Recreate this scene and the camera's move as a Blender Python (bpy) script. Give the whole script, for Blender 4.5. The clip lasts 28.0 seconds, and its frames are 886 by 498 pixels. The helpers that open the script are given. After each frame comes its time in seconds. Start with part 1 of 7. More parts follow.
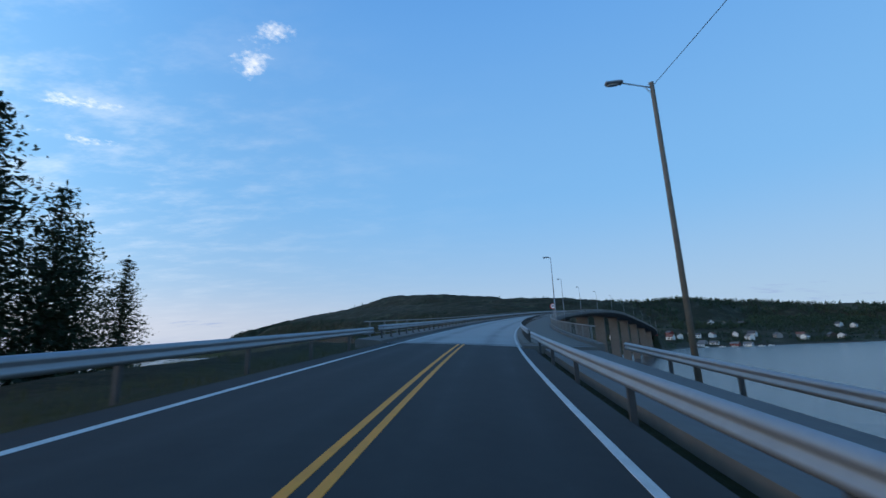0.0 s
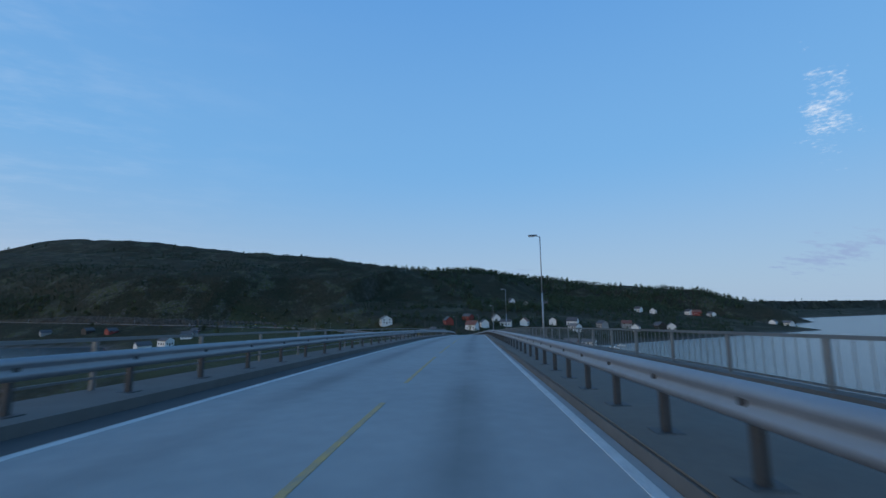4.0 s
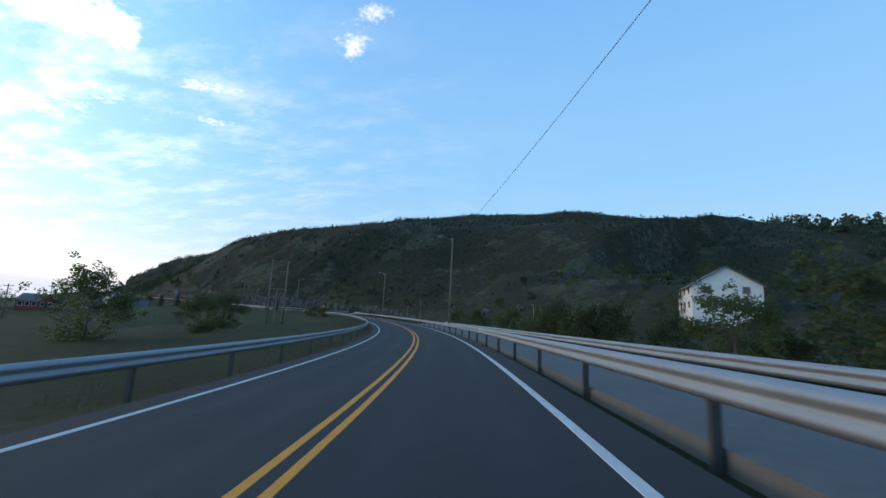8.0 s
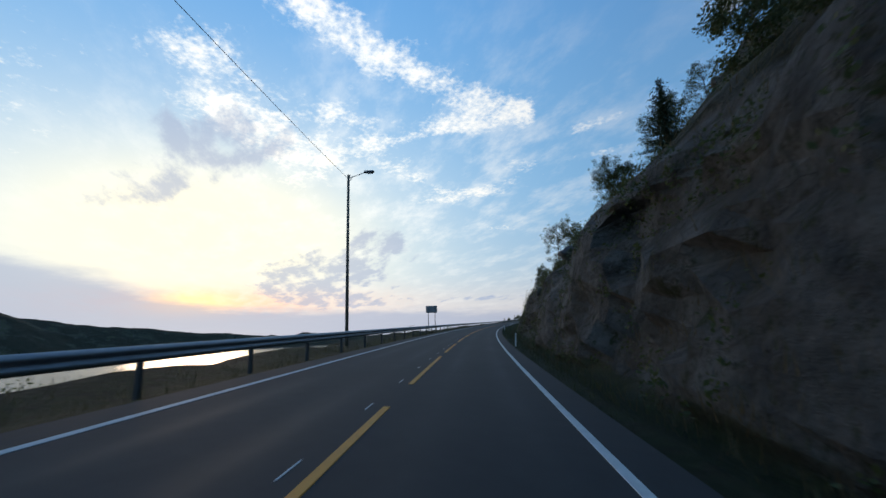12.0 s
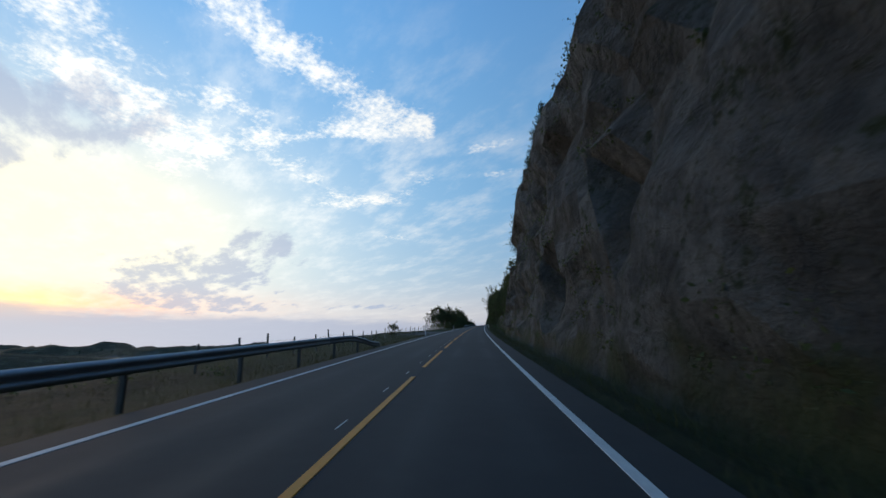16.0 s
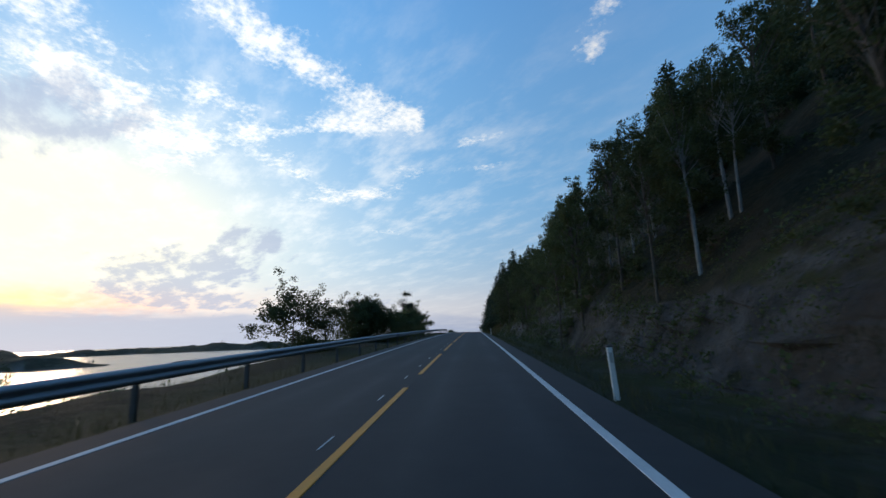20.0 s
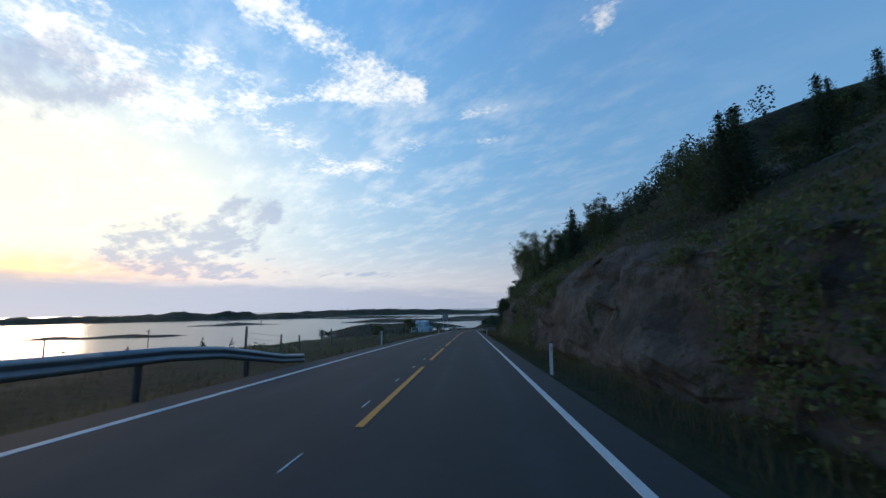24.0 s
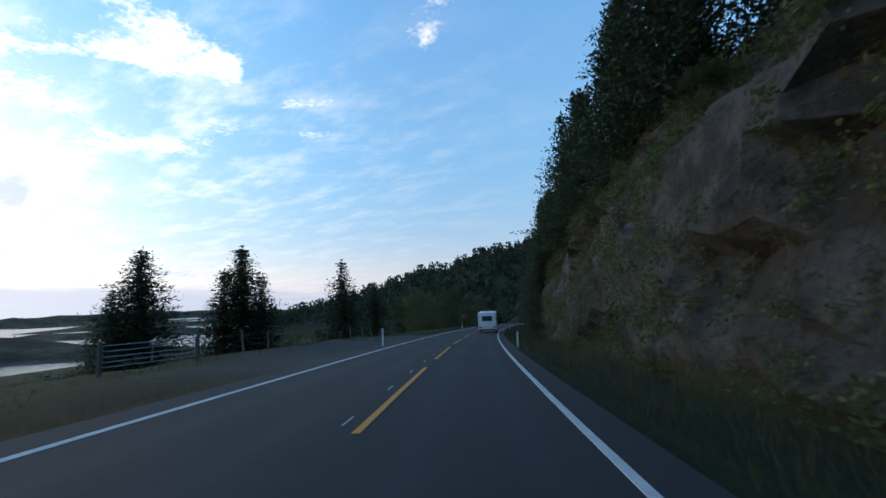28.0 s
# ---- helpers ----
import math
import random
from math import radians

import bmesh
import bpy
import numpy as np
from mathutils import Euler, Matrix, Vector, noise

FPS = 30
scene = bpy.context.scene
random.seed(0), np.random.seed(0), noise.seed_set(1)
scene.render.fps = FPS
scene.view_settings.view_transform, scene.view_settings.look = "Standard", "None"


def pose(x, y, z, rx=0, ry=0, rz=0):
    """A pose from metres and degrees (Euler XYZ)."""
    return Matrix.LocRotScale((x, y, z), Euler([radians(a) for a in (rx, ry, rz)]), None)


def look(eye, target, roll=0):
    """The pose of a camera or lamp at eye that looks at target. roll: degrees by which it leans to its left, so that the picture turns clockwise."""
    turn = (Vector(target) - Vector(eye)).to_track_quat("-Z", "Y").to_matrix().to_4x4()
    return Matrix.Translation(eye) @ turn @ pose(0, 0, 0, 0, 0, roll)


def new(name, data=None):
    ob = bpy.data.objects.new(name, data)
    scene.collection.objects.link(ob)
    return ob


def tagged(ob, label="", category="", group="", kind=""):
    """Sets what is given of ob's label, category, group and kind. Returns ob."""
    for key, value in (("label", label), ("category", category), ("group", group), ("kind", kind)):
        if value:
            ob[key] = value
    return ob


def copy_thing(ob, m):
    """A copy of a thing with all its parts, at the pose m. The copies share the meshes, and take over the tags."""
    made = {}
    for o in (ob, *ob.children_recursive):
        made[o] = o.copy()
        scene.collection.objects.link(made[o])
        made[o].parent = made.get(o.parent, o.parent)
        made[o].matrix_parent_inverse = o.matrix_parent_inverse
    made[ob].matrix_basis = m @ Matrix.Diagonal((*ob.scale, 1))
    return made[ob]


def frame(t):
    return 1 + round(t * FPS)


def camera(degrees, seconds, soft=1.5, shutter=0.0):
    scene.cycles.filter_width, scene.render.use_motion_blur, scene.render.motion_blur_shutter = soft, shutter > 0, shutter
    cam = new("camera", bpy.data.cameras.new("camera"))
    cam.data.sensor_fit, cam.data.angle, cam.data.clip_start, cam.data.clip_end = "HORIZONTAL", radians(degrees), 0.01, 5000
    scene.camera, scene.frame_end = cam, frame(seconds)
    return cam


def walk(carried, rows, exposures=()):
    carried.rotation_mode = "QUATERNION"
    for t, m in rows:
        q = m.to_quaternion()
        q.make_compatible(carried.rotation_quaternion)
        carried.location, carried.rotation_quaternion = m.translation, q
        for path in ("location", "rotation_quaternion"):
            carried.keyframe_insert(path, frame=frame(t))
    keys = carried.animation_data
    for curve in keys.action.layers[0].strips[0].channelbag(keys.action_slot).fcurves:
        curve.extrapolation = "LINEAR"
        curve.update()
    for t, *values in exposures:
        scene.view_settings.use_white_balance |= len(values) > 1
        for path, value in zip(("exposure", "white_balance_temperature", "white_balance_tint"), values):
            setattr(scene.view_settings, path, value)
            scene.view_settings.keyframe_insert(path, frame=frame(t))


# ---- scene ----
# The clip runs fast, so the plan (true metres) is drawn at SCALE for the camera's pace.
SCALE = 0.43
FOV = 92.39
PATH = (
    (0.0, -0.00, -0.00, 1.30, 102.60, 2.01, 0.43),
    (0.5, 5.91, 45.01, 3.98, 103.81, 2.16, -7.02),
    (1.0, 17.46, 88.87, 7.13, 104.09, 1.74, -14.35),
    (1.5, 33.42, 131.35, 10.27, 103.71, 1.43, -18.94),
    (2.0, 52.20, 172.69, 13.12, 103.31, 1.41, -22.24),
    (2.5, 72.98, 213.10, 15.49, 102.60, 1.56, -24.55),
    (3.0, 95.00, 252.88, 17.00, 101.19, 1.57, -25.82),
    (3.5, 117.53, 292.41, 17.23, 99.25, 1.16, -26.18),
    (4.0, 140.37, 331.75, 16.20, 97.90, 0.58, -27.10),
    (4.5, 163.92, 370.63, 14.31, 97.11, -0.13, -28.37),
    (5.0, 187.89, 409.23, 11.87, 96.54, -0.84, -28.49),
    (5.5, 211.01, 448.30, 8.93, 95.90, -1.41, -26.00),
    (6.0, 231.29, 488.87, 5.49, 95.14, -1.79, -20.64),
    (6.5, 246.70, 531.50, 2.01, 95.70, -2.03, -12.85),
    (7.0, 256.15, 575.88, -0.85, 96.78, -2.14, -5.11),
    (7.5, 259.21, 621.19, -2.71, 98.24, -2.44, 3.29),
    (8.0, 255.72, 666.51, -3.42, 99.80, -2.78, 11.27),
    (8.5, 245.00, 710.67, -3.14, 100.77, -2.40, 21.59),
    (9.0, 226.45, 752.14, -2.29, 101.26, -2.63, 32.04),
    (9.5, 201.12, 789.86, -1.21, 101.36, -3.10, 41.00),
    (10.0, 170.13, 823.09, -0.14, 101.18, -1.96, 50.50),
    (10.5, 133.64, 850.13, 0.85, 101.06, -0.53, 62.11),
    (11.0, 93.91, 872.28, 1.84, 101.21, 0.73, 65.91),
    (11.5, 53.54, 893.25, 2.93, 101.36, 1.64, 66.24),
    (12.0, 13.40, 914.64, 4.06, 101.32, 1.88, 65.06),
    (12.5, -25.91, 937.51, 5.19, 101.33, 2.51, 62.27),
    (13.0, -64.08, 962.24, 6.33, 101.37, 3.06, 59.86),
    (13.5, -101.22, 988.49, 7.52, 101.44, 3.47, 57.81),
    (14.0, -137.44, 1016.00, 8.79, 101.58, 3.51, 56.02),
    (14.5, -172.84, 1044.54, 10.21, 101.80, 2.95, 54.40),
    (15.0, -207.55, 1073.92, 11.82, 102.10, 1.73, 52.92),
    (15.5, -241.67, 1103.97, 13.59, 102.19, 1.21, 51.79),
    (16.0, -275.11, 1134.77, 15.40, 102.18, 1.11, 50.28),
    (16.5, -307.90, 1166.26, 17.19, 102.14, 0.85, 49.31),
    (17.0, -340.19, 1198.27, 18.95, 102.08, 0.57, 48.31),
    (17.5, -372.07, 1230.68, 20.68, 102.09, 0.55, 47.85),
    (18.0, -403.88, 1263.17, 22.40, 102.06, 0.48, 47.96),
    (18.5, -435.79, 1295.56, 24.08, 101.98, 0.52, 48.20),
    (19.0, -467.78, 1327.88, 25.68, 101.86, 1.25, 48.34),
    (19.5, -499.77, 1360.20, 27.13, 101.65, 2.01, 48.54),
    (20.0, -531.98, 1392.31, 28.38, 101.33, 2.13, 49.23),
    (20.5, -564.28, 1424.35, 29.32, 100.88, 1.69, 48.75),
    (21.0, -596.60, 1456.37, 29.89, 100.38, 1.26, 49.10),
    (21.5, -629.01, 1488.30, 30.08, 99.93, 1.77, 49.05),
    (22.0, -661.33, 1520.33, 29.93, 99.51, 1.96, 48.87),
    (22.5, -693.52, 1552.48, 29.47, 99.14, 1.87, 48.60),
    (23.0, -725.60, 1584.74, 28.70, 98.75, 1.62, 48.45),
    (23.5, -757.71, 1616.95, 27.60, 98.32, 1.35, 48.61),
    (24.0, -790.05, 1648.92, 26.15, 97.83, 1.07, 49.14),
    (24.5, -822.54, 1680.73, 24.35, 97.43, 0.90, 49.08),
    (25.0, -854.92, 1712.63, 22.29, 97.18, 0.86, 48.76),
    (25.5, -886.99, 1744.83, 20.07, 97.02, 1.19, 47.95),
    (26.0, -917.61, 1778.39, 17.76, 96.94, 2.08, 44.01),
    (26.5, -945.45, 1814.29, 15.44, 97.02, 2.59, 39.07),
    (27.0, -970.07, 1852.47, 13.19, 97.12, 2.50, 34.17),
    (27.5, -991.58, 1892.49, 10.97, 97.13, 2.62, 29.93),
    (28.0, -1010.07, 1933.99, 8.73, 97.04, 2.54, 25.47),
)
ROAD_X = (22.29, 11.57, 3.79, -0.99, -2.75, -1.47, 2.81, 10.74, 22.00, 35.57, 50.81, 67.32, 84.73, 102.63, 120.69, 139.01, 157.80, 176.99, 196.06, 214.11, 230.07, 242.86, 251.82, 256.79, 257.52, 254.05, 245.90, 232.65, 214.68, 192.77, 167.30, 138.25, 106.77, 74.55, 42.25, 10.20, -21.30, -52.06, -82.13, -111.58, -140.45, -168.81, -196.72, -224.23, -251.38, -278.06, -304.33, -330.27, -355.91, -381.38, -406.85, -432.40, -458.00, -483.59, -509.23, -535.05, -560.90, -586.72, -612.65, -638.56, -664.40, -690.16, -715.84, -741.51, -767.25, -793.18, -819.19, -845.15, -870.98, -896.44, -920.66, -943.05, -963.39, -981.68, -998.03, -1012.47, -1025.15, -1035.90, -1044.70, -1051.51, -1056.33)
ROAD_Y = (-179.00, -144.22, -108.68, -72.60, -36.26, 0.11, 36.24, 71.75, 106.36, 140.13, 173.18, 205.62, 237.59, 269.28, 300.88, 332.34, 363.51, 394.44, 425.45, 457.05, 489.76, 523.82, 559.08, 595.11, 631.49, 667.70, 703.14, 737.01, 768.63, 797.67, 823.64, 845.50, 863.77, 880.70, 897.49, 914.73, 932.97, 952.43, 972.94, 994.34, 1016.50, 1039.31, 1062.68, 1086.52, 1110.77, 1135.53, 1160.72, 1186.26, 1212.09, 1238.10, 1264.10, 1290.03, 1315.91, 1341.79, 1367.63, 1393.28, 1418.91, 1444.57, 1470.11, 1495.68, 1521.32, 1547.04, 1572.83, 1598.64, 1624.37, 1649.93, 1675.39, 1700.90, 1726.54, 1752.57, 1779.73, 1808.41, 1838.60, 1870.06, 1902.57, 1935.98, 1970.10, 2004.87, 2040.19, 2075.94, 2112.01)
ROAD_Z = (-8.62, -6.91, -5.21, -3.50, -1.79, 0.00, 2.09, 4.53, 7.10, 9.56, 11.81, 13.76, 15.22, 15.95, 15.81, 14.91, 13.45, 11.61, 9.46, 6.97, 4.16, 1.33, -1.16, -3.08, -4.27, -4.72, -4.54, -3.94, -3.12, -2.23, -1.38, -0.59, 0.19, 1.03, 1.93, 2.83, 3.73, 4.64, 5.57, 6.54, 7.57, 8.69, 9.95, 11.32, 12.76, 14.20, 15.64, 17.05, 18.44, 19.83, 21.20, 22.55, 23.85, 25.07, 26.18, 27.15, 27.91, 28.44, 28.72, 28.78, 28.61, 28.25, 27.69, 26.93, 25.95, 24.74, 23.31, 21.70, 19.97, 18.16, 16.30, 14.45, 12.64, 10.86, 9.09, 7.30, 5.48, 3.67, 1.85, 0.03, -1.78)
# Cloud groups: azimuth (left of +y), elevation, half widths, tilt (degrees), fullness.
PUFFS = ((72, 25.5, 4, 0.9, -4, 0.6), (90, 25.8, 5, 1.6, 10, 0.95), (83.6, 23.6, 3, 1.0, 0, 0.9), (53.8, 21.4, 5, 1.5, 0, 0.7), (71, 35.0, 14, 3.2, 17, 1.0), (57, 29, 5, 2.6, 10, 1.0), (64, 27.5, 7, 1.6, 0, 0.9), (52.6, 28, 1.5, 1.6, 0, 1.0), (26.5, 34, 3.0, 2.0, 0, 0.9), (23, 38, 4, 1.6, 0, 0.8), (79, 29, 5, 2.0, 8, 0.9), (92, 27, 9, 4, 12, 0.8), (84, 40, 9, 2.5, 10, 0.8),
         (61, 18.5, 8, 1.3, -4, 0.9), (56, 14, 5, 1.6, 0, 0.55), (43, 25.5, 4, 1.0, -8, 0.9), (42, 22, 4, 0.6, -4, 0.8), (70, 22, 6, 2.0, 20, 0.75), (82, 22, 9, 4.0, -20, 0.7), (-71, 19, 2.6, 6, 0, 0.8), (96, 33, 8, 3, 0, 0.8), (120, 25, 14, 9, 0, 0.7))
STREAKS = ((73.2, 11.8, 4.6, 2.4, 14, 1.5), (77.5, 8.6, 5.2, 1.7, 18, 1.5), (84, 7.2, 5.0, 2.4, 12, 1.4), (80, 5.0, 8, 1.2, 6, 1.3), (60, 4.6, 9, 0.5, 0, 0.8), (30, 3.2, 8, 0.7, 0, 0.6), (-38, 4.5, 5, 0.7, 0, 0.8), (-42, 3.2, 4, 0.6, 0, 0.7), (-70, 5, 6, 2.4, -14, 0.9), (97, 24, 6, 3, 0, 0.6), (91, 24, 8, 4, -12, 1.1), (101, 17, 6, 2.4, -20, 1.0))
ZENITH = (1.15, 3.6, 8.3)
MIDDLE = (2.3, 5.2, 9.0)
RIM = (4.2, 5.9, 8.0)
DEEP = (0.45, 1.5, 4.2)
HAZE = (8.9, 8.9, 8.2)
CORE = (10.2, 9.4, 7.3)
EMBER = (10.0, 6.0, 4.4)
SPOT = (15.0, 9.6, 4.2)
CLOUD = (9.2, 9.4, 9.8)
CLOUD_SUN = (11.5, 10.8, 9.8)
GREY = (2.9, 3.9, 6.2)
GREY_SUN = (4.0, 4.5, 5.9)
BANK = (3.0, 3.7, 5.6)
ROSE = (7.0, 6.2, 6.6)
cam = camera(FOV, 28.0, soft=1.5, shutter=0.03)
ROWS = [(t, pose(x * SCALE, y * SCALE, z * SCALE, rx, ry, rz)) for t, x, y, z, rx, ry, rz in PATH]
walk(cam, ROWS, exposures=((0.0, 0.2, 6500, 10), (0.7, 0.0, 6400, 10), (3.0, 0.0, 6400, 10), (6.0, 0.3, 6600, 10), (7.0, 0.55, 7300, 10), (8.0, 0.6, 7500, 10), (9.0, 0.25, 7000, 10), (10.0, 0.08, 7000, 10), (10.6, -0.2, 7000, 10), (15.0, -0.25, 6500, 10),
                            (16.0, -0.2, 6900, 10), (17.0, -0.05, 7000, 10), (18.0, 0.2, 7500, 10), (19.0, 0.3, 7800, 10), (20.0, -0.15, 6800, 10), (26.0, -0.18, 6700, 10), (28.0, 0.35, 7100, 10)))

# ---- world and sun ----
SUN_AZ = 95.0      # degrees to the left of +y
SUN_EL = 4.0
world = bpy.data.worlds.new("evening_sky")
scene.world = world
world.use_nodes = True
wt = world.node_tree
wt.nodes.clear()


def wn(kind, **props):
    n = wt.nodes.new(kind)
    for key, value in props.items():
        if key == "operation":
            n.operation = value
        elif key == "blend":
            n.data_type = "RGBA"
            n.blend_type = value
        elif key == "scale":
            n.inputs["Scale"].default_value = value
        elif key == "detail":
            n.inputs["Detail"].default_value = value
        elif key == "rough":
            n.inputs["Roughness"].default_value = value
    return n


def wmath(op, a, b=None, c=None):
    n = wt.nodes.new("ShaderNodeMath")
    n.operation = op
    for i, v in enumerate((a, b, c)):
        if v is None:
            continue
        if isinstance(v, (int, float)):
            n.inputs[i].default_value = v
        else:
            wt.links.new(v, n.inputs[i])
    return n.outputs[0]


def wmix(fac, a, b, blend="MIX"):
    n = wt.nodes.new("ShaderNodeMix")
    n.data_type, n.blend_type = "RGBA", blend
    n.clamp_result = False
    for sock, v in ((n.inputs["Factor"], fac), (n.inputs[6], a), (n.inputs[7], b)):
        if isinstance(v, (int, float)):
            sock.default_value = v
        elif isinstance(v, tuple):
            sock.default_value = (*v, 1)
        else:
            wt.links.new(v, sock)
    return n.outputs[2]


def smooth_range(v, lo, hi, to0=0.0, to1=1.0):
    n = wt.nodes.new("ShaderNodeMapRange")
    n.interpolation_type = "SMOOTHSTEP"
    wt.links.new(v, n.inputs[0])
    for i, x in enumerate((lo, hi, to0, to1)):
        n.inputs[1 + i].default_value = x
    return n.outputs[0]


sky = wt.nodes.new("ShaderNodeTexSky")
sky.sky_type = "NISHITA"
sky.sun_disc = False
sky.sun_elevation = radians(SUN_EL)
sky.sun_rotation = radians(-SUN_AZ)
sky.altitude, sky.air_density, sky.dust_density, sky.ozone_density = 0, 1.0, 0.6, 3.0
co = wt.nodes.new("ShaderNodeTexCoord")
sep = wt.nodes.new("ShaderNodeSeparateXYZ")
wt.links.new(co.outputs["Generated"], sep.inputs[0])
DX, DY, DZ = sep.outputs
AZ = wmath("MULTIPLY", wmath("ARCTAN2", wmath("MULTIPLY", DX, -1.0), DY), 57.2958)
EL = wmath("MULTIPLY", wmath("ARCSINE", DZ), 57.2958)
# cloud layer: noise on a high flat sheet seen in perspective
lift = wmath("ADD", wmath("MAXIMUM", DZ, 0.0), 0.12)
sheet = wt.nodes.new("ShaderNodeCombineXYZ")
wt.links.new(wmath("DIVIDE", DX, lift), sheet.inputs[0])
wt.links.new(wmath("DIVIDE", DY, lift), sheet.inputs[1])


def cloud_noise(scale, detail, rough, shift, stretch=(1, 1, 1), turn=0.0):
    m = wt.nodes.new("ShaderNodeMapping")
    m.inputs["Location"].default_value = shift
    m.inputs["Scale"].default_value = stretch
    m.inputs["Rotation"].default_value = (0, 0, radians(turn))
    wt.links.new(sheet.outputs[0], m.inputs[0])
    n = wt.nodes.new("ShaderNodeTexNoise")
    n.inputs["Scale"].default_value, n.inputs["Detail"].default_value, n.inputs["Roughness"].default_value = scale, detail, rough
    wt.links.new(m.outputs[0], n.inputs["Vector"])
    return n.outputs["Fac"]


def bank(az, el, waz, wel, tilt=0.0, full=1.0):
    """A soft oval of the sky, 1 at its middle: where a group of clouds stands."""
    c, s = math.cos(radians(tilt)), math.sin(radians(tilt))
    da, de = wmath("SUBTRACT", AZ, az), wmath("SUBTRACT", EL, el)
    u = wmath("DIVIDE", wmath("ADD", wmath("MULTIPLY", da, c), wmath("MULTIPLY", de, s)), waz)
    v = wmath("DIVIDE", wmath("SUBTRACT", wmath("MULTIPLY", de, c), wmath("MULTIPLY", da, s)), wel)
    r2 = wmath("ADD", wmath("MULTIPLY", u, u), wmath("MULTIPLY", v, v))
    return wmath("MULTIPLY", wmath("POWER", 2.718, wmath("MULTIPLY", r2, -1.0)), full)


def total(items):
    out = items[0]
    for it in items[1:]:
        out = wmath("ADD", out, it)
    return out


puffs = total([bank(*b) for b in PUFFS])
streaks = total([bank(*b) for b in STREAKS])
n_puff = cloud_noise(9.0, 6.0, 0.62, (3.1, 0.4, 0))
n_fine = cloud_noise(44.0, 3.0, 0.6, (1.0, 7.0, 0))
cover = wmath("ADD", wmath("MULTIPLY", n_puff, 0.62), wmath("MULTIPLY", n_fine, 0.38))
white = smooth_range(wmath("ADD", cover, wmath("MULTIPLY", wmath("MINIMUM", puffs, 1.0), 0.36)), 0.68, 0.98)
n_str = cloud_noise(3.0, 5.0, 0.6, (9.0, 2.0, 0), (1, 2.2, 1), 35)
grey = smooth_range(wmath("ADD", n_str, wmath("MULTIPLY", wmath("MINIMUM", streaks, 1.0), 0.36)), 0.70, 0.92)
veil = wmath("MULTIPLY", bank(70, 20, 40, 16), smooth_range(cloud_noise(2.5, 5.0, 0.65, (4, 1, 0), (1, 1.8, 1), 20), 0.42, 0.75))
glow = bank(SUN_AZ, 11.0, 30.0, 15.0)
core = bank(SUN_AZ, 12.5, 17.0, 8.0)
low = wmath("MULTIPLY", bank(SUN_AZ - 4, 4.6, 15.0, 1.6), smooth_range(n_str, 0.3, 0.62, 0.45, 1.0))
spot = bank(SUN_AZ + 0.5, 4.4, 4.5, 1.2)
rose = bank(SUN_AZ - 30, 2.5, 60.0, 4.0)
lowbank = smooth_range(wmath("ADD", wmath("ADD", bank(SUN_AZ - 6, 0.3, 60.0, 3.6), bank(SUN_AZ + 19, 3.0, 15.0, 6.5)), wmath("MULTIPLY", cloud_noise(2.2, 4.0, 0.55, (0, 5, 0)), 0.4)), 0.5, 0.85)
up1, up2 = smooth_range(EL, 0.0, 20.0), smooth_range(EL, 10.0, 55.0)
grad = wmix(smooth_range(EL, 38.0, 85.0), wmix(up2, wmix(up1, RIM, MIDDLE), ZENITH), DEEP)
base = wmix(0.8, sky.outputs[0], grad)
base = wmix(wmath("MULTIPLY", glow, 0.72), base, HAZE)
base = wmix(wmath("MULTIPLY", core, 0.85), base, CORE)
base = wmix(wmath("MULTIPLY", rose, 0.55), base, ROSE)
base = wmix(wmath("MULTIPLY", low, 0.85), base, EMBER)
base = wmix(wmath("MULTIPLY", spot, 0.8), base, SPOT)
base = wmix(wmath("MULTIPLY", veil, 0.55), base, CLOUD)
base = wmix(wmath("MULTIPLY", white, 0.9), base, wmix(glow, CLOUD, CLOUD_SUN))
base = wmix(wmath("MULTIPLY", grey, 0.75), base, wmix(glow, GREY, GREY_SUN))
base = wmix(wmath("MULTIPLY", lowbank, 0.7), base, BANK)
# the half of the sky towards the sunset is the brighter one
sunward = wmath("MULTIPLY", smooth_range(AZ, 20.0, 80.0), smooth_range(AZ, 150.0, 185.0, 1.0, 0.0))
base = wmix(sunward, base, wmix(1.0, base, (1.5, 1.5, 1.42), "MULTIPLY"))
bg = wt.nodes.new("ShaderNodeBackground")
bg.inputs["Strength"].default_value = 0.1
wt.links.new(base, bg.inputs["Color"])
wo = wt.nodes.new("ShaderNodeOutputWorld")
wt.links.new(bg.outputs[0], wo.inputs[0])

sun = new("sun", bpy.data.lights.new("sun", "SUN"))
sun.data.energy, sun.data.angle, sun.data.color = 0.5, radians(12), (1.0, 0.72, 0.5)
sun.matrix_basis = look((0, 0, 0), (math.sin(radians(SUN_AZ)) * 10, -math.cos(radians(SUN_AZ)) * 10, -10 * math.tan(radians(SUN_EL + 4))))

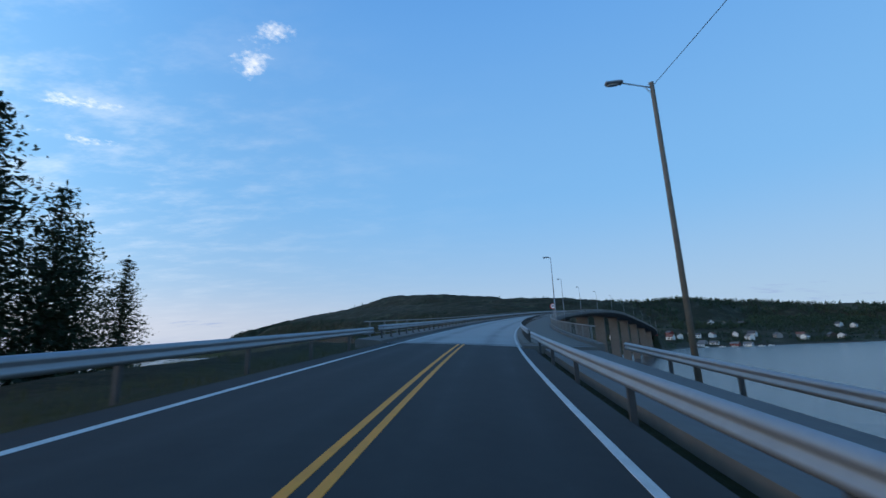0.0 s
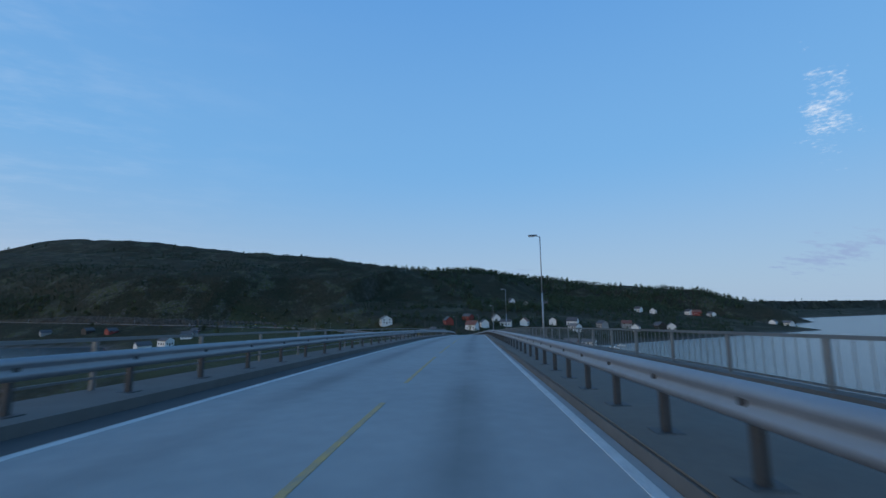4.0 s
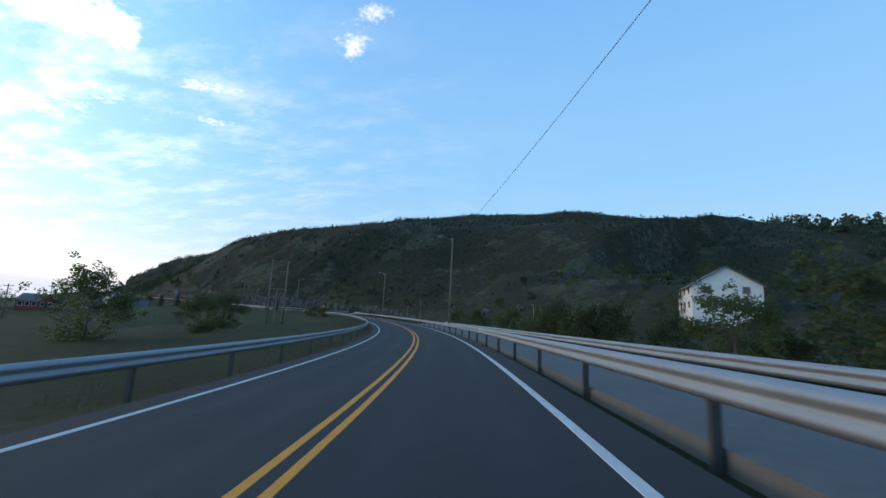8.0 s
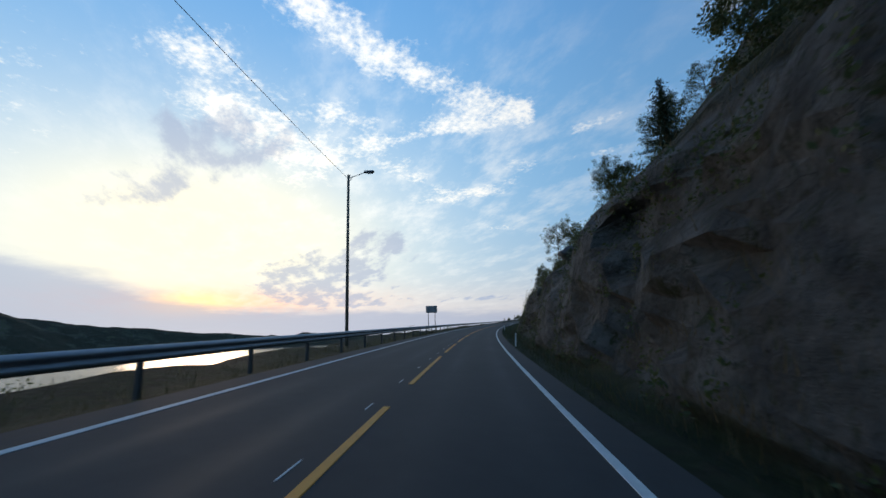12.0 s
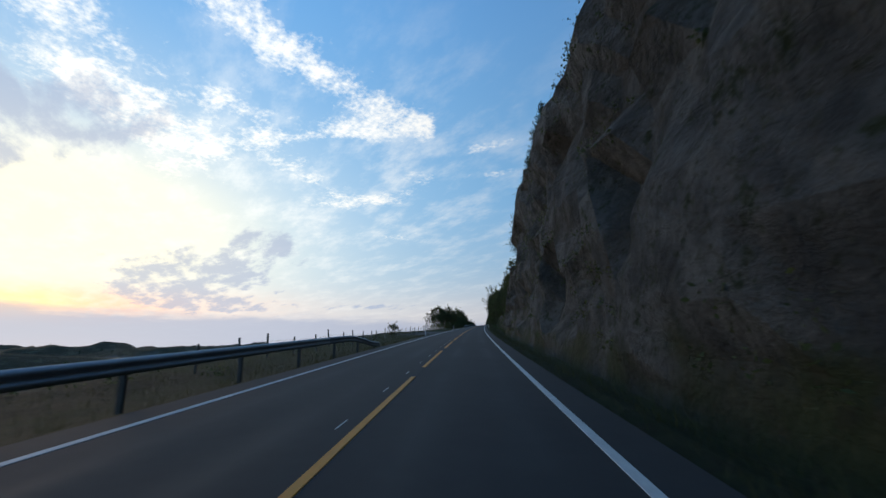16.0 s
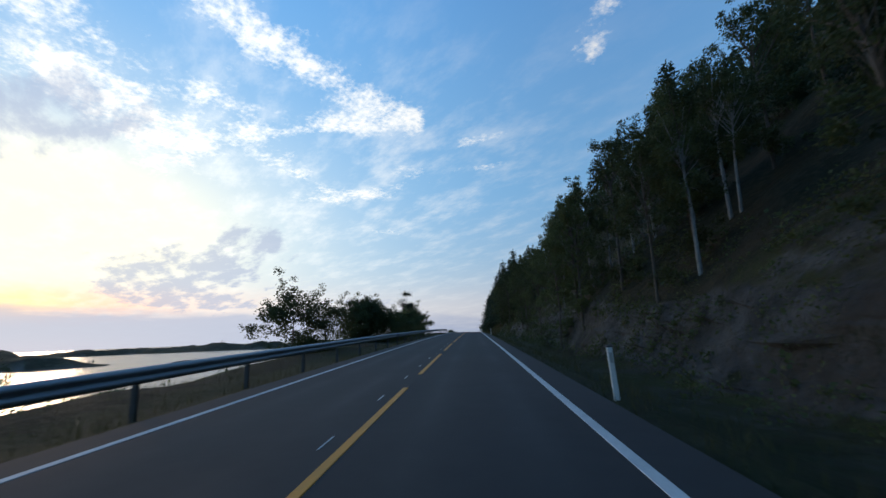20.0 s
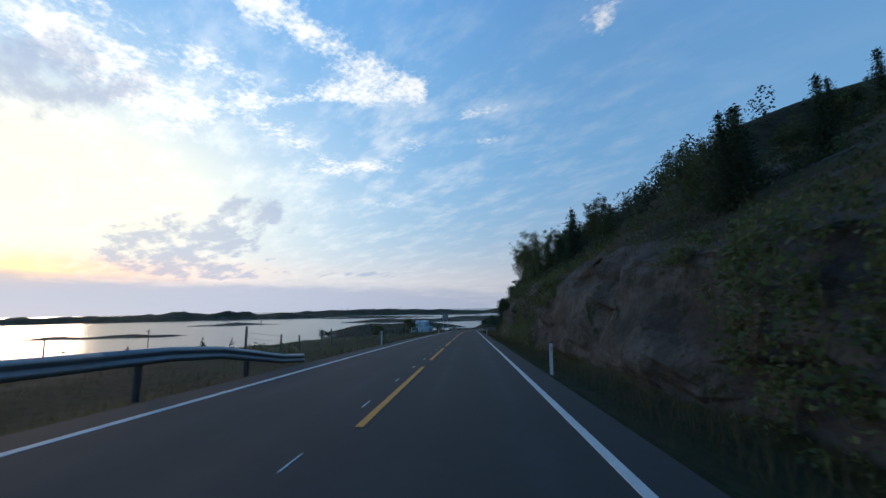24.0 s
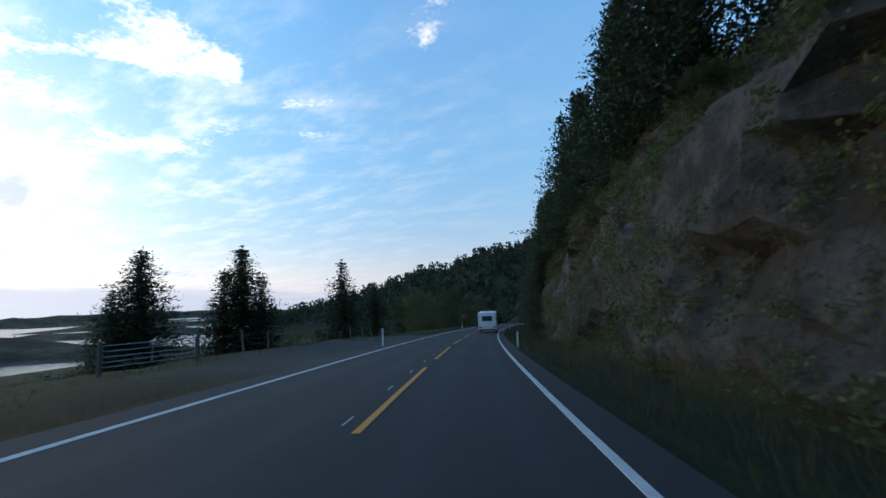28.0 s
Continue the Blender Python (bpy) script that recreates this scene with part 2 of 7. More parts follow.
# ---- materials ----
def material(name, base, rough=0.8, metal=0.0, vary=None, scale=4.0, amount=0.5, bump=0.0, bump_scale=60.0, spec=0.5, per_object=0.0):
    """A node material: base colour, a second colour mixed in by noise at two sizes, and fine relief."""
    m = bpy.data.materials.new(name)
    m.use_nodes = True
    nt = m.node_tree
    b = nt.nodes["Principled BSDF"]
    b.inputs["Roughness"].default_value, b.inputs["Metallic"].default_value = rough, metal
    b.inputs["Specular IOR Level"].default_value = spec
    tc = nt.nodes.new("ShaderNodeTexCoord")
    col = None
    if vary:
        n1, n2 = nt.nodes.new("ShaderNodeTexNoise"), nt.nodes.new("ShaderNodeTexNoise")
        n1.inputs["Scale"].default_value, n2.inputs["Scale"].default_value = scale, scale * 9.3
        n1.inputs["Detail"].default_value = n2.inputs["Detail"].default_value = 4
        add = nt.nodes.new("ShaderNodeMath")
        add.operation = "MULTIPLY_ADD"
        add.inputs[1].default_value = 0.5
        half = nt.nodes.new("ShaderNodeMath")
        half.operation = "MULTIPLY"
        half.inputs[1].default_value = 0.5
        ramp = nt.nodes.new("ShaderNodeMapRange")
        ramp.inputs[1].default_value, ramp.inputs[2].default_value = 0.5 - 0.22, 0.5 + 0.22
        ramp.inputs[4].default_value = amount * 2
        mix = nt.nodes.new("ShaderNodeMix")
        mix.data_type = "RGBA"
        mix.inputs[6].default_value, mix.inputs[7].default_value = (*base, 1), (*vary, 1)
        for n in (n1, n2):
            nt.links.new(tc.outputs["Object"], n.inputs["Vector"])
        nt.links.new(n2.outputs["Fac"], half.inputs[0])
        nt.links.new(n1.outputs["Fac"], add.inputs[0])
        nt.links.new(half.outputs[0], add.inputs[2])
        nt.links.new(add.outputs[0], ramp.inputs[0])
        nt.links.new(ramp.outputs[0], mix.inputs["Factor"])
        col = mix.outputs[2]
    if per_object:
        info = nt.nodes.new("ShaderNodeObjectInfo")
        hsv = nt.nodes.new("ShaderNodeHueSaturation")
        mr = nt.nodes.new("ShaderNodeMapRange")
        mr.inputs[3].default_value, mr.inputs[4].default_value = 1 - per_object, 1 + per_object
        nt.links.new(info.outputs["Random"], mr.inputs[0])
        nt.links.new(mr.outputs[0], hsv.inputs["Value"])
        if col:
            nt.links.new(col, hsv.inputs["Color"])
        else:
            hsv.inputs["Color"].default_value = (*base, 1)
        col = hsv.outputs[0]
    if col:
        nt.links.new(col, b.inputs["Base Color"])
    else:
        b.inputs["Base Color"].default_value = (*base, 1)
    if bump:
        n = nt.nodes.new("ShaderNodeTexNoise")
        n.inputs["Scale"].default_value, n.inputs["Detail"].default_value = bump_scale, 5
        nt.links.new(tc.outputs["Object"], n.inputs["Vector"])
        bp = nt.nodes.new("ShaderNodeBump")
        bp.inputs["Strength"].default_value, bp.inputs["Distance"].default_value = min(1.0, bump * 4), bump
        nt.links.new(n.outputs["Fac"], bp.inputs["Height"])
        nt.links.new(bp.outputs[0], b.inputs["Normal"])
    return m


M_ASPHALT = material("asphalt", (0.026, 0.0255, 0.026), 0.86, vary=(0.037, 0.036, 0.036), scale=0.35, amount=0.5, bump=0.006, bump_scale=90, spec=0.3)
M_DECK = material("deck_concrete", (0.25, 0.25, 0.245), 0.8, vary=(0.33, 0.325, 0.315), scale=0.3, amount=0.5, bump=0.004, bump_scale=70)
M_TRACK = material("tyre_worn_concrete", (0.215, 0.212, 0.205), 0.75, vary=(0.27, 0.268, 0.26), scale=0.5, bump=0.004, bump_scale=70)
M_PATH = material("footpath_asphalt", (0.085, 0.085, 0.082), 0.85, vary=(0.12, 0.118, 0.112), scale=0.5, bump=0.005, bump_scale=80)
M_WALKWAY = material("walkway_concrete", (0.1, 0.088, 0.074), 0.85, vary=(0.135, 0.12, 0.1), scale=0.7, bump=0.005, bump_scale=50)
M_GUTTER = material("gutter_asphalt", (0.05, 0.05, 0.052), 0.85, vary=(0.075, 0.074, 0.072), scale=1.2, bump=0.005, bump_scale=60)
M_CONCRETE = material("bridge_concrete", (0.14, 0.136, 0.128), 0.85, vary=(0.09, 0.087, 0.08), scale=0.25, bump=0.01, bump_scale=20)
M_WHITE = material("white_road_paint", (0.62, 0.62, 0.6), 0.7, vary=(0.36, 0.36, 0.35), scale=3.0, amount=0.45, bump=0.003, bump_scale=120)
M_YELLOW = material("yellow_road_paint", (0.86, 0.29, 0.014), 0.7, vary=(0.52, 0.19, 0.025), scale=3.0, amount=0.4, bump=0.003, bump_scale=120)
M_YELLOW_WORN = material("worn_yellow_paint", (0.7, 0.38, 0.05), 0.75, vary=(0.26, 0.24, 0.2), scale=5.0, amount=0.6)
M_STEEL = material("galvanised_steel", (0.26, 0.275, 0.29), 0.58, 0.6, vary=(0.33, 0.35, 0.37), scale=1.2, amount=0.5, bump=0.002, bump_scale=30)
M_POST = material("weathered_steel_post", (0.075, 0.078, 0.082), 0.6, 0.4, vary=(0.05, 0.047, 0.044), scale=3.0)
M_RAILPAINT = material("grey_railing_paint", (0.2, 0.22, 0.23), 0.5, 0.4, vary=(0.14, 0.15, 0.15), scale=1.5)
M_WOODPOLE = material("weathered_timber_pole", (0.2, 0.16, 0.12), 0.85, vary=(0.12, 0.1, 0.08), scale=6.0, bump=0.01, bump_scale=25)
M_FENCE = material("fence_timber", (0.22, 0.19, 0.15), 0.9, vary=(0.12, 0.1, 0.09), scale=8.0, bump=0.01, bump_scale=30, per_object=0.3)
M_LAMP = material("lamp_housing", (0.22, 0.23, 0.24), 0.45, 0.5)
M_LENS = material("lamp_glass", (0.55, 0.57, 0.58), 0.25)
M_CABLE = material("cable_rubber", (0.02, 0.02, 0.022), 0.6)
M_PLASTIC = material("white_plastic", (0.72, 0.72, 0.7), 0.5, vary=(0.55, 0.54, 0.5), scale=6.0)
M_REFLEX = material("reflector", (0.4, 0.38, 0.34), 0.3)
M_LEAF = material("broad_leaves", (0.055, 0.075, 0.028), 0.6, vary=(0.085, 0.1, 0.038), scale=0.6, per_object=0.35, spec=0.3)
M_SPRUCE = material("spruce_needles", (0.028, 0.05, 0.028), 0.65, vary=(0.05, 0.072, 0.038), scale=0.7, per_object=0.3, spec=0.3)
M_PINE = material("pine_needles", (0.032, 0.052, 0.028), 0.65, vary=(0.052, 0.074, 0.038), scale=0.7, per_object=0.3, spec=0.3)
M_BARK = material("bark", (0.1, 0.075, 0.055), 0.9, vary=(0.05, 0.04, 0.03), scale=5.0, bump=0.02, bump_scale=14)
M_BIRCH = material("birch_bark", (0.3, 0.285, 0.26), 0.8, vary=(0.07, 0.065, 0.06), scale=4.0, amount=0.5, bump=0.006, bump_scale=16)
M_GRASSBLADE = material("verge_grass", (0.055, 0.07, 0.024), 0.75, vary=(0.105, 0.095, 0.045), scale=0.8, amount=0.6, spec=0.2)
M_ROCK = material("gneiss_rock", (0.11, 0.107, 0.1), 0.85, vary=(0.07, 0.07, 0.068), scale=0.7, amount=0.6, bump=0.06, bump_scale=5)

M_MEADOW = material("short_grass", (0.05, 0.066, 0.02), 0.9, vary=(0.075, 0.075, 0.028), scale=0.5, amount=0.5, bump=0.05, bump_scale=8, spec=0.15)


def lets_light_through(m, share):
    """Leaves and needles pass part of the light that falls on them."""
    nt = m.node_tree
    b = nt.nodes["Principled BSDF"]
    tr, mx = nt.nodes.new("ShaderNodeBsdfTranslucent"), nt.nodes.new("ShaderNodeMixShader")
    mx.inputs[0].default_value = share
    nt.links.new(b.inputs["Base Color"].links[0].from_socket, tr.inputs["Color"])
    nt.links.new(b.outputs[0], mx.inputs[1])
    nt.links.new(tr.outputs[0], mx.inputs[2])
    nt.links.new(mx.outputs[0], nt.nodes["Material Output"].inputs["Surface"])


for leaf_mat, share in ((M_LEAF, 0.45), (M_SPRUCE, 0.3), (M_PINE, 0.3), (M_GRASSBLADE, 0.35)):
    lets_light_through(leaf_mat, share)


def worn(m, rough, dark):
    """Soft-edged wheel tracks, read from the mesh's own wear values."""
    nt = m.node_tree
    b = nt.nodes["Principled BSDF"]
    at = nt.nodes.new("ShaderNodeAttribute")
    at.attribute_name = "wear"
    tc = nt.nodes.new("ShaderNodeTexCoord")
    n = nt.nodes.new("ShaderNodeTexNoise")
    n.inputs["Scale"].default_value, n.inputs["Detail"].default_value = 0.22, 6
    nt.links.new(tc.outputs["Object"], n.inputs["Vector"])
    f = nt.nodes.new("ShaderNodeMath")
    f.operation = "MULTIPLY"
    nt.links.new(at.outputs["Fac"], f.inputs[0])
    r = nt.nodes.new("ShaderNodeMapRange")
    r.inputs[1].default_value, r.inputs[2].default_value = 0.25, 0.62
    nt.links.new(n.outputs["Fac"], r.inputs[0])
    nt.links.new(r.outputs[0], f.inputs[1])
    mix = nt.nodes.new("ShaderNodeMix")
    mix.data_type, mix.blend_type = "RGBA", "MULTIPLY"
    mix.inputs[7].default_value = (*dark, 1)
    nt.links.new(f.outputs[0], mix.inputs["Factor"])
    old = b.inputs["Base Color"].links[0].from_socket
    nt.links.new(old, mix.inputs[6])
    nt.links.new(mix.outputs[2], b.inputs["Base Color"])
    rr = nt.nodes.new("ShaderNodeMapRange")
    rr.inputs[3].default_value, rr.inputs[4].default_value = b.inputs["Roughness"].default_value, rough
    nt.links.new(f.outputs[0], rr.inputs[0])
    nt.links.new(rr.outputs[0], b.inputs["Roughness"])


worn(M_DECK, 0.72, (0.58, 0.58, 0.58))
worn(M_ASPHALT, 0.74, (0.86, 0.86, 0.86))


def ground_material():
    m = bpy.data.materials.new("hillside_ground")
    m.use_nodes = True
    nt = m.node_tree
    b = nt.nodes["Principled BSDF"]
    b.inputs["Roughness"].default_value = 0.92
    b.inputs["Specular IOR Level"].default_value = 0.15
    tc = nt.nodes.new("ShaderNodeTexCoord")

    def noise_at(scale, detail=5.0, rough=0.6):
        n = nt.nodes.new("ShaderNodeTexNoise")
        n.inputs["Scale"].default_value, n.inputs["Detail"].default_value, n.inputs["Roughness"].default_value = scale, detail, rough
        nt.links.new(tc.outputs["Object"], n.inputs["Vector"])
        return n.outputs["Fac"]

    def ranged(v, lo, hi):
        n = nt.nodes.new("ShaderNodeMapRange")
        n.interpolation_type = "SMOOTHSTEP"
        nt.links.new(v, n.inputs[0])
        n.inputs[1].default_value, n.inputs[2].default_value = lo, hi
        return n.outputs[0]

    def mix(f, a, c):
        n = nt.nodes.new("ShaderNodeMix")
        n.data_type = "RGBA"
        for s, v in ((n.inputs["Factor"], f), (n.inputs[6], a), (n.inputs[7], c)):
            if isinstance(v, tuple):
                s.default_value = (*v, 1)
            else:
                nt.links.new(v, s)
        return n.outputs[2]

    heath = mix(ranged(noise_at(0.05), 0.38, 0.62), (0.026, 0.029, 0.015), (0.048, 0.038, 0.024))
    heath = mix(ranged(noise_at(0.45), 0.42, 0.6), heath, (0.018, 0.022, 0.011))
    heath = mix(ranged(noise_at(0.03, 7.0, 0.7), 0.53, 0.62), heath, (0.062, 0.068, 0.024))
    heath = mix(ranged(noise_at(3.5), 0.45, 0.7), heath, (0.055, 0.047, 0.027))
    grass = mix(ranged(noise_at(0.08), 0.4, 0.6), (0.044, 0.057, 0.019), (0.062, 0.07, 0.026))
    grass = mix(ranged(noise_at(2.2), 0.4, 0.7), grass, (0.055, 0.047, 0.026))
    at = nt.nodes.new("ShaderNodeAttribute")
    at.attribute_name = "cover"
    sp = nt.nodes.new("ShaderNodeSeparateColor")
    nt.links.new(at.outputs["Color"], sp.inputs[0])
    land = mix(sp.outputs[0], heath, grass)
    # rock: two greys, rusty water stains, dark cracks, moss
    warp = nt.nodes.new("ShaderNodeTexNoise")
    warp.inputs["Scale"].default_value = 0.5
    nt.links.new(tc.outputs["Object"], warp.inputs["Vector"])
    bend = nt.nodes.new("ShaderNodeVectorMath")
    bend.operation = "MULTIPLY_ADD"
    bend.inputs[1].default_value = (0.7, 0.7, 0.7)
    nt.links.new(warp.outputs["Color"], bend.inputs[0])
    nt.links.new(tc.outputs["Object"], bend.inputs[2])
    lay = nt.nodes.new("ShaderNodeMapping")
    lay.inputs["Rotation"].default_value = (0.35, 0.5, 0.2)
    lay.inputs["Scale"].default_value = (0.4, 0.4, 0.75)
    nt.links.new(bend.outputs[0], lay.inputs[0])

    def cracks(scale):
        v = nt.nodes.new("ShaderNodeTexVoronoi")
        v.feature = "DISTANCE_TO_EDGE"
        v.inputs["Scale"].default_value = scale
        nt.links.new(lay.outputs[0], v.inputs["Vector"])
        return v.outputs["Distance"]

    big, small = cracks(0.45), cracks(1.7)
    rock = mix(ranged(noise_at(0.6), 0.35, 0.65), (0.12, 0.114, 0.105), (0.05, 0.048, 0.046))
    rock = mix(ranged(noise_at(0.17, 6.0, 0.7), 0.5, 0.66), rock, (0.066, 0.055, 0.045))
    rock = mix(ranged(noise_at(4.0), 0.52, 0.75), rock, (0.04, 0.042, 0.024))
    rock = mix(ranged(noise_at(1.1, 6.0, 0.7), 0.56, 0.66), rock, (0.03, 0.036, 0.016))
    gap = nt.nodes.new("ShaderNodeMath")
    gap.operation = "MULTIPLY"
    nt.links.new(ranged(small, 0.02, 0.0), gap.inputs[0])
    nt.links.new(ranged(noise_at(0.8, 3.0, 0.5), 0.5, 0.62), gap.inputs[1])
    rock = mix(gap.outputs[0], rock, (0.045, 0.043, 0.04))
    mul = nt.nodes.new("ShaderNodeMath")
    mul.operation = "MULTIPLY_ADD"
    mul.inputs[1].default_value = 0.9
    nt.links.new(noise_at(0.25), mul.inputs[0])
    nt.links.new(sp.outputs[1], mul.inputs[2])
    scar = nt.nodes.new("ShaderNodeMath")
    scar.operation = "MULTIPLY"
    nt.links.new(ranged(noise_at(0.03, 7.0, 0.7), 0.5, 0.6), scar.inputs[0])
    nt.links.new(ranged(noise_at(0.4, 4.0, 0.6), 0.46, 0.6), scar.inputs[1])
    keep = nt.nodes.new("ShaderNodeMath")
    keep.operation = "MULTIPLY"
    keep.use_clamp = True
    flat = nt.nodes.new("ShaderNodeMath")
    flat.operation = "SUBTRACT"
    flat.inputs[0].default_value = 1.0
    nt.links.new(sp.outputs[0], flat.inputs[1])
    nt.links.new(scar.outputs[0], keep.inputs[0])
    nt.links.new(flat.outputs[0], keep.inputs[1])
    land = mix(keep.outputs[0], land, rock)
    land = mix(ranged(mul.outputs[0], 0.72, 0.95), land, rock)
    gravel = mix(ranged(noise_at(6.0), 0.4, 0.6), (0.085, 0.082, 0.079), (0.135, 0.13, 0.122))
    land = mix(sp.outputs[2], land, gravel)
    nt.links.new(land, b.inputs["Base Color"])
    bp = nt.nodes.new("ShaderNodeBump")
    bp.inputs["Strength"].default_value, bp.inputs["Distance"].default_value = 0.8, 0.4
    rel = nt.nodes.new("ShaderNodeMath")
    rel.operation = "MULTIPLY_ADD"
    rel.inputs[1].default_value = 0.12
    edges = nt.nodes.new("ShaderNodeMath")
    edges.operation = "MULTIPLY"
    soft = ranged(big, 0.0, 0.05)
    nt.links.new(soft, edges.inputs[0])
    nt.links.new(sp.outputs[1], edges.inputs[1])
    nt.links.new(edges.outputs[0], rel.inputs[0])
    nt.links.new(noise_at(1.6, 8.0, 0.7), rel.inputs[2])
    nt.links.new(rel.outputs[0], bp.inputs["Height"])
    nt.links.new(bp.outputs[0], b.inputs["Normal"])
    return m


M_GROUND = ground_material()


def water_material():
    m = material("sea_water", (0.015, 0.03, 0.04), 0.24, bump=0.0)
    nt = m.node_tree
    b = nt.nodes["Principled BSDF"]
    tc = nt.nodes.new("ShaderNodeTexCoord")
    n = nt.nodes.new("ShaderNodeTexNoise")
    n.inputs["Scale"].default_value, n.inputs["Detail"].default_value = 0.35, 6
    nt.links.new(tc.outputs["Object"], n.inputs["Vector"])
    bp = nt.nodes.new("ShaderNodeBump")
    bp.inputs["Strength"].default_value, bp.inputs["Distance"].default_value = 0.45, 0.3
    nt.links.new(n.outputs["Fac"], bp.inputs["Height"])
    nt.links.new(bp.outputs[0], b.inputs["Normal"])
    return m


M_WATER = water_material()

# ---- the road's line ----
STEP = 36.4
STATION = np.arange(len(ROAD_X)) * STEP - 182.0


def spline(q, v):
    v = np.array(v)
    m = np.gradient(v, STEP)
    q = np.asarray(q, float)
    i = np.clip(((q + 182.0) / STEP).astype(int), 0, len(v) - 2)
    u = (q - STATION[i]) / STEP
    return (2 * u**3 - 3 * u**2 + 1) * v[i] + (u**3 - 2 * u**2 + u) * STEP * m[i] + (-2 * u**3 + 3 * u**2) * v[i + 1] + (u**3 - u**2) * STEP * m[i + 1]


RS = np.arange(-180.0, 2728.0, 1.0)
RX, RY, RZ = spline(RS, ROAD_X), spline(RS, ROAD_Y), spline(RS, ROAD_Z)
TX, TY = np.gradient(RX), np.gradient(RY)
TL = np.hypot(TX, TY)
TX, TY = TX / TL, TY / TL
RS0, LINE = float(RS[0]), np.stack((RX, RY, RZ, TX, TY), 1).tolist()
SEA = -16.0


def along(s):
    """Centre of the road at s metres: x, y, z, and its forward direction."""
    u = min(max(float(s) - RS0, 0.0), len(LINE) - 1.001)
    i = int(u)
    u -= i
    return [a + (b - a) * u for a, b in zip(LINE[i], LINE[i + 1])]


# the road leans into its bends: metres along it, and rise for each metre to the right
BANK_S = (-180, 0, 91, 273, 450, 545, 636, 727, 817, 907, 998, 1089, 1362, 1453, 1544, 1635, 1726, 1817, 1908, 2181, 2272, 2363, 2454, 2545, 2730)
BANK_R = (-0.07, -0.07, -0.05, -0.01, 0.0, 0.03, 0.065, 0.065, 0.03, 0.02, 0.0, -0.07, -0.06, -0.015, 0.0, 0.03, 0.02, 0.01, -0.02, -0.035, -0.02, -0.06, -0.065, -0.05, -0.04)


def bank_lift(s, d):
    """Height that the road's lean gives at s, d, fading out beyond the verges."""
    u = np.clip((np.abs(d) - 10.0) / 20.0, 0, 1)
    return np.interp(s, BANK_S, BANK_R) * np.clip(d, -9.0, 9.0) * (1 - u * u * (3 - 2 * u))


BANKS = np.interp(RS, BANK_S, BANK_R).tolist()


def lean_at(s, d):
    """The same for one place."""
    u = min(max((abs(d) - 10.0) / 20.0, 0.0), 1.0)
    return BANKS[min(max(int(s - RS0 + 0.5), 0), len(BANKS) - 1)] * min(max(d, -9.0), 9.0) * (1 - u * u * (3 - 2 * u))


def at_road(s, d=0.0, z=0.0):
    """World place at s metres along the road, d metres right of its centre, z above it."""
    x, y, h, tx, ty = along(s)
    return Vector((x + ty * d, y - tx * d, h + z + lean_at(s, d)))


def turn_at(s):
    """Degrees about z by which +y is turned to look along the road."""
    _, _, _, tx, ty = along(s)
    return math.degrees(math.atan2(-tx, ty))


def stand(s, d, z=0.0, turn=0.0):
    p = at_road(s, d, z)
    return pose(p.x, p.y, p.z, 0, 0, turn_at(s) + turn)


# ---- building helpers ----
def mesh_from(name, verts, faces, mat, smooth=False):
    me = bpy.data.meshes.new(name)
    me.from_pydata([tuple(v) for v in verts], [], faces)
    me.materials.append(mat)
    if smooth:
        me.polygons.foreach_set("use_smooth", [True] * len(me.polygons))
    me.update()
    return me


def child(name, me, parent, m=None, label=""):
    ob = new(name, me)
    ob.parent = parent
    if m is not None:
        ob.matrix_basis = m
    return tagged(ob, label)


def thing(name, label, category, m=None, group="", kind="", me=None):
    ob = new(name, me)
    if m is not None:
        ob.matrix_basis = m
    return tagged(ob, label, category, group, kind)


def part(name, bm, mat, parent, label="", m=None, smooth=False):
    me = bpy.data.meshes.new(name)
    bm.to_mesh(me)
    bm.free()
    me.materials.append(mat)
    if smooth:
        me.polygons.foreach_set("use_smooth", [True] * len(me.polygons))
    return child(name, me, parent, m, label)


def box(bm, x, y, z, sx, sy, sz, bevel=0.0, m=None):
    """A box with its middle at x, y and its foot at z."""
    r = bmesh.ops.create_cube(bm, size=1.0, matrix=Matrix.Translation((x, y, z + sz / 2)) @ Matrix.Diagonal((sx, sy, sz, 1)))
    vs = r["verts"]
    if bevel:
        es = list({e for v in vs for e in v.link_edges})
        nb = bmesh.ops.bevel(bm, geom=es, offset=bevel, segments=1, affect="EDGES")
        vs = list({v for f in nb["faces"] for v in f.verts} | {v for v in vs if v.is_valid})
    if m is not None:
        bmesh.ops.transform(bm, matrix=m, verts=vs)
    return bm


def rod(bm, a, b, r0, r1=None, n=8):
    """A tapered round bar from a to b."""
    a, b = Vector(a), Vector(b)
    r1 = r0 if r1 is None else r1
    q = (b - a).to_track_quat("Z", "Y").to_matrix().to_4x4()
    bmesh.ops.create_cone(bm, cap_ends=True, segments=n, radius1=r0, radius2=r1, depth=(b - a).length, matrix=Matrix.Translation((a + b) / 2) @ q)
    return bm


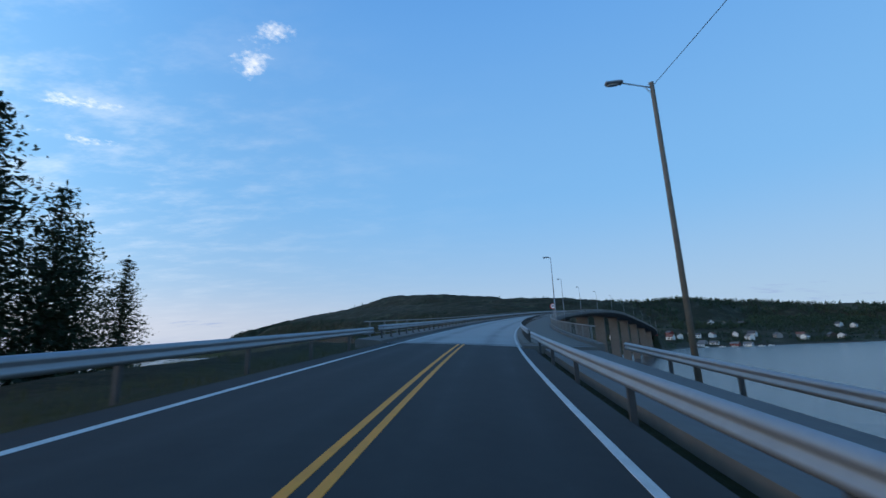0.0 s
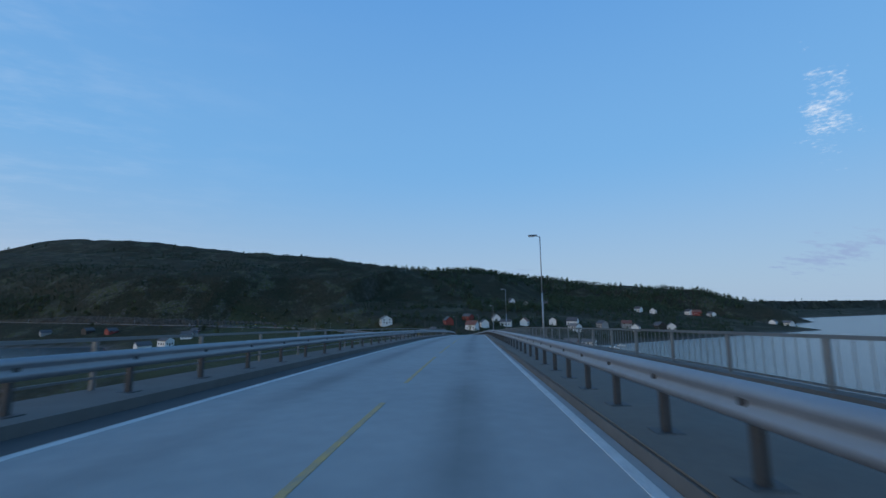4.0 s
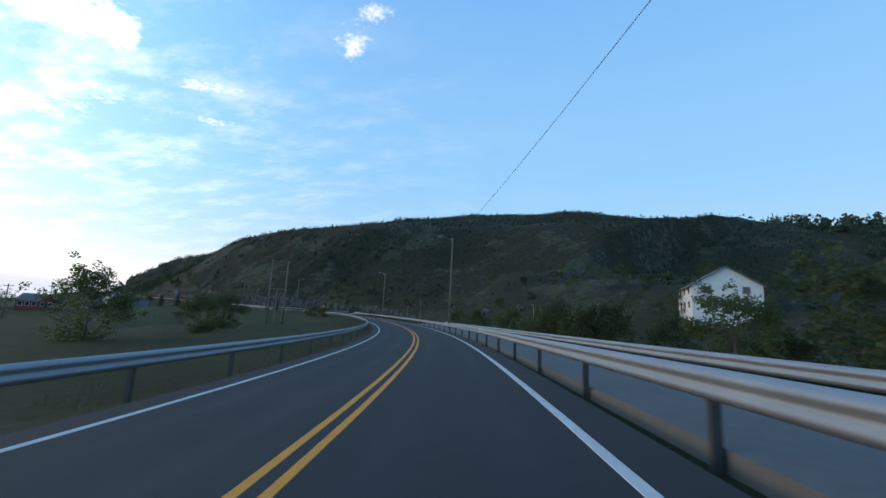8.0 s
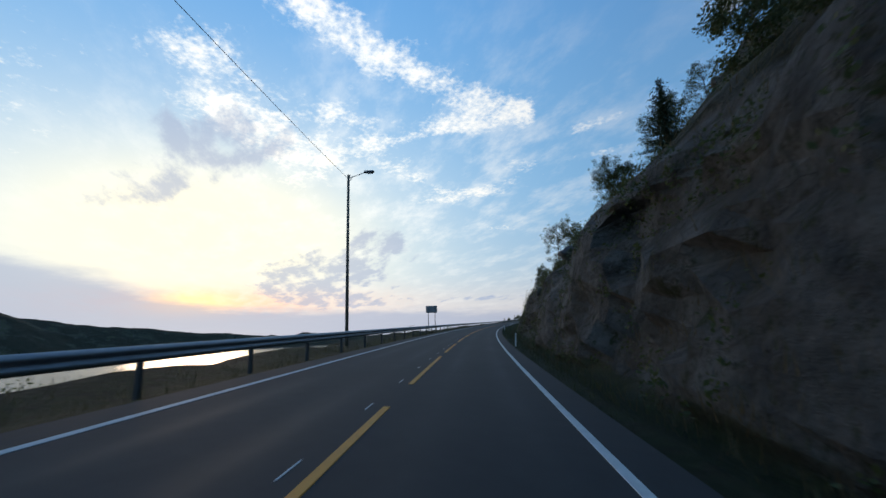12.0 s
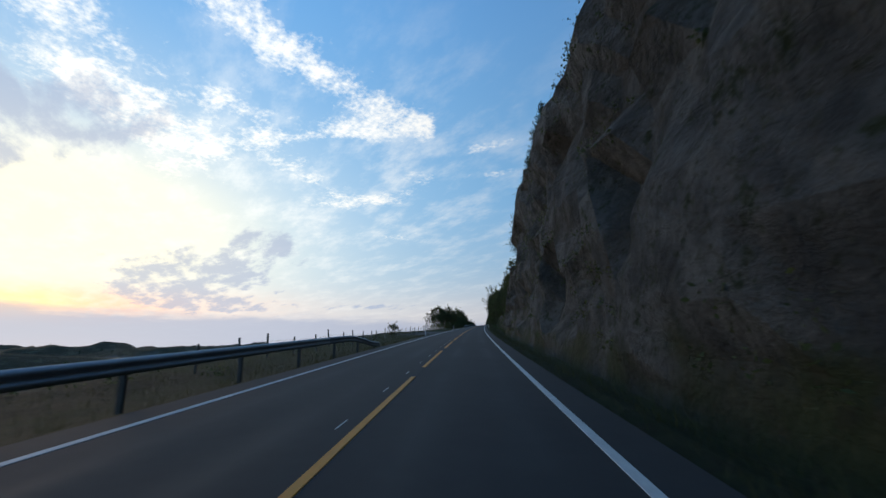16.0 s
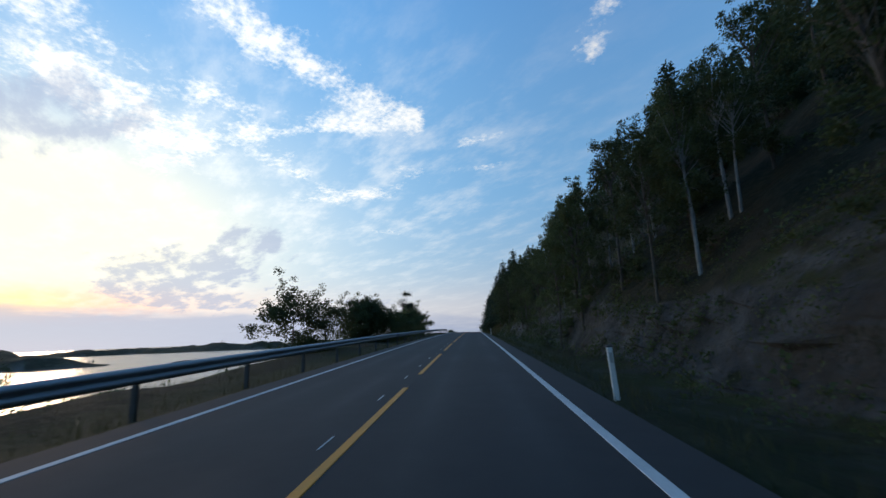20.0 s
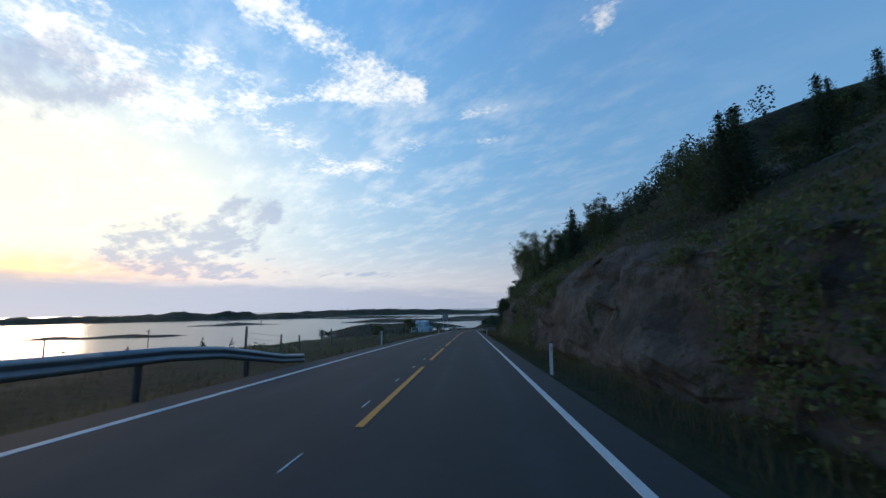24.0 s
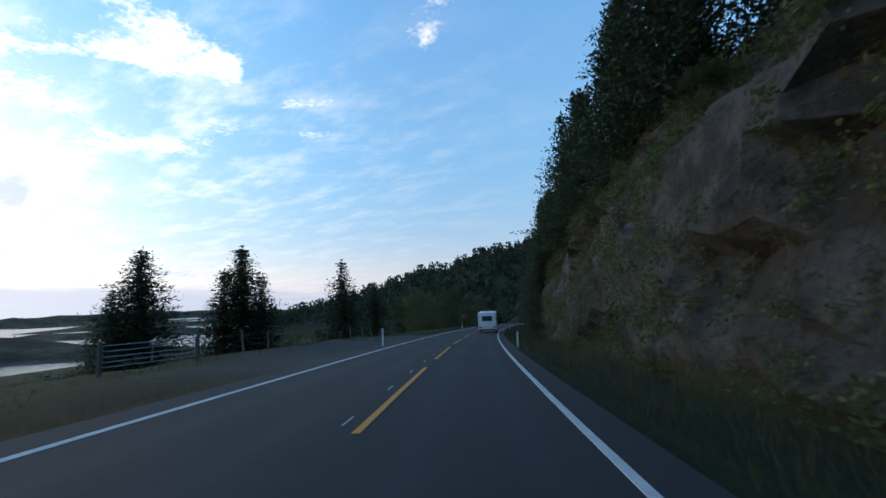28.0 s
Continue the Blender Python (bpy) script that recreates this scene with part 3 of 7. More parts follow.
def swept(profile, s0, s1, step, closed=True, shift=None, lift=None, caps=True):
    """Verts and faces of a (d, z) profile drawn along the road from s0 to s1. shift(s), lift(s): extra metres sideways and up."""
    n = max(1, int(math.ceil((s1 - s0) / step)))
    verts, faces, k = [], [], len(profile)
    for i in range(n + 1):
        s = s0 + (s1 - s0) * i / n
        x, y, h, tx, ty = along(s)
        ds, dz = (shift(s) if shift else 0.0), (lift(s) if lift else 0.0)
        for d, z in profile:
            verts.append((x + ty * (d + ds), y - tx * (d + ds), h + z + dz + lean_at(s, d + ds)))
    for i in range(n):
        for j in range(k if closed else k - 1):
            a, b = i * k + j, i * k + (j + 1) % k
            faces.append((a, b, b + k, a + k))
    if closed and caps:
        faces.append(tuple(range(k))[::-1])
        faces.append(tuple(n * k + j for j in range(k)))
    return verts, faces


def slab(d0, d1, z, thick):
    return [(d0, z), (d1, z), (d1, z - thick), (d0, z - thick)]


def lattice(seed, x, y):
    n = np.sin(x * 127.1 + y * 311.7 + seed * 74.7) * 43758.5453
    return n - np.floor(n)


def value_noise(x, y, seed=0):
    xi, yi = np.floor(x), np.floor(y)
    u, v = x - xi, y - yi
    u, v = u * u * (3 - 2 * u), v * v * (3 - 2 * v)
    a, b = lattice(seed, xi, yi), lattice(seed, xi + 1, yi)
    c, d = lattice(seed, xi, yi + 1), lattice(seed, xi + 1, yi + 1)
    return (a * (1 - u) + b * u) * (1 - v) + (c * (1 - u) + d * u) * v


def fbm(x, y, octaves=4, seed=0):
    t, a, w = 0.0, 1.0, 0.0
    for i in range(octaves):
        t = t + a * value_noise(x * 2**i, y * 2**i, seed + i)
        w += a
        a *= 0.5
    return t / w - 0.5


def step01(v, lo, hi):
    u = np.clip((v - lo) / (hi - lo), 0, 1)
    return u * u * (3 - 2 * u)


# ---- the land ----
# along the road: distance of the left shore, fullness of the left bank, foot of the right slope, its steepness, and height of the rock face
LAND = np.array((
    (-180, 200, 1.5, 60, 0.0, 0), (0, 90, 1.2, 60, 0.0, 0), (600, 260, 0.6, 60, 0.0, 0), (850, 190, 1.1, 70, 0.38, 0), (930, 150, 1.8, 44, 0.6, 3), (985, 95, 1.1, 17, 0.95, 5),
    (1020, 60, 0.9, 7.5, 0.92, 6), (1100, 60, 0.9, 6.2, 1.1, 7), (1220, 70, 1.0, 6.5, 0.62, 2), (1390, 80, 1.0, 7.0, 0.4, 1.2), (1413, 110, 1.4, 6.0, 0.5, 9.5), (1445, 120, 1.5, 6.0, 0.64, 18), (1505, 150, 1.7, 6.2, 0.72, 18), (1530, 170, 1.8, 6.4, 0.9, 9)))
LAND2 = np.array((
    (1552, 170, 1.6, 7.3, 0.95, 4), (1725, 130, 1.2, 7.4, 0.85, 2.5), (1737, 130, 1.2, 7.5, 0.8, 0.9), (1790, 120, 1.2, 16.0, 0.7, 1), (1820, 120, 1.2, 8.0, 0.85, 2), (1920, 140, 1.4, 6.5, 0.95, 1.4), (2000, 190, 2.0, 6.5, 0.95, 1.4),
    (2060, 210, 1.8, 7.0, 0.75, 2), (2175, 240, 1.4, 7.5, 0.62, 2), (2200, 290, 1.4, 7.0, 0.46, 5), (2262, 310, 1.35, 6.8, 0.62, 7), (2272, 310, 1.35, 7.5, 0.75, 0.6), (2380, 310, 1.25, 9.0, 0.8, 1.2),
    (2420, 280, 1.2, 7.6, 0.9, 6), (2470, 260, 1.15, 7.6, 1.0, 9), (2535, 240, 1.1, 8.6, 1.0, 9), (2600, 230, 1.1, 8.6, 1.0, 9), (2730, 220, 1.0, 8.0, 0.8, 4)))
LAND = np.vstack((LAND, LAND2))
# hill crests past the bridge: x, y, height
CREST = np.array(((-60, 1180, 96), (60, 1130, 94), (190, 1115, 102), (300, 1075, 104), (403, 1030, 82), (560, 1060, 90), (695, 1096, 84), (850, 1010, 66), (985, 870, 46), (1040, 800, 22), (1065, 765, 0)))
# the higher ridge behind
RIDGE = np.array(((140, 1380, 146), (-40, 1480, 172), (-200, 1660, 190), (-420, 1780, 150), (-680, 1980, 125), (-900, 2300, 90)))
# the wooded hill beyond the last bend
LAST_HILL = np.array(((-1010, 2345, 76), (-1125, 2313, 54), (-1181, 2293, 37), (-1237, 2262, 20), (-1310, 2225, 2)))
# the wooded far shore across the fjord
FAR_SHORE = np.array(((-1100, 60, 84), (-1120, 300, 106), (-1140, 400, 100), (-1170, 490, 68), (-1200, 600, 50), (-1235, 790, 30), (-1232, 1021, 12), (-1300, 1180, -4)))
# far shores and islands: x, y, half lengths, turn, height
ISLES = ((-1400, 2060, 170, 60, 25, 13), (-1330, 1985, 75, 35, 30, 9), (-1620, 2230, 200, 50, 20, 9), (-1250, 1620, 60, 26, 40, 6),
          (-1350, -250, 700, 240, 10, 60), (-2600, 900, 900, 200, 35, 55), (-3400, 1900, 1100, 220, 60, 45), (-3300, 3200, 1300, 260, 60, 38), (-2300, 4000, 1100, 260, 20, 40),
         (-1900, 2450, 330, 90, 40, 9), (-1650, 2750, 420, 120, 15, 14), (-2500, 2700, 360, 60, 50, 8), (-2200, 2050, 160, 50, 70, 6), (-1500, 3350, 500, 150, 10, 26), (-1750, 1700, 170, 40, 60, 5),
         (-2700, 3300, 300, 70, 40, 9), (1900, 400, 700, 260, 60, 60), (2500, 1500, 900, 260, 80, 50), (2300, 2600, 900, 300, 120, 60), (-150, -900, 900, 420, 0, 60), (1500, -700, 700, 260, 40, 55))


def nearest(x, y):
    """s, d (right positive) and road height of the nearest road point."""
    q = np.stack((RX, RY), 1)[::8]
    i = np.empty(len(x), int)
    for a in range(0, len(x), 20000):
        dx = x[a:a + 20000, None] - q[None, :, 0]
        dy = y[a:a + 20000, None] - q[None, :, 1]
        i[a:a + 20000] = np.argmin(dx * dx + dy * dy, 1) * 8
    for _ in range(2):
        ex, ey = x - RX[i], y - RY[i]
        i = np.clip(i + np.round(ex * TX[i] + ey * TY[i]).astype(int), 0, len(RX) - 1)
    ex, ey = x - RX[i], y - RY[i]
    side = ex * TY[i] - ey * TX[i]
    d = np.hypot(ex, ey) * np.where(side >= 0, 1, -1)
    return RS[i], d, RZ[i]


def land_profile(s, d, zr):
    """Height of the ground beside the road, and how much of it is rock face."""
    a = np.abs(d)
    shore, full, foot, steep, face = (np.interp(s, LAND[:, 0], LAND[:, i]) for i in range(1, 6))
    edge = step01(a, 3.7, 6.0) * np.where(d < 0, 0.3, 0.75) + 0.30 - step01(a, 3.3, 4.2) * 0.22
    # left bank, down to the sea
    t = np.clip((a - 9) / np.maximum(shore - 9, 1), 0, 1)
    left = zr - edge - (zr - 1 - SEA) * t**full - np.clip(a - shore, 0, 60) * 0.12
    # right: village slope before the curve's end, hillside after it
    vill = zr - edge - 5.0 * step01(d, 9, 75) - 5.0 * step01(d, 75, 200) * step01(800 - s, 0, 150)
    vill = vill + 4.0 * step01(d, 25, 90) * step01(s, 690, 740)
    shore_r = np.interp(s, (560, 600, 640, 700, 760), (14, 30, 60, 130, 240))
    wet = step01(d / shore_r, 0.55, 1.0) * (1 - step01(s, 740, 790))
    vill = vill * (1 - wet) + (SEA - 5) * wet
    f = np.clip(d - foot, 0, None)
    up = face * step01(f, 0, 1.8) + np.clip(f - 1.2, 0, None) * steep
    low_top = step01(s, 2090, 2185) * (1 - step01(s, 2272, 2310))
    up = up / (1 + (up / (54.0 - 35.0 * low_top))**8)**0.125 + np.clip(f - 44, 0, 205) * (0.15 + 0.12 * step01(s, 870, 970)) * (1 - 0.9 * low_top)
    hill = zr - edge + up
    w = step01(s, 800, 880)
    right = vill * (1 - w) + hill * w
    z = np.where(d < 0, left, right) + bank_lift(s, d)
    # water under the bridge
    gl = step01(s, 26, 52) * (1 - step01(s, 455, 560))
    gr = step01(s, 24, 48) * (1 - step01(s, 520, 566))
    gap = np.where(d < 0, gl, np.maximum(gr, (1 - step01(s, 590, 640)) * step01(s, 0, 60) * step01(d, 20, 60)))
    start = (s < 60) * step01(d, 12, 50)
    z = z * (1 - gap) + (SEA - 7) * gap
    z = z * (1 - start) + np.minimum(z, SEA - 4) * start
    rock = np.where(d > 0, step01(f, 0.1, 0.6) * (1 - step01(f, face * 0.2 + 0.9, face * 0.4 + 2.0)) * (face > 1.5), 0.0) * w
    return z, rock * (1 - gap)


def crest_height(x, y, crest, foot, spread, power):
    """Height of a ridge drawn along a line of crest points."""
    best = np.full(len(x), -30.0)
    for (ax, ay, ah), (bx, by, bh) in zip(crest[:-1], crest[1:]):
        t = np.clip(((x - ax) * (bx - ax) + (y - ay) * (by - ay)) / ((bx - ax)**2 + (by - ay)**2), 0, 1)
        r = np.hypot(x - ax - t * (bx - ax), y - ay - t * (by - ay))
        h = ah + (bh - ah) * t
        best = np.maximum(best, SEA - 4 + (h - SEA + 4) * np.clip(1 - (r / (foot + h * spread))**power, 0, 1))
    return best


def land_height(x, y):
    s, d, zr = nearest(x, y)
    z, rock = land_profile(s, d, zr)
    far = step01(np.abs(d), 40, 110)
    # nothing of the roadside profile reaches far out to sea
    out = step01(np.abs(d), 480, 700) * np.where((d > 0) & (s > 860), 0, 1)
    z = z * (1 - out) + (SEA - 8) * out
    # village slope above the harbour
    zv = np.interp(y, (540, 600, 650, 700, 750, 850, 950), (-24, -15.2, -10, -4, 3.5, 18, 34)) - step01(x, 800, 980) * 34
    vill = step01(d, 28, 85) * (s < 880) * (y > 530) * (s > 560)
    z = z * (1 - vill) + zv * vill
    # crests past the bridge, the ridge behind them, the far shore and the last hill
    best = crest_height(x, y, CREST, 60, 1.55, 1.5)
    ok = (d > 30) & (s < 1060) & (y > 520)
    z = np.where(ok, np.maximum(z, best * far + z * (1 - far)), z)
    z = np.where((s > 2680) & ((np.abs(d) > 24) | (s > 2720)), np.maximum(z, crest_height(x, y, LAST_HILL, 60, 1.3, 1.3)), z)
    back = np.where((d > 0) & (s > 860), step01(d, 380, 900), 0)
    z = z * (1 - back) + np.minimum(z, 30) * back
    z = np.where((d > 200) & (s > 860), np.maximum(z, crest_height(x, y, RIDGE, 90, 1.3, 1.5)), z)
    z = np.where(d < -300, np.maximum(z, crest_height(x, y, FAR_SHORE, 90, 1.9, 1.2)), z)
    for ix, iy, la, lb, turn, h in ISLES:
        c, sn = math.cos(radians(turn)), math.sin(radians(turn))
        u = ((x - ix) * c + (y - iy) * sn) / la
        v = (-(x - ix) * sn + (y - iy) * c) / lb
        r = u * u + v * v + fbm(x / 160, y / 160, 3, 5) * 1.1
        hump = SEA - 3 + (h + 5) * np.clip(1 - r, -0.3, 1) * (0.8 + 0.9 * fbm(x / 90, y / 90, 3, 9))
        z = np.where(np.abs(d) > 130, np.maximum(z, hump), z)
    rough = step01(np.abs(d), 12, 60)
    z = z + rough * (fbm(x / 55, y / 55, 4, 3) * np.clip((z - SEA) * 0.16, 0, 9) + fbm(x / 22, y / 22, 3, 8) * np.clip((z - SEA) * 0.09, 0, 4.5))
    return z, s, d, rock


def cover_colors(me, s, d, z, rock, nz):
    """Land cover: red meadow, green bare rock, blue gravel."""
    meadow = np.where(d < 0, step01(-d, 4, 9) * (((s > 540) & (s < 930)) | ((s > 1470) & (s < 1600)) | ((s > 1930) & (s < 2090)) | (s > 2195)), 0.0) * (1 - step01(-d, 150, 260))
    meadow = np.maximum(meadow, np.where((d > 0) & (s > 560) & (s < 960), (1 - step01(d, 30, 80)) * 0.8, 0))
    slope = ((s > 2266) & (s < 2415) & (d < 17)) | ((s > 1734) & (s < 1800) & (d < 13)) | ((s > 1912) & (s < 2010) & (d < 11)) | ((s > 2535) & (d < 9))
    meadow = np.maximum(meadow, np.where((d > 0) & slope, 0.85, 0.0))
    verge = np.where((np.abs(d) < 7.5), 0.55, 0.0)
    meadow = np.maximum(meadow, verge) * 0.85
    bare = np.maximum(rock, step01(1 - nz, 0.42, 0.62) * 0.35)
    gravel = step01(-d, 3.2, 4.0) * (1 - step01(-d, 9, 11)) * step01(s, 1515, 1522) * (1 - step01(s, 1546, 1552))
    gravel = np.maximum(gravel, step01(-d, 3.2, 4.0) * (1 - step01(-d, 5.2, 7.2)) * step01(s, 2270, 2276) * (1 - step01(s, 2296, 2302)) * 0.6)
    gravel = np.maximum(gravel, step01(-d, 3.2, 4.0) * (1 - step01(-d, 8, 12)) * step01(s, 2555, 2562) * (1 - step01(s, 2590, 2600)) * 0.8)
    gravel = np.maximum(gravel, (1 - step01(z, SEA + 0.3, SEA + 1.2)))
    at = me.color_attributes.new("cover", "FLOAT_COLOR", "POINT")
    data = np.stack((meadow, bare, gravel, np.ones_like(meadow)), 1).astype(np.float32)
    at.data.foreach_set("color", data.ravel())


def grid_mesh(name, X, Y, Z, s, d, rock, mat):
    rows, cols = X.shape
    me = bpy.data.meshes.new(name)
    k = np.arange(rows * cols).reshape(rows, cols)
    q = np.stack((k[:-1, :-1], k[:-1, 1:], k[1:, 1:], k[1:, :-1]), -1).reshape(-1, 4)
    co_ = np.stack((X, Y, Z), -1).reshape(-1, 3)
    me.vertices.add(len(co_))
    me.vertices.foreach_set("co", co_.astype(np.float32).ravel())
    me.loops.add(q.size)
    me.loops.foreach_set("vertex_index", q.ravel().astype(np.int32))
    me.polygons.add(len(q))
    me.polygons.foreach_set("loop_start", (np.arange(len(q)) * 4).astype(np.int32))
    me.polygons.foreach_set("use_smooth", rock.ravel()[q].mean(1) < 0.15)
    me.materials.append(mat)
    me.update(calc_edges=True)
    gy, gx = np.gradient(Z)
    ex = np.hypot(*(np.gradient(X)[1], np.gradient(Y)[1])) + 1e-6
    ey = np.hypot(*(np.gradient(X)[0], np.gradient(Y)[0])) + 1e-6
    nz = 1 / np.sqrt(1 + (gx / ex)**2 + (gy / ey)**2)
    cover_colors(me, s.ravel(), d.ravel(), Z.ravel(), rock.ravel(), nz.ravel())
    return me


def ground_sheet():
    fx = np.concatenate((np.linspace(-5200, -1500, 75), np.arange(-1480, 1200, 9.0), np.linspace(1230, 4200, 60)))
    fy = np.concatenate((np.linspace(-2600, -300, 50), np.arange(-290, 2560, 9.0), np.linspace(2600, 6200, 72)))
    X, Y = np.meshgrid(fx, fy)
    z, s, d, rock = land_height(X.ravel(), Y.ravel())
    dip = (1 - step01(d, 44, 56)) * step01(d, -40, -30) * (s > -150) * (s < 2715)
    deep = np.minimum(z, np.interp(s, RS, RZ) - 7.0)
    into = np.where(d > 0, step01(d, 18, 46), step01(-d, 14, 34))
    z = np.where(dip > 0, (deep * (1 - into) + (z - 3.0) * into) * dip + z * (1 - dip), z)
    sh = X.shape
    me = grid_mesh("ground", X, Y, z.reshape(sh), s.reshape(sh), d.reshape(sh), rock.reshape(sh) * 0, M_GROUND)
    return tagged(new("ground", me), "dark heath hillside, meadows and islands round the fjord", "ground", kind="structure")


def rock_relief(s, q, seed=0):
    """Blocky relief of a rock face: steps, cracks and bulges."""
    a = fbm(s / 9.0, q / 6.0, 3, 20 + seed) * 2.4
    b = fbm(s / 2.6 + 0.5 * q, q / 1.3, 3, 30 + seed)
    u = s + q * 0.55
    steps_ = np.floor((fbm(u / 6.0, q / 2.4, 2, 40 + seed) + 0.5) * 9) / 9 - 0.5
    block = lattice(3, np.floor(u / 3.1 + 0.3 * np.sin(q)), np.floor(q / 1.9 + 0.4 * np.sin(s * 0.7))) - 0.5
    slabs = lattice(7, np.floor(u / 7.5 + 0.25 * np.sin(q * 0.8)), np.floor(q / 4.6 + 0.3 * np.sin(s * 0.3))) - 0.5
    return a + b * 0.8 + steps_ * 2.4 + block * 0.8 + slabs * 1.8


def roadside(side):
    """The near strip of ground on one side of the road, finer than the rest."""
    ss = np.arange(-150, 2716, 1.5 if side > 0 else 2.5)
    if side > 0:
        # columns: verge up to the slope's foot, then close together on the rock face, then the hillside
        foot = np.minimum(np.interp(ss, LAND[:, 0], LAND[:, 3]), 9.0)
        low = np.array((0.0, 0.14, 0.28, 0.45, 0.65, 0.85, 1.0))
        high = np.concatenate((np.linspace(0.08, 1.9, 17), np.linspace(2.2, 8, 13), np.linspace(9, 48, 22)))
        Dg = np.vstack([2.6 + (foot - 2.6) * v for v in low] + [foot + v for v in high])
    else:
        dd = np.concatenate(([2.6, 3.3, 3.8, 4.4, 5.2, 6, 7, 8], np.arange(9.5, 43, 2.4)))
        Dg = -np.repeat(dd[:, None], len(ss), 1)
    Sg = np.repeat(ss[None, :], Dg.shape[0], 0)
    Xc, Yc, Zr, tx, ty = (np.interp(Sg, RS, v) for v in (RX, RY, RZ, TX, TY))
    X, Y = Xc + ty * Dg, Yc - tx * Dg
    z, s2, d2, _ = land_height(X.ravel(), Y.ravel())
    z2, rock = land_profile(Sg.ravel(), Dg.ravel(), Zr.ravel())
    near = 1 - step01(np.abs(Dg.ravel()), 14, 40)
    z = z * (1 - near) + z2 * near
    Z, rock = z.reshape(X.shape), rock.reshape(X.shape)
    ad = np.abs(Dg)
    soft = step01(ad, 5.0, 9.0)
    Z = Z + soft * (fbm(X / 6, Y / 6, 3, 14) * 0.9 + fbm(X / 1.7, Y / 1.7, 2, 15) * 0.3)
    if side > 0:
        hill = step01(Sg, 940, 1010) * step01(ad, 8, 12)
        Z = Z + hill * (fbm(X / 11, Y / 11, 3, 17) * 3.0 + np.maximum(fbm(X / 5, Y / 5, 2, 18), 0) * 2.4)
        face = np.interp(Sg, LAND[:, 0], LAND[:, 5])
        push = rock_relief(Sg, Z - Zr) * rock * np.clip(face / 6, 0.25, 1.0)
        push = np.clip(push, -1.0, 0.55)
        X, Y = X - ty * push, Y + tx * push
        Z = Z + rock * fbm(Sg / 3, Dg / 2, 3, 33) * np.clip(face / 4, 0.3, 1.6)
    last = step01(ad, dd_max(side) - 5, dd_max(side))
    Z = Z - last * 3.0
    STRIP[side] = (ss, ad, Z, X, Y, rock)
    me = grid_mesh("roadside_bank", X, Y, Z, Sg, Dg, rock, M_GROUND)
    if side < 0:
        me.flip_normals()
    ob = new("roadside_bank", me)
    return tagged(ob, "rocky bank and grass verge above the road" if side > 0 else "grass verge falling away to the fjord", "bank", kind="structure")


STRIP = {}


def dd_max(side):
    return 55.0 if side > 0 else 42.0


ground_sheet()
roadside(1)
roadside(-1)


def ground_z(s, d):
    """Height of the ground at s, d."""
    side = 1 if d > 0 else -1
    ss, D, Z = STRIP[side][:3]
    if ss[0] < s < ss[-1]:
        c = int((s - ss[0]) / (ss[1] - ss[0]))
        if abs(d) < D[-1, c] - 6:
            return float(np.interp(abs(d), D[:, c], Z[:, c]))
    p = at_road(s, d)
    return float(land_height(np.array([p.x]), np.array([p.y]))[0][0])


def on_ground(s, d, sink=0.0, turn=0.0, size=1.0):
    p = at_road(s, d)
    return pose(p.x, p.y, ground_z(s, d) - sink, 0, 0, turn_at(s) + turn) @ Matrix.Scale(size, 4)


def world_ground(x, y):
    return float(land_height(np.array([float(x)]), np.array([float(y)]))[0][0])


sea_verts = [(-12000, -9000, SEA), (12000, -9000, SEA), (12000, 13000, SEA), (-12000, 13000, SEA)]
tagged(new("sea", mesh_from("sea", sea_verts, [(0, 1, 2, 3)], M_WATER)), "calm grey-blue fjord water under the evening sky", "water", kind="structure")

# ---- road, bridge and markings ----
BRIDGE = (22.5, 562.0)


def widen(s):
    """Extra metres of road on the left for the turning lane at the junction."""
    return float(4.2 * (step01(np.array(s), 862, 930) * (1 - step01(np.array(s), 1010, 1085))))


def carriageway(name, s0, s1, mat, label, tracks=(0.78, 2.12, -0.95, -2.35), soft=0.24, right=3.6):
    n = int((s1 - s0) / 3)
    verts, faces = [], []
    cols = 33
    wear = []
    for i in range(n + 1):
        s = s0 + (s1 - s0) * i / n
        l, r = -4.0 - widen(s), right
        for j in range(cols):
            d = l + (r - l) * j / (cols - 1)
            crown = -0.012 * abs(d)
            verts.append(at_road(s, d, crown))
            wear.append(min(1.0, sum(math.exp(-((d - c) / soft)**2) for c in tracks)))
        verts.append(at_road(s, r, -0.6))
        verts.append(at_road(s, l, -0.6))
        wear += [0.0, 0.0]
    k = cols + 2
    for i in range(n):
        for j in range(k):
            a, b = i * k + j, i * k + (j + 1) % k
            faces.append((a, b, b + k, a + k))
    me = mesh_from(name, verts, faces, mat)
    me.attributes.new("wear", "FLOAT", "POINT").data.foreach_set("value", np.array(wear, np.float32))
    return tagged(new(name, me), label, "road", kind="structure")


road_a = carriageway("road", -170, BRIDGE[0], M_ASPHALT, "dark asphalt two-lane road")
deck = carriageway("bridge_deck", *BRIDGE, M_DECK, "pale worn concrete bridge deck with two lanes", (1.35, -1.9), 0.36, 3.1)
road_b = carriageway("road", BRIDGE[1], 2715, M_ASPHALT, "dark asphalt two-lane coastal road")


def strip_on(parent, name, d0, d1, s0, s1, mat, z=0.006, shift=None, step=3.0, bow=0.012):
    """A painted line: a thin raised strip on the road between d0 and d1."""
    zc = z - bow * abs((d0 + d1) / 2)
    prof = [(d0, zc - 0.012), (d0 + 0.008, zc), (d1 - 0.008, zc), (d1, zc - 0.012)]
    v, f = swept(prof, s0, s1, step, closed=False, shift=shift)
    return child(name, mesh_from(name, v, f, mat), parent)


def left_shift(s):
    return -widen(s)


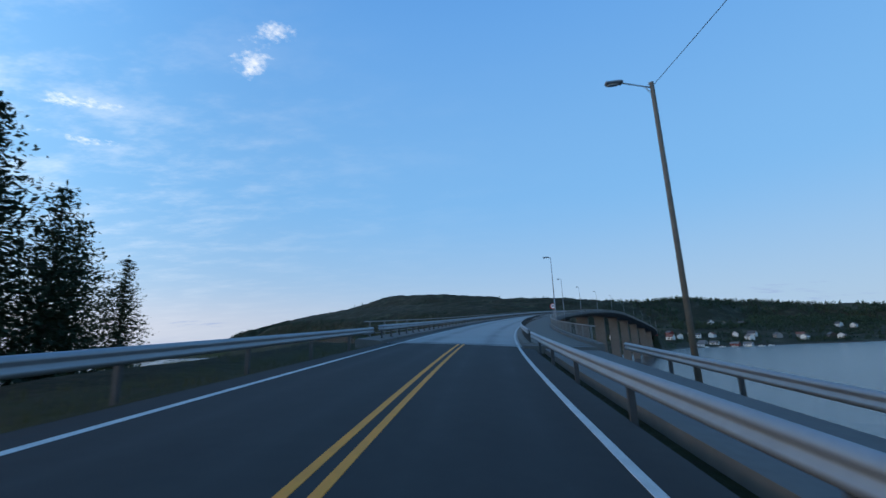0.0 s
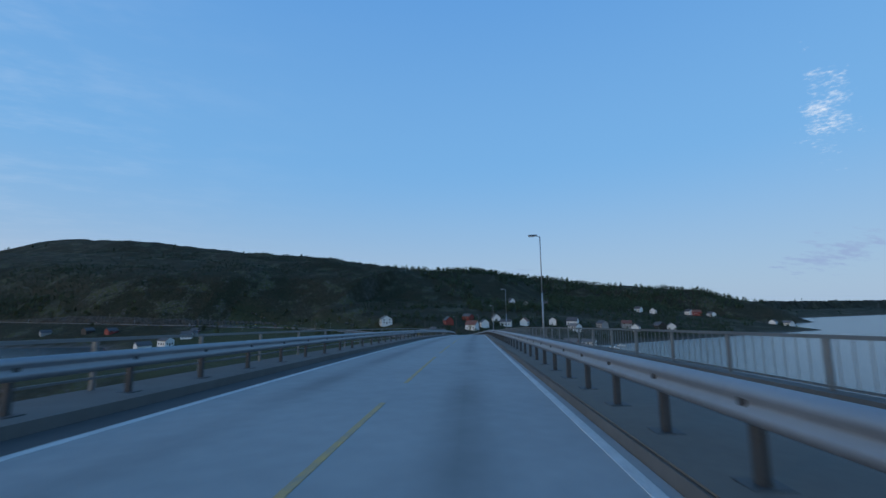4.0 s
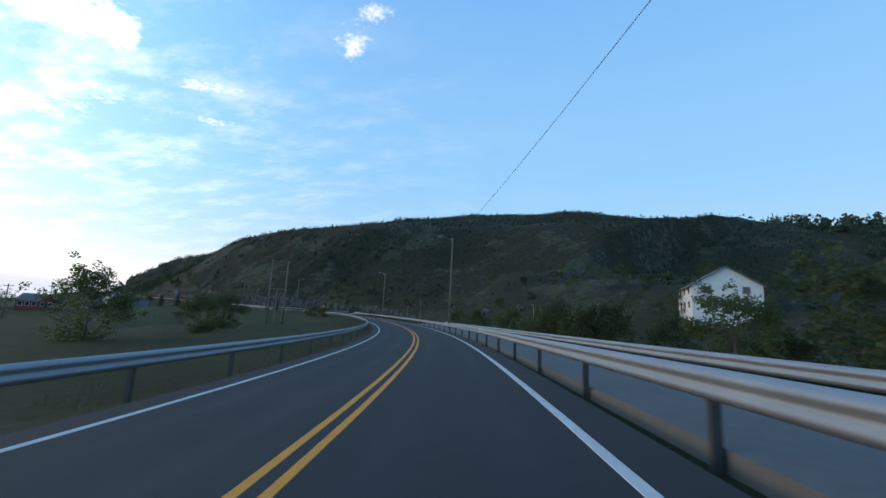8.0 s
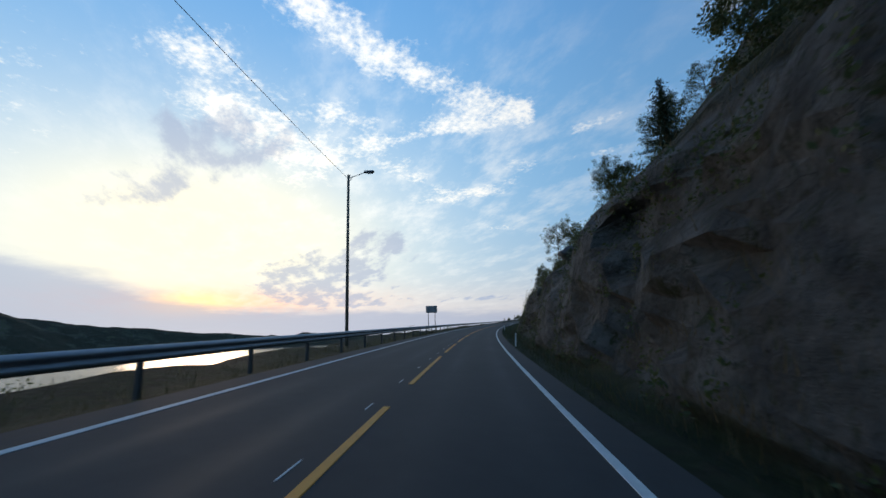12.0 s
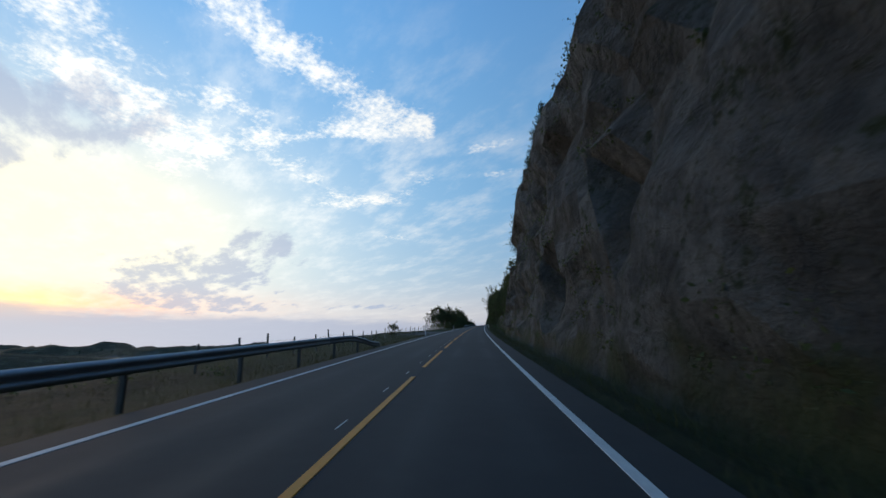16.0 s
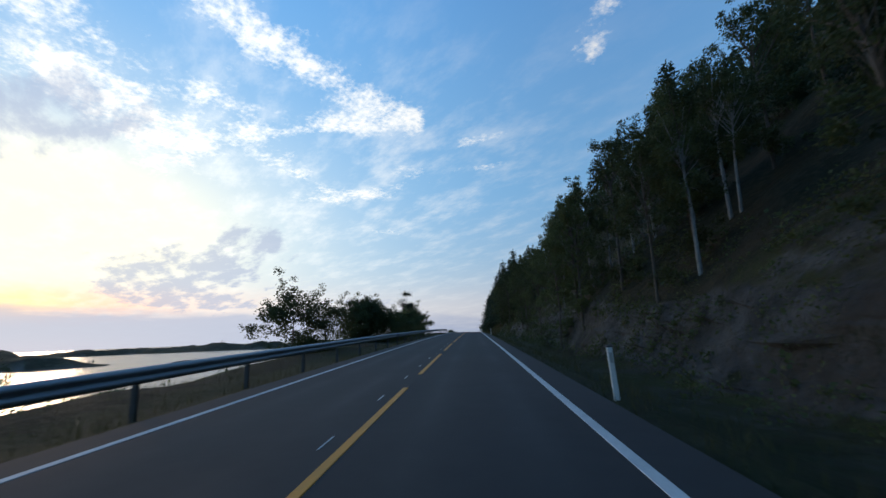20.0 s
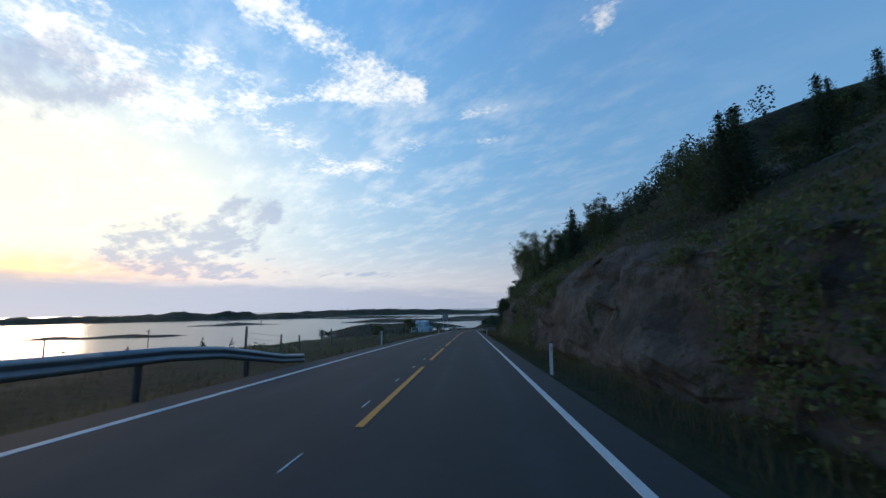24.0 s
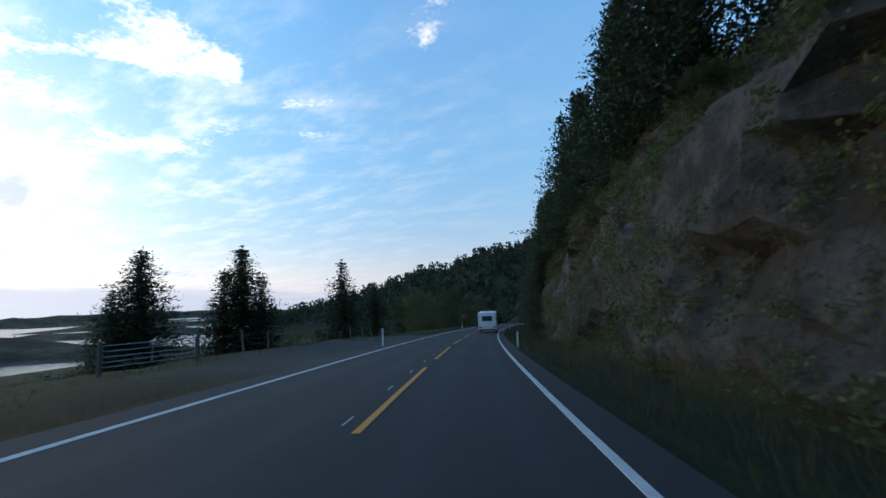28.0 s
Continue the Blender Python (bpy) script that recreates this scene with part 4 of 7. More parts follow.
# edge lines
for par, a, b in ((road_a, -165, BRIDGE[0]), (deck, *BRIDGE), (road_b, BRIDGE[1], 2710)):
    strip_on(par, "edge_line", -3.32, -3.18, a, b, M_WHITE, shift=left_shift)
for par, a, b in ((road_a, -165, BRIDGE[0]), (deck, *BRIDGE), (road_b, BRIDGE[1], 876), (road_b, 966, 2710)):
    strip_on(par, "edge_line", 2.84, 2.98, a, b, M_WHITE)
# double centre line on both sides of the bridge
for par, a, b in ((road_a, -165, BRIDGE[0]), (road_b, BRIDGE[1], 868)):
    strip_on(par, "centre_line", -0.19, -0.07, a, b, M_YELLOW)
    strip_on(par, "centre_line", 0.07, 0.19, a, b, M_YELLOW)


def split(s):
    return -float(step01(np.array(s), 866, 905) * 1.5)


strip_on(road_b, "centre_line", 0.06, 0.18, 868, 931, M_YELLOW)
strip_on(road_b, "centre_line", -0.19, -0.07, 868, 926, M_YELLOW, shift=split)
strip_on(road_b, "centre_line", 0.06, 0.18, 951, 1072, M_YELLOW)


def rejoin(s):
    return -float((1 - step01(np.array(s), 990, 1060)) * step01(np.array(s), 948, 956) * 1.25)


strip_on(road_b, "centre_line", -0.19, -0.07, 951, 1058, M_YELLOW, shift=rejoin, step=1.5)
# broken centre lines
for i in range(-1, 160):
    e = float(np.interp(i, (-1, 0, 1, 28, 46, 55, 73, 82, 109, 118, 126, 135, 144, 160), (1086.2, 1096.3, 1106.5, 1374.8, 1553.9, 1644.3, 1826.4, 1917.0, 2194.4, 2285.1, 2368.0, 2463.0, 2558.3, 2727.0)))
    strip_on(road_b, "centre_dash", -0.06, 0.06, e - 7.7, e, M_YELLOW, z=0.008, step=3.85)
for s in np.arange(280.5 - 20 * 10.1, 500, 10.1):
    strip_on(deck, "centre_dash", -0.05, 0.05, s - 7.7, s, M_YELLOW_WORN, step=3.85)
# dark gutter left of the bridge's edge line, and tar patches on the deck
strip_on(deck, "gutter", -3.99, -3.36, *BRIDGE, M_GUTTER, z=0.004)
for i, (s, d) in enumerate(((549.9, 0.37), (550.6, 0.41), (550.8, 2.45), (556.0, 0.2), (553.0, -2.2), (96.5, -0.9), (99.0, 0.3), (281.0, 1.6), (284.5, 1.7), (292.0, 1.5))):
    pts = []
    for k in range(10):
        w = 2 * math.pi * k / 10
        pts.append(at_road(s + math.sin(w) * (0.05 + 0.02 * math.sin(5 * w + i)), d + math.cos(w) * (0.1 + 0.04 * math.sin(3 * w + i)), 0.004 - 0.012 * abs(d)))
    child("tar_patch", mesh_from("tar_patch", pts, [tuple(range(10))], M_PATH), deck, label="black tar patch")
# lane of the opposite direction at the junction, and the broken edge line past the bus bay
def lane_edge(s):
    return float(np.interp(s, (905, 926, 960, 1003, 1015, 1056), (-5.2, -5.8, -5.2, -4.0, -3.5, -3.3)))


for s in np.arange(909.4, 1056.0, 3.1):
    strip_on(road_b, "lane_dash", -0.05, 0.05, s, s + 1.3, M_WHITE, z=0.008, shift=lane_edge)
for s in np.arange(879.0, 964.0, 6.0):
    strip_on(road_b, "lane_dash", 2.92, 3.07, s, s + 3.0, M_WHITE, z=0.008)
# thin setting-out ticks beside the centre line
tick_v, tick_f = [], []
for s in np.concatenate((np.arange(884.0, 1075.0, 3.0), np.arange(1090.0, 2705.0, 3.0))):
    d = 0.42 if s < 1080 else -0.3
    tv, tf = swept([(d, -0.004), (d + 0.006, 0.0), (d + 0.02, 0.0), (d + 0.026, -0.004)], s, s + 0.55, 1.0, closed=False)
    tick_f += [tuple(i + len(tick_v) for i in q) for q in tf]
    tick_v += [(a, b, c + 0.003) for a, b, c in tv]
tagged(child("setting_out_tick", mesh_from("setting_out_tick", tick_v, tick_f, M_WHITE), road_b, label="thin white setting-out ticks"), kind="stuff")
# joints at the two ends
for s in (BRIDGE[0] + 0.4, BRIDGE[1] - 0.4):
    strip_on(deck, "expansion_joint", -3.7, 3.05, s - 0.12, s + 0.12, M_POST, z=0.008, step=1.0, bow=0.0)

# bridge body
v, f = swept([(-5.35, 0.16), (-4.01, 0.12), (-4.01, -0.62), (3.11, -0.62), (3.11, 0.10), (6.55, 0.12), (6.55, 0.3), (6.9, 0.3), (6.9, -0.5), (3.2, -1.7), (-3.2, -1.7), (-5.35, -0.5)], BRIDGE[0] - 1, BRIDGE[1] + 1, 4.0)
bridge = thing("bridge", "long concrete beam bridge rising over the sound", "bridge", kind="structure")
child("girder", mesh_from("girder", v, f, M_CONCRETE), bridge)
v, f = swept(slab(3.13, 6.54, 0.135, 0.02), BRIDGE[0], BRIDGE[1], 4.0)
child("walkway", mesh_from("walkway", v, f, M_WALKWAY), bridge, label="brown-grey concrete walkway")
for s in np.arange(BRIDGE[0] + 40, BRIDGE[1] - 20, 48.0):
    p = at_road(s, 0.0)
    h = p.z - SEA + 8
    bm = bmesh.new()
    box(bm, 0, 0, 0, 5.2, 1.4, h - 1.5, 0.15)
    box(bm, 0, 0, h - 2.4, 6.4, 1.8, 0.9, 0.1)
    part("pier", bm, M_CONCRETE, bridge, m=pose(p.x, p.y, SEA - 8, 0, 0, turn_at(s)))

# footpath right of the road on the approaches
for a, b in ((-160, BRIDGE[0]), (BRIDGE[1], 800)):
    v, f = swept(slab(4.1, 6.7, -0.02, 0.5), a, b, 4.0)
    tagged(new("footpath", mesh_from("footpath", v, f, M_PATH)), "grey asphalt footpath behind the guardrail", "footpath", kind="structure")


# ---- guardrails ----
def beam_profile(side):
    """W-shaped steel beam, facing the road."""
    pts = [(0.0, 0.44), (0.035, 0.46), (0.075, 0.50), (0.075, 0.54), (0.02, 0.58), (0.02, 0.61), (0.075, 0.65), (0.075, 0.69), (0.035, 0.73), (0.0, 0.75)]
    back = [(d - 0.012, z) for d, z in pts[::-1]]
    return [((-d) * side, z) for d, z in pts + back]


def post_mesh():
    bm = bmesh.new()
    box(bm, 0, 0.035, -0.6, 0.1, 0.012, 1.22)
    box(bm, 0, -0.035, -0.6, 0.1, 0.012, 1.22)
    box(bm, -0.045, 0, -0.6, 0.012, 0.058, 1.22)
    me = bpy.data.meshes.new("post")
    bm.to_mesh(me)
    bm.free()
    me.materials.append(M_POST)
    return me


POST = post_mesh()
bmf = bmesh.new()
box(bmf, 0, 0, -0.4, 0.09, 0.09, 1.0, 0.01)
box(bmf, 0, 0, 0.0, 0.3, 0.26, 0.025, 0.006)
box(bmf, -0.05, 0, 0.5, 0.1, 0.08, 0.16)
POST_BRIDGE = bpy.data.meshes.new("post")
bmf.to_mesh(POST_BRIDGE)
bmf.free()
POST_BRIDGE.materials.append(M_POST)


def guardrail(s0, s1, d, gap=4.0, z=0.0, post=None, ends=(False, False), shift=None, label="galvanised steel guardrail on short posts"):
    side = 1 if d > 0 else -1
    rail = thing("guardrail", label, "guardrail", kind="structure", group="guardrails along the road")

    def lift(s):
        dz = z
        if ends[0]:
            dz -= 0.62 * (1 - float(step01(np.array(s), s0, s0 + 7)))
        if ends[1]:
            dz -= 0.62 * float(step01(np.array(s), s1 - 7, s1))
        return dz

    prof = [(d + a, b) for a, b in beam_profile(side)]
    s = s0
    while s < s1 - 0.5:
        e = min(s1, s + 48.0)
        v, f = swept(prof, s, e + (0.05 if e < s1 else 0), 2.0, shift=shift, lift=lift)
        child("beam", mesh_from("beam", v, f, M_STEEL, True), rail)
        s = e
    for p in np.arange(s0 + 1.0, s1 - 0.5, gap):
        dz = lift(p)
        sh = shift(p) if shift else 0.0
        child("post", post or POST, rail, stand(p, d + sh + side * 0.06, dz, 0 if side > 0 else 180))
    return rail


guardrail(-150, BRIDGE[0], -4.7, label="galvanised guardrail beside a grass verge")
guardrail(-150, BRIDGE[0], 3.6)
guardrail(-150, BRIDGE[0] - 3, 7.3, z=-0.25, label="second guardrail beyond the footpath")
guardrail(*BRIDGE, -4.45, 2.0, 0.12, POST_BRIDGE, label="galvanised guardrail along the bridge kerb")
guardrail(*BRIDGE, 3.5, 1.55, 0.12, POST_BRIDGE, label="galvanised guardrail between bridge lane and walkway")
guardrail(BRIDGE[1], 897, -4.7, ends=(False, True), label="galvanised guardrail round the left-hand bend")
guardrail(BRIDGE[1], 868, 3.95, ends=(False, True))
guardrail(BRIDGE[1], 792, 7.3, z=-0.25, label="second guardrail beyond the footpath")


def junction_shift(s):
    return -widen(s) * 1.05


guardrail(944, 1482, -4.8, ends=(True, True), shift=junction_shift, label="galvanised guardrail above the fjord")


def guardrail_line(pts, label, z=-0.12):
    """A guardrail through s, d points, where it leaves the road's line."""
    rail = thing("guardrail", label, "guardrail", kind="structure", group="guardrails along the road")
    q = [at_road(s, d, z) for s, d in pts]
    fine = []
    for i in range(len(q) - 1):
        a, b, c, e = q[max(0, i - 1)], q[i], q[i + 1], q[min(len(q) - 1, i + 2)]
        for k in range(8):
            u = k / 8
            fine.append(0.5 * (2 * b + (c - a) * u + (2 * a - 5 * b + 4 * c - e) * u * u + (3 * b - a - 3 * c + e) * u**3))
    fine.append(q[-1])
    prof = beam_profile(1)
    v, f, k = [], [], len(prof)
    for i, p in enumerate(fine):
        t = (fine[min(i + 1, len(fine) - 1)] - fine[max(i - 1, 0)]).normalized()
        side = Vector((t.y, -t.x, 0))
        v += [p + side * a + Vector((0, 0, b)) for a, b in prof]
    for i in range(len(fine) - 1):
        f += [(i * k + j, i * k + (j + 1) % k, (i + 1) * k + (j + 1) % k, (i + 1) * k + j) for j in range(k)]
    child("beam", mesh_from("beam", v, f, M_STEEL, True), rail)
    run = 0.0
    for p, q2 in zip(fine[:-1], fine[1:]):
        run += (q2 - p).length
        if run > 4.0:
            run = 0.0
            t = (q2 - p).normalized()
            child("post", POST, rail, pose(p.x + t.y * 0.06, p.y - t.x * 0.06, p.z, 0, 0, math.degrees(math.atan2(-t.x, t.y))))
    return rail


guardrail_line([(930, 60), (934, 46), (937.5, 33), (942, 23), (950, 14.8), (962, 10.2), (975, 7.4), (988, 5.6), (1000, 4.5), (1010, 3.95)], "galvanised guardrail curving round behind the side road", -0.2)
guardrail(1612, 1927, -4.8, ends=(True, True))
guardrail(2092, 2197, -4.8, ends=(True, True))
guardrail(2328, 2497, -4.8, ends=(True, True))
guardrail(2393, 2421, 4.6, ends=(True, True), label="short guardrail below the rock face")


# railing along the bridge's edges
def railing(d, height, name_label):
    r = thing("bridge_railing", name_label, "railing", kind="structure")
    side = 1 if d > 0 else -1
    for z0, z1, w in ((height - 0.05, height + 0.01, 0.07), (0.34, 0.38, 0.04)):
        for a in np.arange(BRIDGE[0], BRIDGE[1], 48.0):
            b = min(BRIDGE[1], a + 48.0)
            v, f = swept([(d - w / 2, z0), (d + w / 2, z0), (d + w / 2, z1), (d - w / 2, z1)], a, b, 3.0)
            child("rail", mesh_from("rail", v, f, M_RAILPAINT), r)
    bm = bmesh.new()
    box(bm, 0, 0, 0.1, 0.07, 0.07, height - 0.12, 0.008)
    me = bpy.data.meshes.new("post")
    bm.to_mesh(me)
    bm.free()
    me.materials.append(M_RAILPAINT)
    for s in np.arange(BRIDGE[0] + 1, BRIDGE[1], 2.5 if side > 0 else 3.0):
        child("post", me, r, stand(s, d))
    if side > 0:
        verts, faces = [], []
        for s in np.arange(BRIDGE[0] + 1.1, BRIDGE[1] - 0.1, 0.27):
            x, y, h, tx, ty = along(s)
            cx, cy = x + ty * d, y - tx * d
            h += lean_at(s, d)
            o = 0.006
            k = len(verts)
            for zz in (h + 0.36, h + height - 0.04):
                verts += [(cx - o, cy - o, zz), (cx + o, cy - o, zz), (cx + o, cy + o, zz), (cx - o, cy + o, zz)]
            faces += [(k, k + 1, k + 5, k + 4), (k + 1, k + 2, k + 6, k + 5), (k + 2, k + 3, k + 7, k + 6), (k + 3, k, k + 4, k + 7)]
        tagged(child("bars", mesh_from("bars", verts, faces, M_RAILPAINT), r, label="thin upright bars"), kind="stuff")


railing(6.75, 1.1, "grey steel railing with upright bars beside the walkway")
railing(-5.2, 1.05, "plain grey steel railing at the bridge edge")

# ---- trees ----
def quads_mesh(name, centers, normals, sizes, mat, rng, aspect=0.6):
    """Many small leaf-like quads, each with its own place, facing and size."""
    n = len(centers)
    nrm = normals / (np.linalg.norm(normals, axis=1, keepdims=True) + 1e-9)
    ref = rng.normal(size=(n, 3))
    u = np.cross(nrm, ref)
    u /= np.linalg.norm(u, axis=1, keepdims=True) + 1e-9
    v = np.cross(nrm, u)
    su, sv = sizes[:, None] * 0.5, sizes[:, None] * 0.5 * aspect
    pts = np.stack((centers - u * su, centers - v * sv + u * su * 0.1, centers + u * su, centers + v * sv + u * su * 0.1), 1).reshape(-1, 3)
    me = bpy.data.meshes.new(name)
    me.vertices.add(len(pts))
    me.vertices.foreach_set("co", pts.astype(np.float32).ravel())
    me.loops.add(4 * n)
    me.loops.foreach_set("vertex_index", np.arange(4 * n, dtype=np.int32))
    me.polygons.add(n)
    me.polygons.foreach_set("loop_start", (np.arange(n) * 4).astype(np.int32))
    me.materials.append(mat)
    me.update(calc_edges=True)
    return me


def limbs_mesh(name, segs, mat, n=6):
    verts, faces = [], []
    for a, b, r0, r1 in segs:
        a, b = Vector(a), Vector(b)
        q = (b - a).to_track_quat("Z", "Y").to_matrix()
        k = len(verts)
        for p, r in ((a, r0), (b, r1)):
            for i in range(n):
                w = 2 * math.pi * i / n
                verts.append(p + q @ Vector((math.cos(w) * r, math.sin(w) * r, 0)))
        for i in range(n):
            faces.append((k + i, k + (i + 1) % n, k + n + (i + 1) % n, k + n + i))
        faces.append(tuple(k + n + i for i in range(n)))
    return mesh_from(name, verts, faces, mat, True)


def broadleaf(seed, h, spread, leaves, mat, bark, low=0.22, lean=0.0, leaf=0.34, stem=0.02):
    """A leafy tree: forked tapered stem and a ragged crown of leaf clumps."""
    rng = np.random.default_rng(seed)
    segs, tips = [], []
    top = np.array((lean, 0, h * 0.72))
    mid = np.array((lean * 0.4, rng.normal() * 0.15, h * 0.36))
    segs += [((0, 0, -0.4), mid, h * stem, h * stem * 0.7), (mid, top, h * stem * 0.7, h * 0.004)]
    for i in range(13):
        f = rng.uniform(0.25, 0.95)
        base_ = mid * (1 - f) + top * f if f > 0.3 else mid * f / 0.3
        w = rng.uniform(0, 6.28)
        ln = spread * rng.uniform(0.55, 1.0) * (1.15 - 0.5 * f)
        tip = base_ + np.array((math.cos(w) * ln, math.sin(w) * ln, h * rng.uniform(0.08, 0.24)))
        segs.append((base_, tip, h * stem * 0.3, h * 0.0015))
        tips.append(tip)
    tips.append(top + np.array((0, 0, h * 0.22)))
    tips.append(top + np.array((spread * 0.2, 0, h * 0.12)))
    for i in range(48):
        w, f = rng.uniform(0, 6.28), rng.uniform(low, 0.98)
        r = spread * math.sin(math.pi * min(1, (f - low * 0.6) / (1.04 - low * 0.6)))**0.6 * rng.uniform(0.35, 1.08)
        tip = np.array((math.cos(w) * r + lean * f, math.sin(w) * r, h * f))
        tips.append(tip)
        if i % 3 == 0:
            root_ = mid * (1 - f) + top * f if f > 0.36 else np.array((0, 0, h * f * 0.9))
            segs.append((root_ - np.array((0, 0, h * 0.05)), tip, h * stem * 0.16, h * 0.001))
    # twigs that stick out past the crown
    for i in range(26):
        k = tips[int(rng.integers(len(tips)))]
        out = np.array((k[0] - lean * 0.5, k[1], max(0.2, k[2] - h * 0.4)))
        tips.append(k + out / (np.linalg.norm(out) + 1e-6) * spread * rng.uniform(0.2, 0.42))
    tips = np.array(tips)
    share = rng.uniform(0.35, 1.0, len(tips))
    share[-26:] *= 0.35
    per = np.maximum(1, (share / share.sum() * leaves).astype(int))
    c = np.repeat(tips, per, 0)
    rad = np.repeat(np.sqrt(share), per)[:, None] * spread * 0.3
    o = rng.normal(size=c.shape)
    o = o / np.linalg.norm(o, axis=1, keepdims=True) * rng.uniform(0.05, 1, (len(c), 1))**0.6
    o[:, 2] *= 0.85
    c = c + o * rad
    c = c[c[:, 2] > h * low * 0.5]
    nrm = rng.normal(size=c.shape) + np.array((0, 0, 0.5))
    return limbs_mesh("trunk", segs, bark), quads_mesh("crown", c, nrm, rng.uniform(0.6, 1.4, len(c)) * leaf, mat, rng, 0.7)


def spruce(seed, h, r, mat, levels=24):
    """A conifer: straight stem, whorls of drooping needle-covered boughs."""
    rng = np.random.default_rng(seed)
    cs, ns, sz = [], [], []
    segs = [((0, 0, -0.4), (0, 0, h), h * 0.016, 0.01)]
    for i in range(levels):
        f = 0.07 + 0.93 * i / levels
        z = h * f
        ln0 = r * (1 - f)**0.85 * rng.uniform(0.8, 1.12) + 0.12
        k = 7 if f < 0.8 else 5
        for j in range(k):
            w = 2 * math.pi * (j + rng.uniform(-0.3, 0.3)) / k + i * 0.7
            ln = ln0 * rng.uniform(0.65, 1.1)
            dirv = np.array((math.cos(w), math.sin(w), 0.0))
            m = max(3, int(ln / 0.2))
            for t in np.linspace(0.1, 1, m):
                p = dirv * ln * t + np.array((0, 0, z - 0.28 * ln * t + 0.16 * ln * t * t))
                for _ in range(5):
                    cs.append(p + rng.normal(size=3) * np.array((0.16, 0.16, 0.09)))
                    ns.append(np.array((-dirv[0] * 0.3, -dirv[1] * 0.3, 1.0)) + rng.normal(size=3) * 0.6)
                    sz.append(rng.uniform(0.16, 0.4) * (0.75 + 0.25 * (1 - t)))
            if i % 4 == 0 and j % 2 == 0:
                segs.append(((0, 0, z), tuple(dirv * ln * 0.8 + np.array((0, 0, z - 0.1 * ln))), 0.03, 0.01))
    cs.append(np.array((0, 0, h + 0.1)))
    ns.append(np.array((1.0, 0, 0)))
    sz.append(0.4)
    return limbs_mesh("trunk", segs, M_BARK), quads_mesh("crown", np.array(cs), np.array(ns), np.array(sz), mat, rng, 0.45)


def pine(seed, h, r, leaves=8000):
    """A tall pine: bare stem, flat uneven tiers of needles near the top."""
    rng = np.random.default_rng(seed)
    bend = rng.normal(size=2) * h * 0.03
    top = np.array((bend[0], bend[1], h * 0.96))
    segs = [((0, 0, -0.4), tuple(top * 0.5), h * 0.017, h * 0.012), (tuple(top * 0.5), tuple(top), h * 0.012, 0.02)]
    tiers = []
    for i in range(24):
        f = rng.uniform(0.4, 1.0)
        w = rng.uniform(0, 6.28)
        ln = r * rng.uniform(0.35, 1.0) * (1.25 - 0.75 * f)
        b = top * f
        tip = b + np.array((math.cos(w) * ln, math.sin(w) * ln, ln * rng.uniform(0.0, 0.35)))
        segs.append((tuple(b), tuple(tip), 0.05, 0.015))
        tiers.append((tip, ln * 0.42 + 0.25))
        tiers.append((b * 0.4 + tip * 0.6 + np.array((0, 0, 0.15)), ln * 0.3 + 0.2))
    tiers.append((top + np.array((0, 0, 0.3)), r * 0.35))
    cs = []
    for tip, rad in tiers:
        k = leaves // len(tiers)
        o = rng.normal(size=(k, 3)) * np.array((rad * 0.6, rad * 0.6, rad * 0.36))
        cs.append(tip + o)
    c = np.vstack(cs)
    nrm = rng.normal(size=c.shape) + np.array((0, 0, 0.9))
    return limbs_mesh("trunk", segs, M_BARK), quads_mesh("crown", c, nrm, rng.uniform(0.1, 0.26, len(c)), M_PINE, rng, 0.45)


TREE_SORTS = {}


def add_sort(key, label, category, meshes):
    TREE_SORTS.setdefault(key, []).append([label, category, meshes, None])


for k in range(4):
    add_sort("leafy", "leafy green roadside tree against the evening sky", "tree", broadleaf(10 + k, 9.0, 2.5 + 0.25 * k, 9000, M_LEAF, M_BARK, low=0.1, leaf=0.125, stem=0.014))
for k in range(3):
    add_sort("slender", "slender dark broadleaf tree on the wooded bank", "tree", broadleaf(30 + k, 10.0, 1.9, 8000, M_LEAF, M_BARK, low=0.12, leaf=0.12, stem=0.01))
for k in range(3):
    add_sort("birch", "pale-stemmed birch with an open leafy crown", "tree", broadleaf(50 + k, 10.0, 1.7, 8000, M_LEAF, M_BIRCH, low=0.36, lean=0.5, leaf=0.1, stem=0.011))
for k in range(3):
    add_sort("bush", "rounded green bush on the verge", "bush", broadleaf(70 + k, 2.6, 1.5, 8000, M_LEAF, M_BARK, low=0.05, leaf=0.085))
for k in range(4):
    add_sort("spruce", "dark green spruce with drooping boughs", "tree", spruce(90 + k, 9.5, 2.9 + 0.35 * k, M_SPRUCE, 28))
for k in range(4):
    add_sort("pine", "tall dark pine with flat needle tiers", "tree", pine(110 + k, 10.5, 3.0))

TREE_RNG = np.random.default_rng(5)


